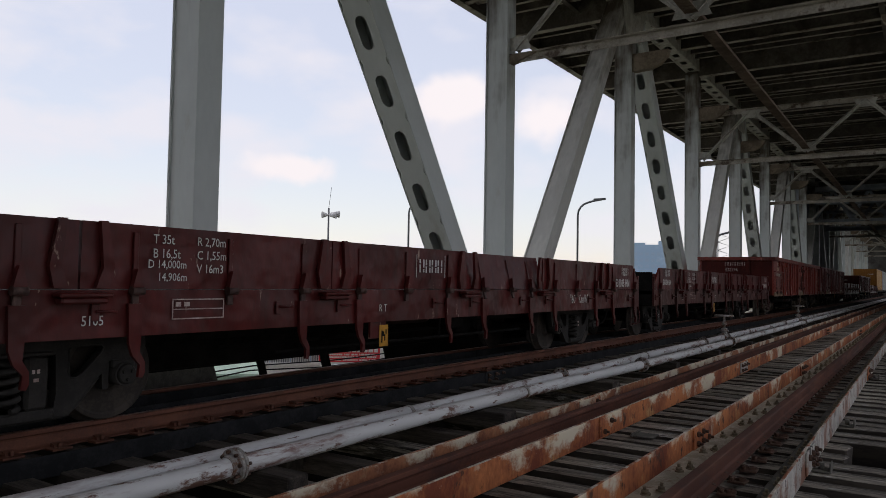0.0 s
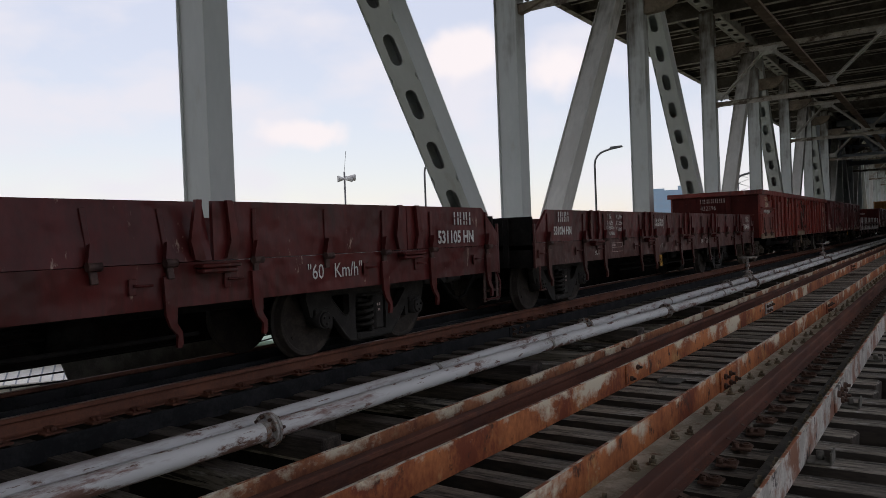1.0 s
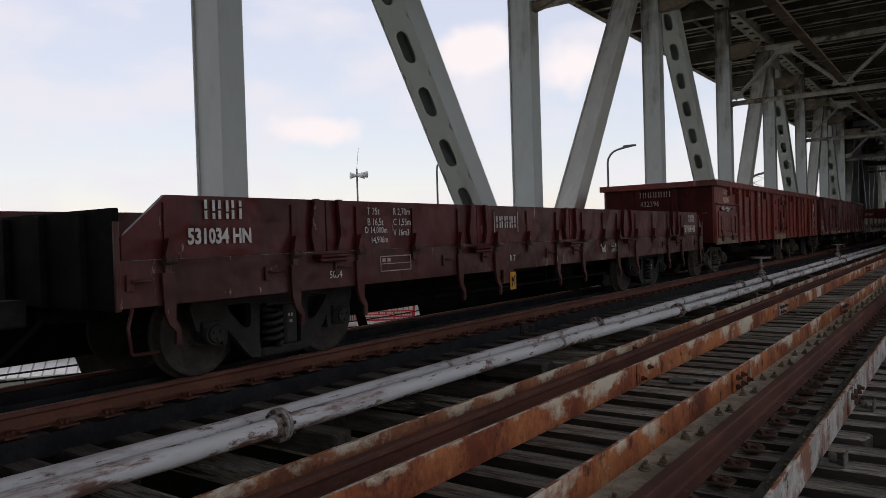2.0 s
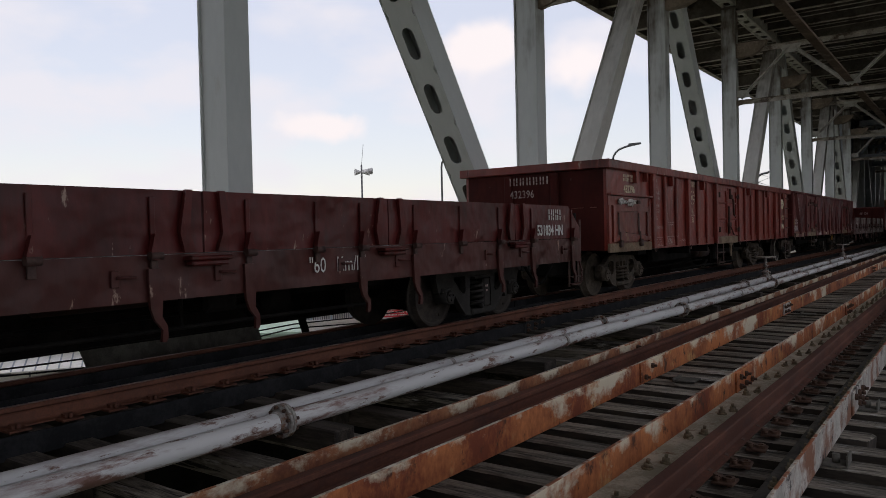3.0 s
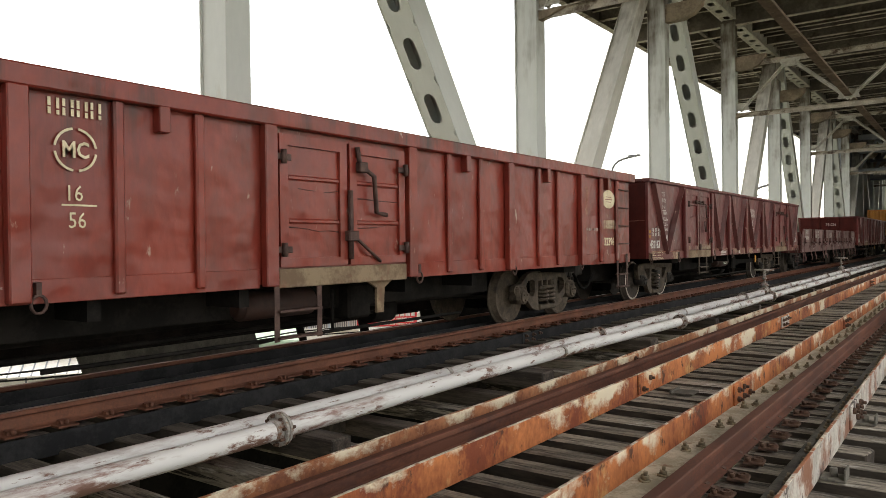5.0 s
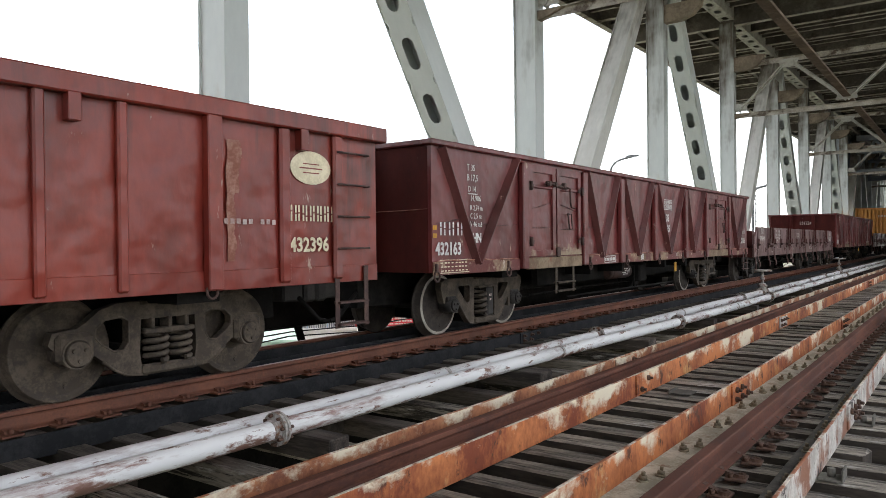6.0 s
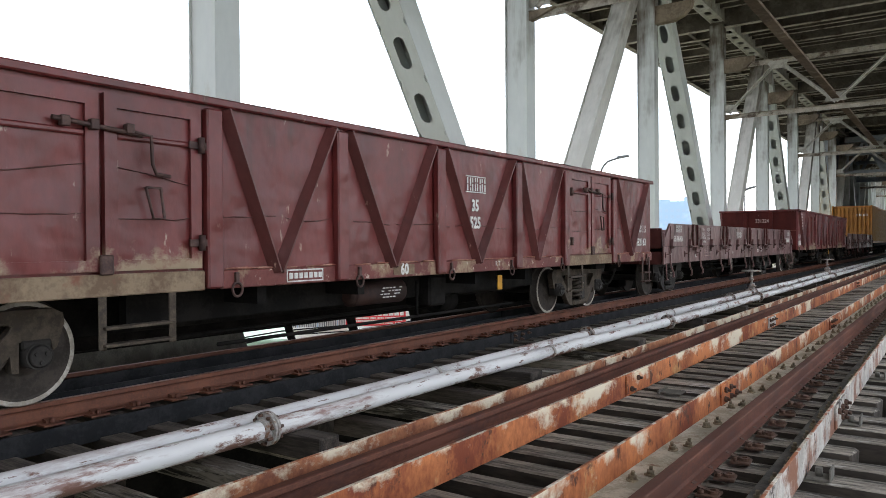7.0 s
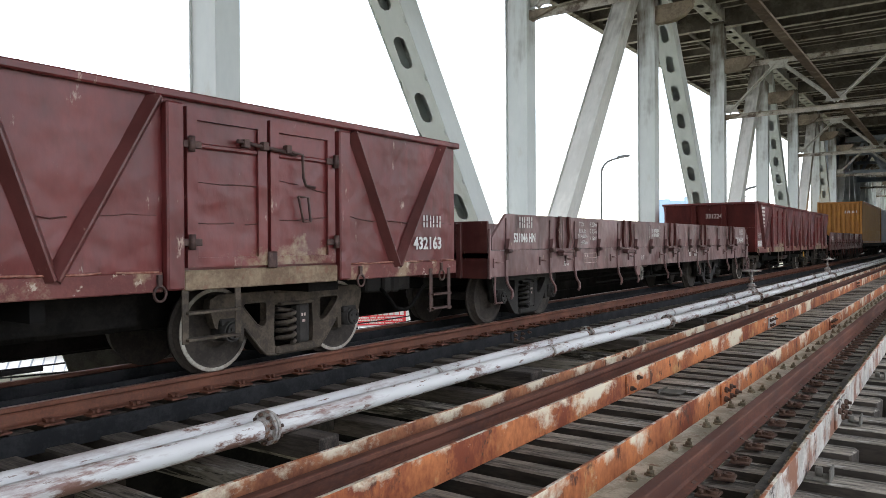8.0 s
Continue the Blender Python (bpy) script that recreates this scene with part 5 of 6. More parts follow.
        tube(bm, (-0.8, 0, 0), (0.8, 0, 0), 0.065, 12)
        moving = [part("axle", bm, M_BOGIE_DARK, bogie, m=pose(0, e * a, WHEEL_R))]
        for s in (-1, 1):
            xi, xo, r = s * 0.465, s * 0.60, WHEEL_R
            bm = bmesh.new()
            lathe(bm, [(xi, r + 0.026, 0), (xi + s * 0.026, r + 0.026, 0), (xi + s * 0.04, r, 0), (xo - s * 0.006, r - 0.007, 1), (xo, r - 0.013, 1), (xo, r - 0.044, 0),
                       (xo - s * 0.02, r - 0.062, 0), (xo - s * 0.012, 0.17, 0), (xo + s * 0.015, 0.13, 0), (xo + s * 0.035, 0.115, 0)])
            tube(bm, (xo - s * 0.03, 0.27, 0.05), (xo - s * 0.006, 0.27, 0.05), 0.022, 8)
            moving.append(part("wheel", bm, [M_BOGIE if cast else M_WHEEL, tread], bogie, m=pose(0, e * a, WHEEL_R)))
        WHEELS.extend((ob, e * a) for ob in moving)


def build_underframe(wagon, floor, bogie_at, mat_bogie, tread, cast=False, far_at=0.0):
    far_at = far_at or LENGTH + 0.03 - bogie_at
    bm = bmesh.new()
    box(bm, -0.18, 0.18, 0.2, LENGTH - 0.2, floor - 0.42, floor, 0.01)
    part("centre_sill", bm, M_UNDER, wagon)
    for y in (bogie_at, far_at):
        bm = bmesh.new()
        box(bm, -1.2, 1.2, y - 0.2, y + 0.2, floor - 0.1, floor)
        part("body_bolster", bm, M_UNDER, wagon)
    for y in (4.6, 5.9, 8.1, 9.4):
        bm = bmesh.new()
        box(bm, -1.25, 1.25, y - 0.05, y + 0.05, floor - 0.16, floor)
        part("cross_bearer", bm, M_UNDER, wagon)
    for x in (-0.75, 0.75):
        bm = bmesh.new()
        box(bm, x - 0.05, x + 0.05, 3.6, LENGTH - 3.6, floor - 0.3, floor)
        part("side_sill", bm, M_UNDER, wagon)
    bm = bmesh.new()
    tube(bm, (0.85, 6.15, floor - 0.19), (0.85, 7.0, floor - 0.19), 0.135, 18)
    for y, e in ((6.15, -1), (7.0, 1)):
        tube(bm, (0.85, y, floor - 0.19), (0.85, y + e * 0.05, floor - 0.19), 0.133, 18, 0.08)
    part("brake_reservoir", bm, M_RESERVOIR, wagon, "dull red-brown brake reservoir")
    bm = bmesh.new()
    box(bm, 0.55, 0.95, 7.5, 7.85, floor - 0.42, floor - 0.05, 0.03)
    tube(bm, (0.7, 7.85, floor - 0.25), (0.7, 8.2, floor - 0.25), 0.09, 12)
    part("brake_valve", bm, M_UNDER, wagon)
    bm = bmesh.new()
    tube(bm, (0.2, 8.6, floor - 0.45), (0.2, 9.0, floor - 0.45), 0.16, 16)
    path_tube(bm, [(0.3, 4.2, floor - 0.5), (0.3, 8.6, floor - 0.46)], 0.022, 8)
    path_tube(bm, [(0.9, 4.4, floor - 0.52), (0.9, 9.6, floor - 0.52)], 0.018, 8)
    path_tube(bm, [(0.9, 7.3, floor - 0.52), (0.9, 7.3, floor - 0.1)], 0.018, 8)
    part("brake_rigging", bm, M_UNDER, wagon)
    for y, s in ((0.0, -1), (LENGTH, 1)):
        bm = bmesh.new()
        box(bm, -0.11, 0.11, min(y, y + s * 0.32), max(y, y + s * 0.32), 0.56, 0.78, 0.02)
        box(bm, -0.16, 0.16, min(y + s * 0.28, y + s * 0.45), max(y + s * 0.28, y + s * 0.45), 0.54, 0.8, 0.03)
        part("coupler", bm, M_BOGIE_DARK, wagon)
        bm = bmesh.new()
        x = 0.35
        path_tube(bm, [(x, y, 0.62), (x, y + s * 0.14, 0.5), (x, y + s * 0.3, 0.36), (x, y + s * 0.44, 0.33)], 0.024, 8)
        part("brake_hose", bm, M_UNDER, wagon)
    for y in (bogie_at, far_at):
        build_bogie(wagon, y, mat_bogie, tread, cast)


def step_ladder(wagon, y0, y1, top, low, mat, x=HALF + 0.03):
    bm = bmesh.new()
    for y in (y0, y1):
        box(bm, x, x + 0.012, y - 0.03, y + 0.03, low, top, 0.003)
    for z in (low + 0.02, (low + top) / 2 - 0.06):
        box(bm, x - 0.04, x + 0.05, y0, y1, z, z + 0.022, 0.003)
    part("step_ladder", bm, mat, wagon)


def ring_hook(wagon, y, z, mat):
    bm = bmesh.new()
    x = HALF + 0.035
    box(bm, HALF, x + 0.02, y - 0.018, y + 0.018, z + 0.05, z + 0.14, 0.003)
    path_tube(bm, [(x + 0.012, y + 0.05 * math.cos(a), z + 0.058 * math.sin(a)) for a in np.linspace(0, 2 * math.pi, 13)], 0.011, 6)
    part("rope_ring", bm, mat, wagon)


def rim(wagon, z0, z1, out, mat, name="top_rim", ends=(0.0, LENGTH)):
    bm = bmesh.new()
    for s in (-1, 1):
        box(bm, min(s * (HALF - 0.1), s * (HALF + out)), max(s * (HALF - 0.1), s * (HALF + out)), ends[0] - out, ends[1] + out, z0, z1, 0.012)
    for y, s in ((ends[0], -1), (ends[1], 1)):
        box(bm, -HALF + 0.1, HALF - 0.1, min(y - s * 0.1, y + s * out), max(y - s * 0.1, y + s * out), z0 + 0.002, z1 - 0.002, 0.012)
    part(name, bm, mat, wagon)


def dented(bm, nx, x, y0, y1, z0, z1, rng, amp, thick=0.05, s=1):
    """A sheet panel with slight dents, its outer face at x."""
    ny, nz = max(2, int((y1 - y0) / 0.14)), max(2, int((z1 - z0) / 0.14))
    seed = rng.uniform(0, 50)
    grid = []
    for j in range(nz + 1):
        row = []
        for i in range(ny + 1):
            y, z = y0 + (y1 - y0) * i / ny, z0 + (z1 - z0) * j / nz
            d = 0 if i in (0, ny) or j in (0, nz) else amp * noise.noise((y * 1.6 + seed, z * 1.6, 3.1)) + amp * 0.5 * noise.noise((y * 5 + seed, z * 5, 1.7))
            row.append(bm.verts.new((x + s * d, y, z)))
        grid.append(row)
    for j in range(nz):
        for i in range(ny):
            f = bm.faces.new((grid[j][i], grid[j][i + 1], grid[j + 1][i + 1], grid[j + 1][i]))
            f.smooth = True
    # solid back, so that the sheet has its thickness
    b = [bm.verts.new((x - s * thick, y, z)) for y, z in ((y0, z0), (y1, z0), (y1, z1), (y0, z1))]
    bm.faces.new(b)
    for edge, (p, q) in (([r for r in grid[0]], (b[0], b[1])), ([r for r in grid[-1]], (b[3], b[2])),
                         ([r[0] for r in grid], (b[0], b[3])), ([r[-1] for r in grid], (b[1], b[2]))):
        f = bm.faces.new([p, *edge, q])
        for e in f.edges:
            e.smooth = False


def weld(bm, ends, rng, r, wander):
    """An uneven bead of weld from one point to the other."""
    a, b = Vector(ends[0]), Vector(ends[1])
    n = max(2, int((b - a).length / 0.11))
    pts = []
    for k in range(n + 1):
        p = a.lerp(b, k / n)
        p.z += wander * noise.noise((p.y * 2.3 + p.x, p.z * 3, 5.5)) * 2 + rng.uniform(-wander, wander) * 0.5
        pts.append(p)
    for p, q in zip(pts, pts[1:]):
        if rng.random() < 0.86:
            tube(bm, p, q, r * rng.uniform(0.6, 1.3), 5, cap=False)


def gondola_box(wagon, z0, z1, mat, rng, ends=(0.0, LENGTH)):
    for s in (-1, 1):
        bm = bmesh.new()
        dented(bm, 0, s * HALF, ends[0], ends[1], z0, z1, rng, 0.02, s=s)
        part("side_wall", bm, mat, wagon)
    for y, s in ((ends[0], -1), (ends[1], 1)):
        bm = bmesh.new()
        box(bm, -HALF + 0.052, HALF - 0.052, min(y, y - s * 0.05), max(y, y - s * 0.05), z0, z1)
        wall = part("end_wall", bm, M_END_SHADE, wagon, "end wall in a maroon darkened to look shaded")
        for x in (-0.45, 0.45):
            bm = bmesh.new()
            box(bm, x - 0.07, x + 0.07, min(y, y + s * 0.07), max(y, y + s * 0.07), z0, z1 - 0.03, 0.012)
            part("end_post", bm, M_END_SHADE, wall)
        bm = bmesh.new()
        weld(bm, [(-HALF + 0.06, y + s * 0.004, z0 + 0.66), (HALF - 0.06, y + s * 0.004, z0 + 0.72)], rng, 0.006, 0.006)
        part("weld_seam", bm, M_PRIMER, wall)
    bm = bmesh.new()
    box(bm, -HALF + 0.052, HALF - 0.052, ends[0] + 0.052, ends[1] - 0.052, z0 + 0.02, z0 + 0.1)
    part("floor", bm, M_UNDER, wagon)


def door_leaf(wagon, y0, y1, z0, z1, mat, rng, bars=(), seams=True):
    """A framed sheet door with pressed panels."""
    x = HALF
    t = 0.095
    bm = bmesh.new()
    dented(bm, 0, x + 0.02, y0 + 0.02, y1 - 0.02, z0 + 0.02, z1 - 0.02, rng, 0.02, 0.014)
    door = part("door", bm, mat, wagon)
    bm = bmesh.new()
    ring_prism(bm, [(y0, z0), (y1, z0), (y1, z1), (y0, z1)], [(y0 + t, z0 + t * 0.8), (y1 - t, z0 + t * 0.8), (y1 - t, z1 - t), (y0 + t, z1 - t)], 0, x + 0.008, x + 0.05)
    part("door_frame", bm, mat, door)
    for z in bars:
        bm = bmesh.new()
        box(bm, x + 0.012, x + 0.046, y0 + t, y1 - t, z - 0.022, z + 0.022, 0.012)
        part("door_bar", bm, mat, door)
    bm = bmesh.new()                                         # seams of the sheets let into the leaf
    for z in (z0 + (z1 - z0) * 0.30, z0 + (z1 - z0) * 0.56) if seams else (z0 + 0.11,):
        weld(bm, [(x + 0.024, y0 + t, z + rng.uniform(-0.05, 0.05)), (x + 0.024, y1 - t, z + rng.uniform(-0.05, 0.05))], rng, 0.0045, 0.014)
    part("sheet_seam", bm, M_BROWN, door)
    return door


def hinge(parent, y, z, mat, w=0.2):
    bm = bmesh.new()
    x = HALF + 0.052
    box(bm, x, x + 0.018, y - w / 2, y + w / 2, z - 0.028, z + 0.028, 0.004)
    tube(bm, (x + 0.03, y, z - 0.06), (x + 0.03, y, z + 0.06), 0.026, 8)
    part("hinge", bm, mat, parent)


def door_bolt(parent, y, z, mat):
    """A long draw bolt with a bent handle that hangs down."""
    bm = bmesh.new()
    x = HALF + 0.075
    path_tube(bm, [(x, y - 0.34, z + 0.03), (x, y + 0.3, z - 0.02)], 0.017, 8)
    path_tube(bm, [(x + 0.01, y + 0.2, z), (x + 0.02, y + 0.36, z - 0.02), (x + 0.02, y + 0.37, z - 0.22), (x + 0.02, y + 0.40, z - 0.29), (x + 0.01, y + 0.52, z - 0.3)], 0.014, 8)
    for u in (-0.26, -0.06, 0.2):
        box(bm, x - 0.025, x + 0.03, y + u - 0.03, y + u + 0.03, z - 0.02, z + 0.05, 0.005)
    part("door_bolt", bm, mat, parent)


def ridge(bm, a, b, w, h, s):
    """A pressed ridge of triangular section from a to b on a side wall."""
    n = Vector((s, 0, 0))
    d = (b - a).normalized()
    e = n.cross(d) * (w / 2)
    rings = []
    for p in (a, b):
        rings.append([bm.verts.new(p + q) for q in (-e, -e * 0.12 + n * h, e * 0.12 + n * h, e)])
    for k in range(3):
        bm.faces.new((rings[0][k], rings[0][k + 1], rings[1][k + 1], rings[1][k]))
    bm.faces.new((rings[0][3], rings[0][0], rings[1][0], rings[1][3]))
    for r in rings:
        bm.faces.new(r)


def build_braced_gondola(start, mat, number, detail, paint=M_WHITE):
    """A gondola whose sides carry V-shaped braces between posts, with two pairs of doors."""
    rng = random.Random(int(start * 10))
    w = thing("gondola_wagon", "maroon open gondola wagon with V-shaped side braces and sheet doors", "railway wagon", "wagons of the train")
    TRAIN.append((w, start))
    z0, z1 = 0.86, 2.26
    ends = (0.13, 14.12)
    gondola_box(w, z0, z1 + 0.03, mat, rng, ends)
    rim(w, 2.285, 2.35, 0.055, mat, ends=ends)
    x = HALF
    for y in (2.12, 3.97, 5.44, 7.07, 8.86, 10.32, 12.17):
        for s in (1, -1):
            bm = bmesh.new()
            a, b = sorted((s * x, s * (x + 0.085)))
            box(bm, a, b, y - 0.075, y + 0.075, z0 - 0.02, z1 - 0.008, 0.014)
            part("side_post", bm, mat, w)
    for ya, yb, yc in ((0.30, 1.02, 1.98), (4.12, 4.66, 5.36), (5.58, 6.24, 6.98), (7.2, 7.9, 8.78), (8.96, 9.43, 10.2), (12.34, 13.02, 13.86)):
        for top, foot in ((ya, yb - 0.012), (yc, yb + 0.012)):
            for s in (1, -1):
                bm = bmesh.new()
                ridge(bm, Vector((s * x, top, z1 + 0.015)), Vector((s * x, foot, z0 + 0.09)), 0.13, 0.085, s)
                part("side_brace", bm, M_BRACE if mat is M_MAROON_G else mat, w, "side brace in a maroon darkened to look shaded" if mat is M_MAROON_G else "")
    for s in (1, -1):
        a, b = sorted((s * (x + 0.002), s * (x + 0.03)))
        for ya, yb in ((0.13, 2.04), (4.05, 10.24), (12.25, 14.12)):
            bm = bmesh.new()
            box(bm, a, b, ya, yb, z0 - 0.03, z0 + 0.12, 0.008)
            part("sole_bar", bm, M_PEEL, w, "sole bar with peeling maroon paint")
        for ya, yb in ((2.21, 3.89), (10.41, 12.09)):
            bm = bmesh.new()
            box(bm, a, b + 0.02 * s if s > 0 else b, ya, yb, z0 - 0.03, z0 + 0.125, 0.008)
            part("door_sill", bm, M_SILL, w, "dusty tan sill")
    for ya in (2.21, 10.41):
        for k in (0, 1):
            d0 = ya + 0.03 + k * 0.83
            leaf = door_leaf(w, d0, d0 + 0.79, z0 + 0.145, z1 - 0.02, M_DOOR_MAROON if mat is M_MAROON_G else mat, rng, (1.95,))
            if detail:
                for z in (1.2, 1.95):
                    hinge(leaf, d0 + (0.02 if k == 0 else 0.77), z, M_LATCH)
                if k == 0:
                    door_bolt(leaf, d0 + 0.8, 1.99, M_LATCH)
                    bm = bmesh.new()
                    box(bm, HALF + 0.05, HALF + 0.08, d0 + 0.78, d0 + 0.88, 0.98, 1.12, 0.01)
                    part("latch", bm, M_LATCH, leaf)
                else:
                    bm = bmesh.new()
                    path_tube(bm, [(HALF + 0.05, d0 + 0.3, 1.6), (HALF + 0.07, d0 + 0.3, 1.6), (HALF + 0.07, d0 + 0.36, 1.38), (HALF + 0.07, d0 + 0.45, 1.38), (HALF + 0.07, d0 + 0.42, 1.6), (HALF + 0.07, d0 + 0.3, 1.6), (HALF + 0.05, d0 + 0.3, 1.6)], 0.012, 6)
                    part("pull_handle", bm, M_LATCH, leaf)
    for y in (0.16, 1.72, 4.2, 5.7, 7.3, 8.7, 10.2, 12.42, 13.8):
        ring_hook(w, y, 0.82, M_LATCH)
    step_ladder(w, 3.05, 3.6, 0.86, 0.46, M_BOGIE)
    step_ladder(w, 10.42, 10.92, 0.99, 0.42, M_BOGIE)
    step_ladder(w, 13.6, 13.95, 0.9, 0.42, M_LATCH)
    for ya, yb, z in ((0.2, 2.0, 1.44), (4.1, 10.2, 1.41), (12.3, 14.05, 1.43)):
        bm = bmesh.new()
        weld(bm, [(x + 0.006, ya, z), (x + 0.006, yb, z - 0.03)], rng, 0.005, 0.018)
        part("weld_seam", bm, M_BROWN, w)
        bm = bmesh.new()
        weld(bm, [(x + 0.03, ya, z0 + 0.125), (x + 0.03, yb, z0 + 0.125)], rng, 0.009, 0.006)
        part("weld_seam", bm, M_PRIMER, w, "scoured weld along the sole bar")
    build_underframe(w, z0 - 0.03, 2.10, M_BOGIE, M_TREAD, far_at=12.12)
    bm = bmesh.new()
    box(bm, x - 0.1, x - 0.08, 8.55, 8.66, 0.57, 0.76, 0.004)
    part("label_plate", bm, M_YELLOW, w, "yellow hazard plate")
    t = x + 0.015
    if detail:
        lettering("T 35\nB 17,5", 0.11, paint, w, t, 0.82, 2.05)
        lettering("D 14\n  14,906", 0.10, paint, w, t, 0.84, 1.80)
        lettering("R 2,74 m\nC 2,5 m\nV 46 m3", 0.09, paint, w, t, 0.88, 1.58)
        strokes([(0, 0, 0.2, 0.012)], paint, w, t, 0.84, 1.77)
        strokes(word_bars(3, 0.1, 0.15, 0.07, rng), paint, w, t, 0.27, 1.28, name="company_mark")
        lettering(number, 0.2, paint, w, t, 0.18, 1.06, bold=0.006)
        lettering("HN", 0.15, paint, w, t, 0.93, 1.2, bold=0.006)
        lettering(number, 0.2, M_WHITE_OLD, w, -0.28, 0.122, 1.9, END, bold=0.004)
        strokes([(u * 0.07 + rng.uniform(0, 0.02), v * 0.045, 0.04, 0.014) for u in range(8) for v in range(3)] + [(0, -0.02, 0.58, 0.008), (0, 0.125, 0.58, 0.008)], M_CREAM, w, x + 0.034, 0.24, 0.87)
        strokes([(0, 0, 0.07, 0.05), (0, 0.09, 0.07, 0.05)], M_YELLOW, w, x + 0.012, 0.14, 1.25)
        strokes(word_bars(4, 0.09, 0.16, 0.02, rng, 0.3) + [(-0.03, -0.02, 0.46, 0.012), (-0.03, 0.17, 0.46, 0.012)], paint, w, t, 7.68, 1.82, name="company_mark")
        lettering("35", 0.19, paint, w, t, 7.78, 1.58, bold=0.008)
        lettering("525", 0.19, paint, w, t, 7.74, 1.37, bold=0.008)
        lettering("60", 0.16, paint, w, x + 0.034, 6.36, 0.86, bold=0.006)
        strokes([(0, 0, 0.36, 0.11)], M_SILL, w, x + 0.0325, 6.24, 0.855, name="dust_patch")
        strokes([(0, 0, 0.45, 0.012), (0, 0.1, 0.45, 0.012), (0, 0, 0.012, 0.11), (0.44, 0, 0.012, 0.11)] + [(0.03 + 0.06 * k, 0.03, 0.045, 0.05) for k in range(7)], paint, w, x + 0.034, 4.75, 0.85)
        strokes(word_bars(3, 0.075, 0.13, 0.05, rng), paint, w, t, 13.5, 1.36, name="company_mark")
        lettering(number, 0.185, paint, w, t, 13.32, 1.12, squeeze=0.95, bold=0.006)
        lettering("R T", 0.09, paint, w, x + 0.034, 8.3, 0.89)
        strokes([(k * 0.06 + 0.02 * j, j * 0.034, 0.045, 0.014) for k in range(6) for j in range(4) if (k + 2 * j) % 5], paint, w, 0.85 + 0.137, 6.5, 0.58)
    else:
        strokes(word_bars(3, 0.1, 0.15, 0.07, rng) + [(k * 0.11, -0.25, 0.08, 0.17) for k in range(5)], paint, w, t, 0.2, 1.27)
        strokes([(0.0, k * 0.11, 0.45, 0.06) for k in range(6)], paint, w, t, 0.7, 1.6)
        lettering(number, 0.19, M_WHITE_OLD, w, -0.1, 0.122, 1.88, END, bold=0.004)
    return w


def build_ribbed_gondola(start, mat, number):
    """A red gondola with upright posts and pressed ribs, an end flap and a pair of doors."""
    rng = random.Random(77)
    w = thing("gondola_wagon", "red oxide open gondola wagon with upright ribs and end flaps", "railway wagon", "wagons of the train")
    TRAIN.append((w, start))
    z0, z1 = 0.86, 2.22
    ends = (0.0, 14.1)
    gondola_box(w, z0, z1, mat, rng, ends)
    rim(w, 2.20, 2.345, 0.09, mat, ends=ends)
    x = HALF
    for y in (2.0, 4.03, 6.05, 7.97, 10.0, 12.12):
        for s in (1, -1):
            bm = bmesh.new()
            a, b = sorted((s * x, s * (x + 0.085)))
            box(bm, a, b, y - 0.068, y + 0.068, z0 - 0.02, z1 - 0.01, 0.01)
            part("side_post", bm, mat, w)
    for ya in (2.0, 4.03, 8.0, 10.0):
        for u in ((0.8, 1.37) if ya == 10.0 else (0.68, 1.34)):
            for s in (1, -1):
                bm = bmesh.new()
                a, b = sorted((s * x, s * (x + 0.055)))
                box(bm, a, b, ya + u - 0.038, ya + u + 0.038, z0, z1 - 0.01, 0.014)
                part("pressed_rib", bm, mat, w)
        bm = bmesh.new()
        box(bm, x, x + 0.09, ya + 0.97, ya + 1.06, 2.02, 2.21, 0.006)
        part("hook_bracket", bm, mat, w)
    for y in (1.1, 1.62, 12.87, 13.52):
        bm = bmesh.new()
        if y > 5:
            box(bm, x, x + 0.055, y - 0.06, y + 0.06, z0, z1 - 0.01, 0.02)
        else:
            box(bm, x, x + 0.085, y, y + (0.12 if y < 1.5 else 0.035), 2.0 if y < 1.5 else 2.05, 2.21, 0.005)
        part("hook_bracket" if y < 5 else "pressed_rib", bm, mat, w)
    bm = bmesh.new()
    box(bm, x, x + 0.09, 13.02, 13.11, 2.02, 2.21, 0.006)
    part("hook_bracket", bm, mat, w)
    # end flap
    bm = bmesh.new()
    box(bm, x + 0.002, x + 0.075, 0.0, 1.91, 1.765, 1.80, 0.006)
    part("ledge", bm, mat, w)
    flap = door_leaf(w, 0.16, 1.78, 1.0, 1.60, M_DOOR_RED, rng, seams=False)
    bm = bmesh.new()
    for y in (0.42, 1.32):
        box(bm, x + 0.05, x + 0.066, y - 0.02, y + 0.02, 1.02, 1.16, 0.004)
        box(bm, x + 0.024, x + 0.04, y - 0.012, y + 0.012, 1.1, 1.48, 0.004)
        box(bm, x + 0.03, x + 0.1, y - 0.05, y + 0.05, 0.9, 1.02, 0.012)
    part("flap_strap", bm, M_LATCH, flap)
    bm = bmesh.new()
    box(bm, x + 0.052, x + 0.1, 1.12, 1.24, 1.64, 1.7, 0.01)
    part("latch", bm, M_LATCH, flap)
    bm = bmesh.new()
    box(bm, x + 0.002, x + 0.018, 0.02, 1.90, 1.60, 1.755, 0.003)
    part("dusty_strip", bm, M_DOOR_RED, w, "dusty tan strip above the flap")
    bm = bmesh.new()
    box(bm, x + 0.002, x + 0.05, 0.0, 1.91, 0.82, 0.97, 0.008)
    part("sill", bm, M_SILL, w, "dusty tan sill")
    for ya, yb, zt in ((0.0, 0.1, 1.6), (1.83, 1.91, 1.74)):
        bm = bmesh.new()
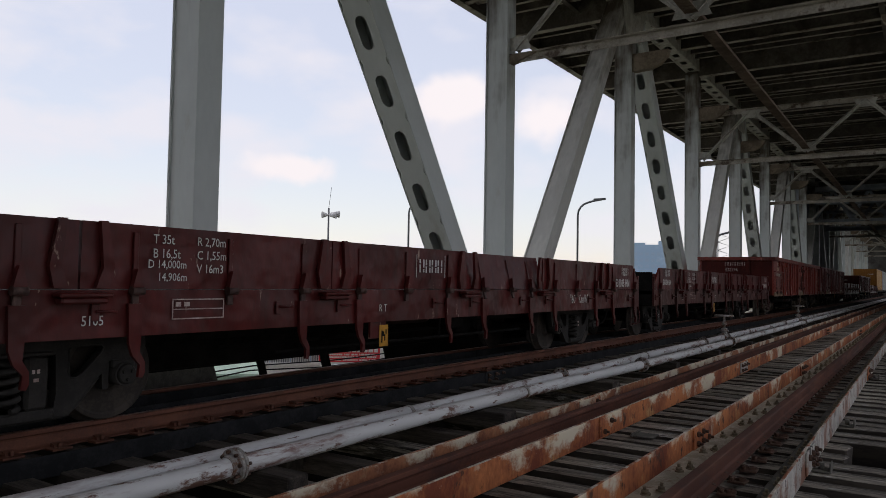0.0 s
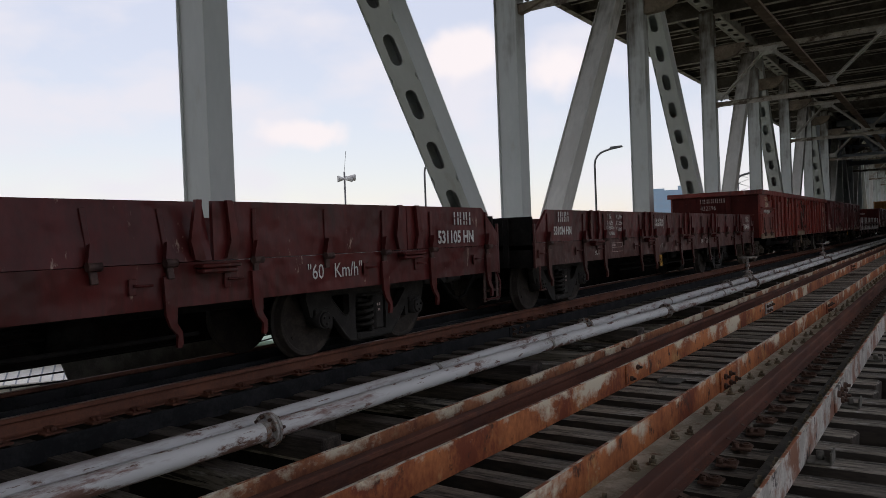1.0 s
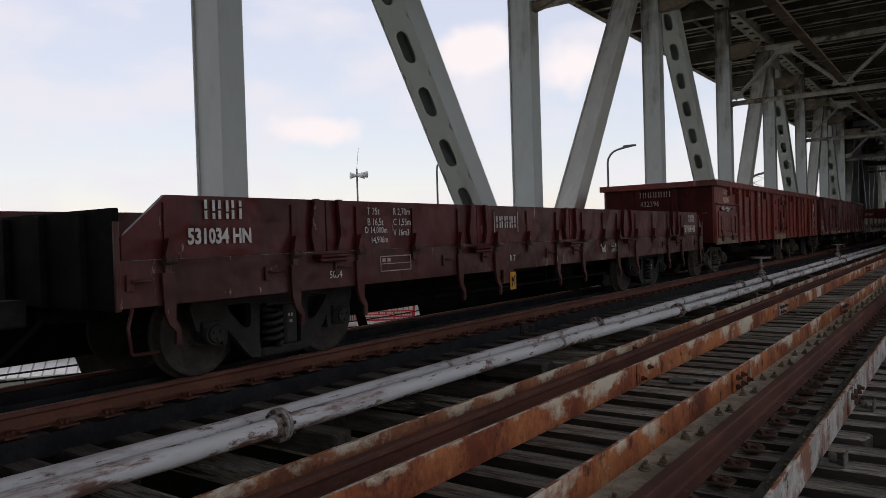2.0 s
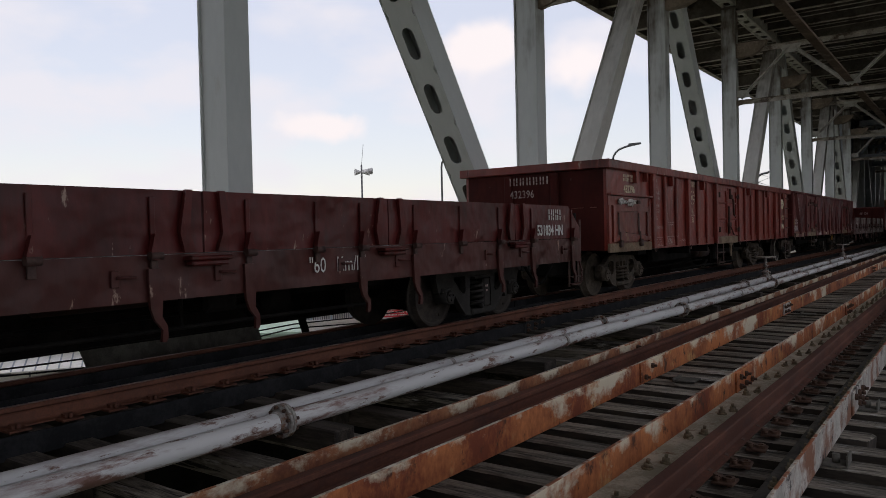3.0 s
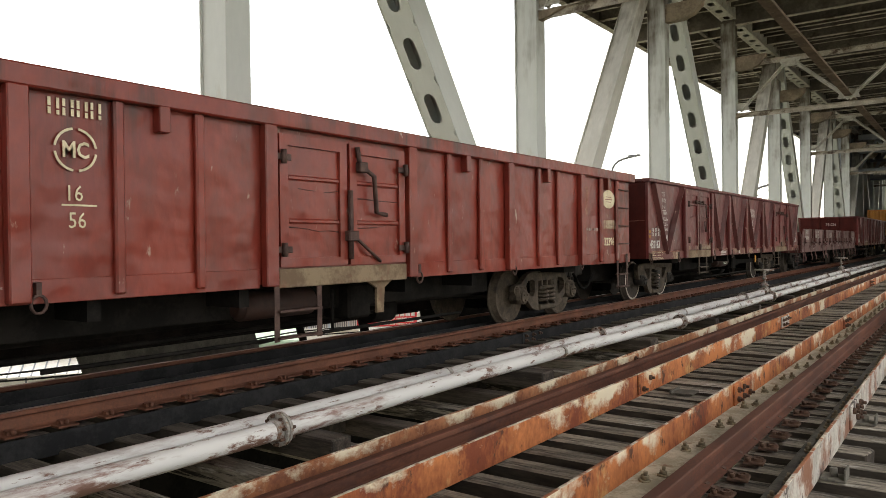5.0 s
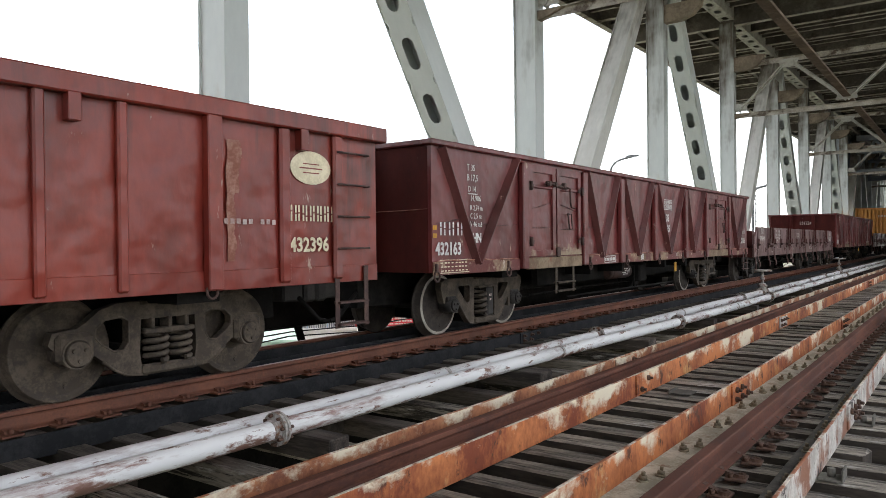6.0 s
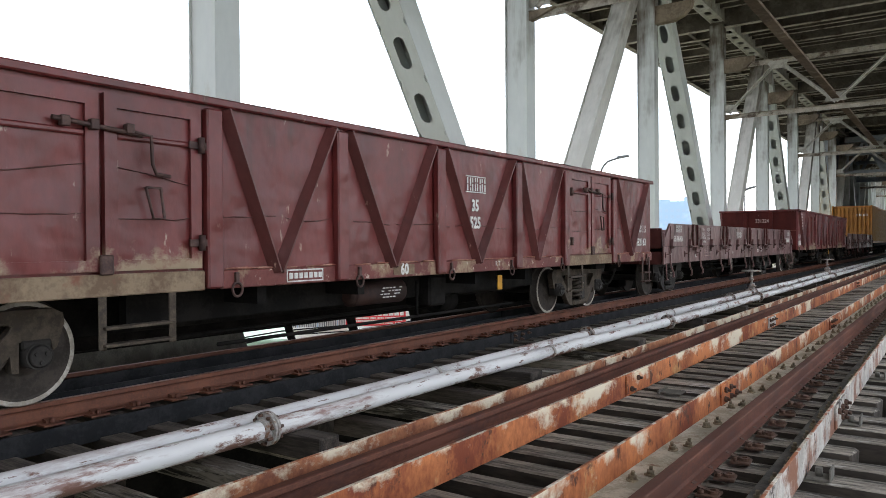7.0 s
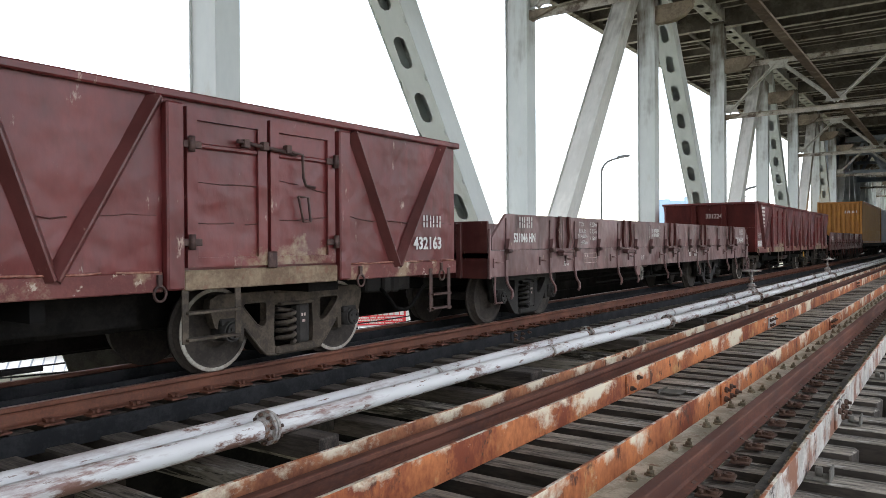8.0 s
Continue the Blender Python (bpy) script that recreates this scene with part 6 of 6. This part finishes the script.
        box(bm, x + 0.002, x + 0.04, ya, yb, 0.975, zt, 0.006)
        part("flap_frame", bm, M_DOOR_RED, w, "red frame with tan dust round the flap")
    bm = bmesh.new()
    box(bm, x + 0.002, x + 0.05, 6.14, 7.88, 0.82, 0.985, 0.008)
    part("sill", bm, M_SILL, w, "dusty tan sill")
    bm = bmesh.new()
    for ya, yb in ((2.09, 5.96), (8.06, 14.1)):
        box(bm, x + 0.002, x + 0.012, ya, yb, 0.83, 0.99, 0.004)
    part("sole_bar", bm, mat, w)
    for k in (0, 1):
        d0 = 6.16 + k * 0.87
        leaf = door_leaf(w, d0, d0 + 0.83, 1.0, 2.15, mat, rng, (1.4, 1.78))
        for z in (1.15, 1.95):
            hinge(leaf, d0 + (0.02 if k == 0 else 0.81), z, M_LATCH)
        if k:
            bm = bmesh.new()
            xx = HALF + 0.075
            path_tube(bm, [(xx, d0 + 0.08, 2.12), (xx, d0 + 0.12, 1.95), (xx + 0.02, d0 + 0.3, 1.85), (xx + 0.02, d0 + 0.33, 1.5), (xx, d0 + 0.5, 1.48)], 0.024, 8)
            path_tube(bm, [(xx, d0 - 0.02, 1.7), (xx, d0 - 0.02, 1.05)], 0.026, 8)
            path_tube(bm, [(xx, d0 - 0.02, 1.3), (xx, d0 + 0.4, 1.02)], 0.016, 8)
            box(bm, xx - 0.03, xx + 0.04, d0 - 0.08, d0 + 0.06, 1.22, 1.32, 0.01)
            box(bm, xx - 0.03, xx + 0.04, d0 + 0.08, d0 + 0.2, 1.88, 1.98, 0.01)
            part("door_bolt", bm, M_LATCH, leaf)
    for y in (2.1, 4.15, 8.1, 10.1, 12.1):
        ring_hook(w, y, 0.83, M_LATCH)
    step_ladder(w, 6.12, 6.62, 0.98, 0.36, M_LATCH)
    step_ladder(w, 13.5, 13.9, 0.98, 0.40, M_LATCH)
    bm = bmesh.new()
    for z in (1.15, 1.45, 1.75, 2.05):
        path_tube(bm, [(x, 13.5, z), (x + 0.07, 13.5, z), (x + 0.07, 13.92, z), (x, 13.92, z)], 0.011, 6)
    part("rung", bm, M_LATCH, w)
    build_underframe(w, z0 - 0.03, 1.97, M_BOGIE, M_BOGIE, cast=True, far_at=12.13)
    bm = bmesh.new()
    prism(bm, [(7.35, 0.82), (7.72, 0.82), (7.6, 0.75), (7.58, 0.5), (7.48, 0.5), (7.48, 0.75)], 0, x - 0.05, x - 0.02)
    part("brake_crank_bracket", bm, M_SILL, w)
    t = x + 0.014
    strokes(word_bars(6, 0.085, 0.12, 0.03, rng), M_CREAM, w, t, 0.68, 2.02, name="company_mark")
    lettering(number, 0.18, M_CREAM, w, t, 0.69, 1.83, squeeze=0.92, bold=0.005)
    strokes(word_bars(6, 0.1, 0.13, 0.03, rng), M_WHITE_OLD, w, -0.4, -0.075, 2.0, END, name="company_mark")
    lettering(number, 0.19, M_WHITE_OLD, w, -0.4, -0.075, 1.78, END)
    lettering("T 40\nB 16", 0.1, M_WHITE_OLD, w, t, 2.16, 2.07)
    lettering("D 14-000\n   14-906", 0.095, M_WHITE_OLD, w, t, 2.16, 1.84)
    lettering("R 2-740\nC 2-321", 0.095, M_WHITE_OLD, w, t, 2.16, 1.60)
    lettering("V 46", 0.095, M_WHITE_OLD, w, t, 2.16, 1.37)
    strokes([(0.06 * k + e * 0.026, 0, 0.01, 0.055) for k in range(8) for e in (0, 1)], M_WHITE_OLD, w, t, 2.14, 1.2)
    strokes([(0, 0, 0.45, 0.01), (0, 0.16, 0.45, 0.01)] + [(0.05 * k, 0.03 + 0.045 * j, 0.035, 0.012) for k in range(8) for j in range(3) if (k + j) % 3], M_WHITE_OLD, w, t + 0.002, 2.12, 0.87)
    lettering("4396", 0.15, M_WHITE_OLD, w, t + 0.002, 2.86, 0.9, bold=0.004)
    strokes([(0, 0, 0.4, 0.01), (0, 0.17, 0.4, 0.01), (0, 0, 0.01, 0.18), (0.39, 0, 0.01, 0.18)], M_WHITE_OLD, w, t + 0.002, 2.83, 0.87)
    strokes([(0.02 + 0.07 * (k % 5), 0.045 * (k // 5) + 0.008 * (k % 2), rng.uniform(0.03, 0.06), 0.016) for k in range(10)], M_WHITE_OLD, w, t, 2.88, 1.26)
    strokes([(0.07 * k, rng.uniform(0, 0.03), 0.05, 0.014) for k in range(6)], M_WHITE_OLD, w, t, 3.55, 0.93)
    strokes(word_bars(4, 0.075, 0.11, 0.02, rng), M_CREAM, w, t, 4.24, 2.06, name="company_mark")
    bm = bmesh.new()
    for k in range(4):
        pts = arc(0, 0, 0.14, 8 + 90 * k, 82 + 90 * k, 6)
        for p, q in zip(pts, pts[1:]):
            bar(bm, (p[0], p[1], 0), (q[0], q[1], 0), 0.016, 0.001, 0, 0, (0, 0, 1))
    part("round_mark", bm, M_CREAM, w, m=Matrix.Translation((t, 4.42, 1.84)) @ SIDE)
    lettering("MC", 0.15, M_CREAM, w, t, 4.325, 1.79, bold=0.003)
    lettering("16", 0.15, M_CREAM, w, t, 4.34, 1.5)
    lettering("56", 0.15, M_CREAM, w, t, 4.36, 1.32)
    strokes([(0, 0, 0.24, 0.012)], M_CREAM, w, t, 4.32, 1.465)
    bm = bmesh.new()
    prism(bm, [(0.25 * math.cos(a), 0.15 * math.sin(a)) for a in np.linspace(0, 2 * math.pi, 24, endpoint=False)], 2, -0.0006, 0.0006)
    part("oval_mark", bm, M_CREAM, w, m=Matrix.Translation((t, 13.2, 1.88)) @ SIDE)
    strokes([(-0.14, -0.01, 0.28, 0.012), (-0.1, 0.03, 0.2, 0.01), (-0.1, -0.05, 0.2, 0.01)], M_RED, w, t + 0.002, 13.2, 1.88)
    strokes(word_bars(6, 0.07, 0.14, 0.02, rng), M_CREAM, w, t, 12.95, 1.40, name="company_mark")
    lettering(number, 0.175, M_CREAM, w, t, 12.935, 1.13, squeeze=0.92, bold=0.005)
    strokes([(0.062 * k, rng.uniform(0, 0.006), 0.04, 0.042) for k in range(9) if k != 5], M_WHITE_OLD, w, t + 0.003, 12.24, 1.36)
    patch, v = [], 0.0
    while v < 0.98:                                          # a scoured upright streak of bare primer
        wide = 0.13 + 0.03 * noise.noise((v * 3, 1.2, 0.0)) if v > 0.55 else 0.085 + 0.05 * noise.noise((v * 6, 4.2, 0.0))
        patch.append((0.02 * noise.noise((v * 5, 7.7, 0.0)), v, wide + rng.uniform(-0.006, 0.006), 0.012))
        v += 0.012
    strokes(patch, M_PRIMER, w, t, 12.27, 1.06, name="scoured_patch")
    strokes([(0, 0, 0.12, 0.1)], M_YELLOW, w, x + 0.077, 0.55, 2.22, name="ochre_mark")
    rag = bmesh.new()
    rr = random.Random(9)
    for k in range(5):
        pts, y = [], 0.36 + 0.04 * k
        while y < 1.12 + 0.03 * k:
            pts.append((x + 0.045 + rr.uniform(-0.012, 0.02), y, 1.668 + rr.uniform(-0.022, 0.022)))
            y += rr.uniform(0.03, 0.08)
        for p, q in zip(pts, pts[1:]):
            tube(rag, p, q, rr.uniform(0.007, 0.02), 5)
    for y, r in ((0.47, 0.05), (0.58, 0.035), (0.86, 0.06), (0.92, 0.045)):
        ball = bmesh.ops.create_icosphere(rag, subdivisions=2, radius=r, matrix=pose(x + 0.055, y, 1.665))
        for v in ball["verts"]:
            d = Vector((v.co.x - x - 0.055, v.co.y - y, v.co.z - 1.665))
            k = 1 + 1.1 * noise.noise(d * 38 + Vector((y * 9, 0, 0)))
            v.co = Vector((x + 0.055 + d.x * 0.5 * k, y + d.y * 1.5 * k, 1.665 + d.z * k))
    for k in range(7):
        y = rr.uniform(0.8, 0.98)
        path_tube(rag, [(x + 0.06, y, 1.66), (x + 0.07, y + rr.uniform(-0.03, 0.03), 1.63), (x + 0.065, y + rr.uniform(-0.05, 0.05), 1.585)], 0.008, 5)
    part("snagged_rag", rag, M_RAG, w, "torn grey rag caught above the flap")
    return w


FLAT_PAIRS = (2.1, 4.67, 7.2, 9.42, 11.97)


def build_flat(start, mat, lower, number, detail, leaning=-1, end_mat=None, mark=6.14, speed=10.45):
    """A low-sided wagon: hinged side boards between pairs of stanchions over a sole bar with hanging brackets."""
    rng = random.Random(int(start * 7) + 3)
    w = thing("low_sided_wagon", "maroon low-sided flat wagon with hinged drop boards", "railway wagon", "wagons of the train")
    if mat is M_MAUVE:
        w["label"] = "faded mauve-grey low-sided flat wagon with hinged drop boards"
    TRAIN.append((w, start))
    x, seam, top = HALF, 1.085, 1.56
    for s in (1, -1):
        bm = bmesh.new()
        dented(bm, 0, s * (x - 0.004), 0.05, LENGTH - 0.1, 0.74, seam - 0.006, rng, 0.01, s=s)
        part("sole_bar", bm, lower, w)
        edges = [0.06, *FLAT_PAIRS, LENGTH - 0.11]
        for k, (ya, yb) in enumerate(zip(edges, edges[1:])):
            ya, yb = ya + 0.009, yb - 0.009
            bm = bmesh.new()
            lean = 13 if k == leaning and s > 0 else rng.uniform(-0.6, 0.8)
            if k in (0, len(edges) - 2) and s > 0:
                cut = 0.36
                outl = [(ya, 0), (yb, 0), (yb, top - seam), (ya + cut, top - seam), (ya, 0.16)] if k == 0 else [(ya, 0), (yb, 0), (yb, 0.16), (yb - cut, top - seam), (ya, top - seam)]
                prism(bm, outl, 0, -0.04, 0.0)
            else:
                dented(bm, 0, 0.0, ya, yb, 0.0, top - seam + (0.012 if k == leaning else 0), rng, 0.02, 0.04)
                if s < 0:
                    for v in bm.verts:
                        v.co.x = -v.co.x
            board = part("drop_board", bm, mat, w, m=pose(s * x, 0, seam) @ pose(0, 0, 0, 0, -s * lean, 0))
            ys = [y for y in (0.42, 1.68, 2.52, 3.4, 4.26, 5.08, 5.9, 6.76, 7.62, 8.4, 9.0, 9.84, 10.7, 11.55, 12.4, 13.6) if ya < y < yb]
            for y in ys:
                bm = bmesh.new()
                box(bm, min(s * 0.002, s * 0.02), max(s * 0.002, s * 0.02), y - 0.02, y + 0.02, 0.0, 0.42, 0.004)
                prism(bm, [(y - 0.03, -0.04), (y + 0.03, -0.04), (y + 0.045, 0.02), (y + 0.012, 0.15), (y - 0.012, 0.15), (y - 0.045, 0.02)], 0, s * 0.02, s * 0.065)
                part("strap_hinge", bm, mat, board)
                bm = bmesh.new()
                tube(bm, (s * 0.045, y - 0.05, -0.012), (s * 0.045, y + 0.05, -0.012), 0.034, 10)
                box(bm, min(s * 0.004, s * 0.03), max(s * 0.004, s * 0.03), y - 0.028, y + 0.028, -0.13, -0.03, 0.005)
                part("hinge_knuckle", bm, M_LATCH, board)
    for y in FLAT_PAIRS:
        bm = bmesh.new()
        for e in (-1, 1):
            # bent stanchion springs
            prism(bm, [(y + e * 0.12, top + 0.005), (y + e * 0.175, top + 0.005), (y + e * 0.235, 1.24), (y + e * 0.20, seam + 0.01), (y + e * 0.10, seam + 0.01), (y + e * 0.15, 1.24)], 0, x + 0.012, x + 0.05)
        part("stanchion", bm, M_BROWN if mat is M_MAUVE else mat, w)
        bm = bmesh.new()
        box(bm, x + 0.002, x + 0.12, y - 0.19, y + 0.19, 1.03, 1.062, 0.008)
        box(bm, x + 0.002, x + 0.10, y - 0.17, y + 0.17, 0.985, 1.03, 0.012)
        part("stanchion_pocket", bm, mat, w)
    for y in (0.42, 1.68, 2.52, 4.26, 5.08, 6.76, 7.62, 9.0, 9.84, 11.55, 12.4, 13.6):
        bm = bmesh.new()
        if mat is M_MAUVE:
            box(bm, x + 0.004, x + 0.02, y - 0.03, y + 0.03, 0.70, 1.06, 0.004)
            path_tube(bm, [(x + 0.02, y - 0.015, 0.74), (x + 0.022, y - 0.01, 0.66), (x + 0.03, y + 0.035, 0.6), (x + 0.04, y + 0.085, 0.55), (x + 0.04, y + 0.095, 0.48), (x + 0.03, y + 0.07, 0.44)], 0.019, 8)
        else:
            prism(bm, [(y - 0.055, 0.98), (y + 0.055, 0.98), (y + 0.052, 0.70), (y + 0.045, 0.625), (y + 0.088, 0.555), (y + 0.092, 0.47), (y + 0.075, 0.435), (y + 0.04, 0.44), (y + 0.05, 0.53), (y - 0.012, 0.60), (y - 0.045, 0.69)], 0, x + 0.004, x + 0.034)
        part("hanging_bracket", bm, lower, w)
        bm = bmesh.new()
        box(bm, x + 0.002, x + 0.02, y - 0.33, y - 0.27, 0.86, 0.98, 0.004)
        path_tube(bm, [(x + 0.03, y - 0.3, 0.93), (x + 0.05, y - 0.16, 0.925)], 0.012, 6)
        part("board_catch", bm, lower, w)
    for y, s in ((0.05, -1), (LENGTH - 0.1, 1)):
        bm = bmesh.new()
        box(bm, -HALF + 0.06, HALF - 0.06, min(y, y - s * 0.045), max(y, y - s * 0.045), 0.72, 1.46, 0.006)
        for u in (-0.9, -0.3, 0.3, 0.9):
            box(bm, u - 0.04, u + 0.04, min(y, y + s * 0.05), max(y, y + s * 0.05), 0.72, 1.44, 0.008)
        part("end_board", bm, end_mat or M_UNDER, w)
        bm = bmesh.new()
        box(bm, HALF - 0.03, HALF - 0.002, min(y - s * 0.01, y + s * 0.03), max(y - s * 0.01, y + s * 0.03), 0.72, 1.36, 0.004)
        path_tube(bm, [(HALF + 0.01, y - s * 0.08, 0.74), (HALF + 0.03, y - s * 0.03, 0.6), (HALF + 0.03, y - s * 0.05, 0.42), (HALF - 0.02, y - s * 0.1, 0.4), (HALF - 0.02, y - s * 0.3, 0.4)], 0.014, 6)
        part("corner_iron", bm, lower, w)
    bm = bmesh.new()
    box(bm, -HALF + 0.05, HALF - 0.05, 0.05, LENGTH - 0.05, 0.98, 1.05)
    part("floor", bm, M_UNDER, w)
    build_underframe(w, 0.98, 2.03, M_BOGIE_DARK, M_WHEEL)
    step_ladder(w, 13.62, 13.92, 0.74, 0.36, M_LATCH, HALF - 0.06)
    bm = bmesh.new()
    box(bm, x - 0.08, x - 0.05, 5.35, 5.62, 0.56, 0.74, 0.004)
    part("plate_holder", bm, lower, w)
    bm = bmesh.new()
    box(bm, x - 0.048, x - 0.04, 5.5, 5.65, 0.47, 0.70, 0.003)
    plate = part("label_plate", bm, M_LEG_DARK if mat is M_MAUVE else M_YELLOW, w, "small grey plate" if mat is M_MAUVE else "yellow hazard plate")
    strokes([(0.03, 0.03, 0.02, 0.13), (0.05, 0.10, 0.03, 0.05), (0.08, 0.05, 0.02, 0.07), (0.10, 0.12, 0.02, 0.05)], M_UNDER, plate, x - 0.039, 5.5, 0.48, name="dark_symbol")
    t, u = x + 0.016, x + 0.008
    if detail:
        lettering("T 35t\nB 16,5t", 0.1, M_WHITE, w, t, 2.66, 1.43)
        lettering("D 14,000m\n    14,906m", 0.09, M_WHITE, w, t, 2.62, 1.245)
        lettering("R 2,70m\nC 1,55m\nV 16m3", 0.1, M_WHITE, w, t, 3.06, 1.43)
        strokes(word_bars(4, 0.10, 0.15, 0.025, rng) + [(-0.06, -0.06, 0.01, 0.27), (0.53, -0.06, 0.01, 0.27)], M_WHITE, w, t, mark, 1.28, name="company_mark")
        strokes(word_bars(3, 0.10, 0.15, 0.03, rng), M_WHITE, w, t, 12.87, 1.35, name="company_mark")
        strokes(word_bars(3, 0.10, 0.15, 0.03, rng), M_WHITE, w, t, 0.76, 1.38, name="company_mark")
        lettering(number, 0.2, M_WHITE, w, t, 12.53, 1.14, squeeze=0.8, bold=0.006)
        lettering(number, 0.165, M_WHITE, w, t, 0.6, 1.19, squeeze=0.78, bold=0.006)
        lettering('"60   Km/h"', 0.20, M_WHITE, w, u, speed, 0.86, squeeze=0.8)
        lettering("R T", 0.11, M_WHITE, w, u, 5.42, 0.85)
        lettering(number[0] + number[3:6], 0.1, M_WHITE, w, u, 2.12, 0.83)
        strokes([(0, 0, 0.5, 0.01), (0, 0.15, 0.5, 0.01), (0, 0.075, 0.5, 0.008), (0, 0, 0.01, 0.16), (0.49, 0, 0.01, 0.16)] + [(0.03 + 0.08 * k, 0.1, 0.05, 0.035) for k in range(2)], M_WHITE_OLD, w, u, 2.85, 0.85)
    else:
        strokes([(0.0, k * 0.11, 0.4, 0.07) for k in range(2)], M_WHITE, w, t, 0.75, 1.2)
        strokes([(0.0, k * 0.11, 0.5, 0.05) for k in range(3)], M_WHITE_OLD, w, t, 2.7, 1.2)
    return w


def build_container_wagon(start, mat_end, mat_side, label):
    """A bare flat wagon; the container on it is parented to it as its load rides with it."""
    w = thing("container_wagon", "dark flat wagon carrying a " + label, "railway wagon", "wagons of the train")
    TRAIN.append((w, start))
    bm = bmesh.new()
    box(bm, -HALF, HALF, 0, LENGTH, 0.78, 1.0, 0.02)
    part("deck", bm, M_UNDER, w)
    build_underframe(w, 0.78, 2.0, M_BOGIE_DARK, M_WHEEL)
    c = thing("shipping_container", "corrugated " + label + " on a flat wagon", "container", "containers on the train")
    TRAIN.append((c, start))
    for s in (-1, 1):
        bm = bmesh.new()
        for k in range(48):
            y = 0.35 + k * 0.275
            box(bm, min(s * 1.20, s * (1.20 - 0.02)), max(s * 1.2, s * 1.18), y, y + 0.275, 1.12, 3.56)
            box(bm, min(s * 1.20, s * 1.225), max(s * 1.20, s * 1.225), y + 0.04, y + 0.16, 1.12, 3.56, 0.01)
        part("side_panel", bm, mat_side, c)
    for y, s in ((0.25, -1), (LENGTH - 0.25, 1)):
        bm = bmesh.new()
        box(bm, -1.17, 1.17, min(y, y - s * 0.04), max(y, y - s * 0.04), 1.1, 3.6)
        for k in range(9):
            u = -1.1 + k * 0.26
            box(bm, u, u + 0.13, min(y - s * 0.02, y + s * 0.07), max(y - s * 0.02, y + s * 0.07), 1.15, 3.5, 0.03)
        part("end_panel", bm, mat_end, c)
    bm = bmesh.new()
    for s in (-1, 1):
        for y in (0.2, LENGTH - 0.2):
            box(bm, s * 1.22 - 0.05, s * 1.22 + 0.05, y - 0.08, y + 0.08, 1.0, 3.66, 0.01)
        for z in (1.0, 3.56):
            box(bm, s * 1.22 - 0.04, s * 1.22 + 0.04, 0.28, LENGTH - 0.28, z, z + 0.1)
    box(bm, -1.17, 1.17, 0.3, LENGTH - 0.3, 3.6, 3.64)
    part("frame", bm, mat_end, c)
    rng = random.Random(3)
    strokes(word_bars(3, 0.2, 0.16, 0.04, rng), M_WHITE, c, 0.3, 0.175, 2.9, END, name="company_mark")


def build_train():
    p = [FIRST + k * COUPLED for k in range(9)]
    build_flat(p[0], M_MAROON, M_MAROON, "531105 HN", True, leaning=3)
    build_flat(p[1], M_MAROON, M_BROWN, "531034 HN", True, mark=5.1, speed=8.3)
    build_ribbed_gondola(p[2], M_RED, "432396")
    build_braced_gondola(p[3], M_MAROON_G, "432163", True)
    build_flat(p[4], M_MAUVE, M_MAUVE, "531046 HN", True, end_mat=M_BROWN, mark=5.9, speed=8.3)
    build_braced_gondola(p[5], M_MAROON_G, "331224", False)
    build_flat(p[6], M_MAUVE, M_BROWN, "", False)
    build_container_wagon(p[7], M_ORANGE_BOX, M_LIT_BOX, "ochre yellow container")
    build_container_wagon(p[8], M_GREY_BOX, M_GREY_BOX, "grey container")


def travelled(t):
    """Metres that the train has rolled after t seconds."""
    return 6.38 * t + 0.022 * t * t


def motions():
    for ob, start in TRAIN:
        walk(ob, [(t / 2, pose(T_METRE, start - travelled(t / 2), 0)) for t in range(17)])
    for ws, y in WHEELS:
        rows = []
        for k in range(121):
            t = k / 15
            rows.append((t, Matrix.Translation((0, y, WHEEL_R)) @ Matrix.Rotation(travelled(t) / WHEEL_R, 4, "X")))
        walk(ws, rows)


# ---- build ----
build_ground()
build_houses()
build_sign()
build_slat_fence()
build_far_block()
street_lamp(22.9, 46, 15.3, 1.7, 10)
street_lamp(36.0, 46, 15.3, 1.7, 20)
street_lamp(12.9, 75, 15.3, 1.9, 5)
build_horn_mast()
build_lattice_pylon()
build_deck()
build_truss("truss_left", LEFT, 1)
build_truss("truss_right", RIGHT, -1)
build_sway_frames()
build_floor_frame()
build_cables()
build_blocker_walls()
build_pier_tower()
build_side_girder()
build_sleeper_end_blocker()
build_pipes()
build_train()
build_wide_track()
build_metre_track()
motions()
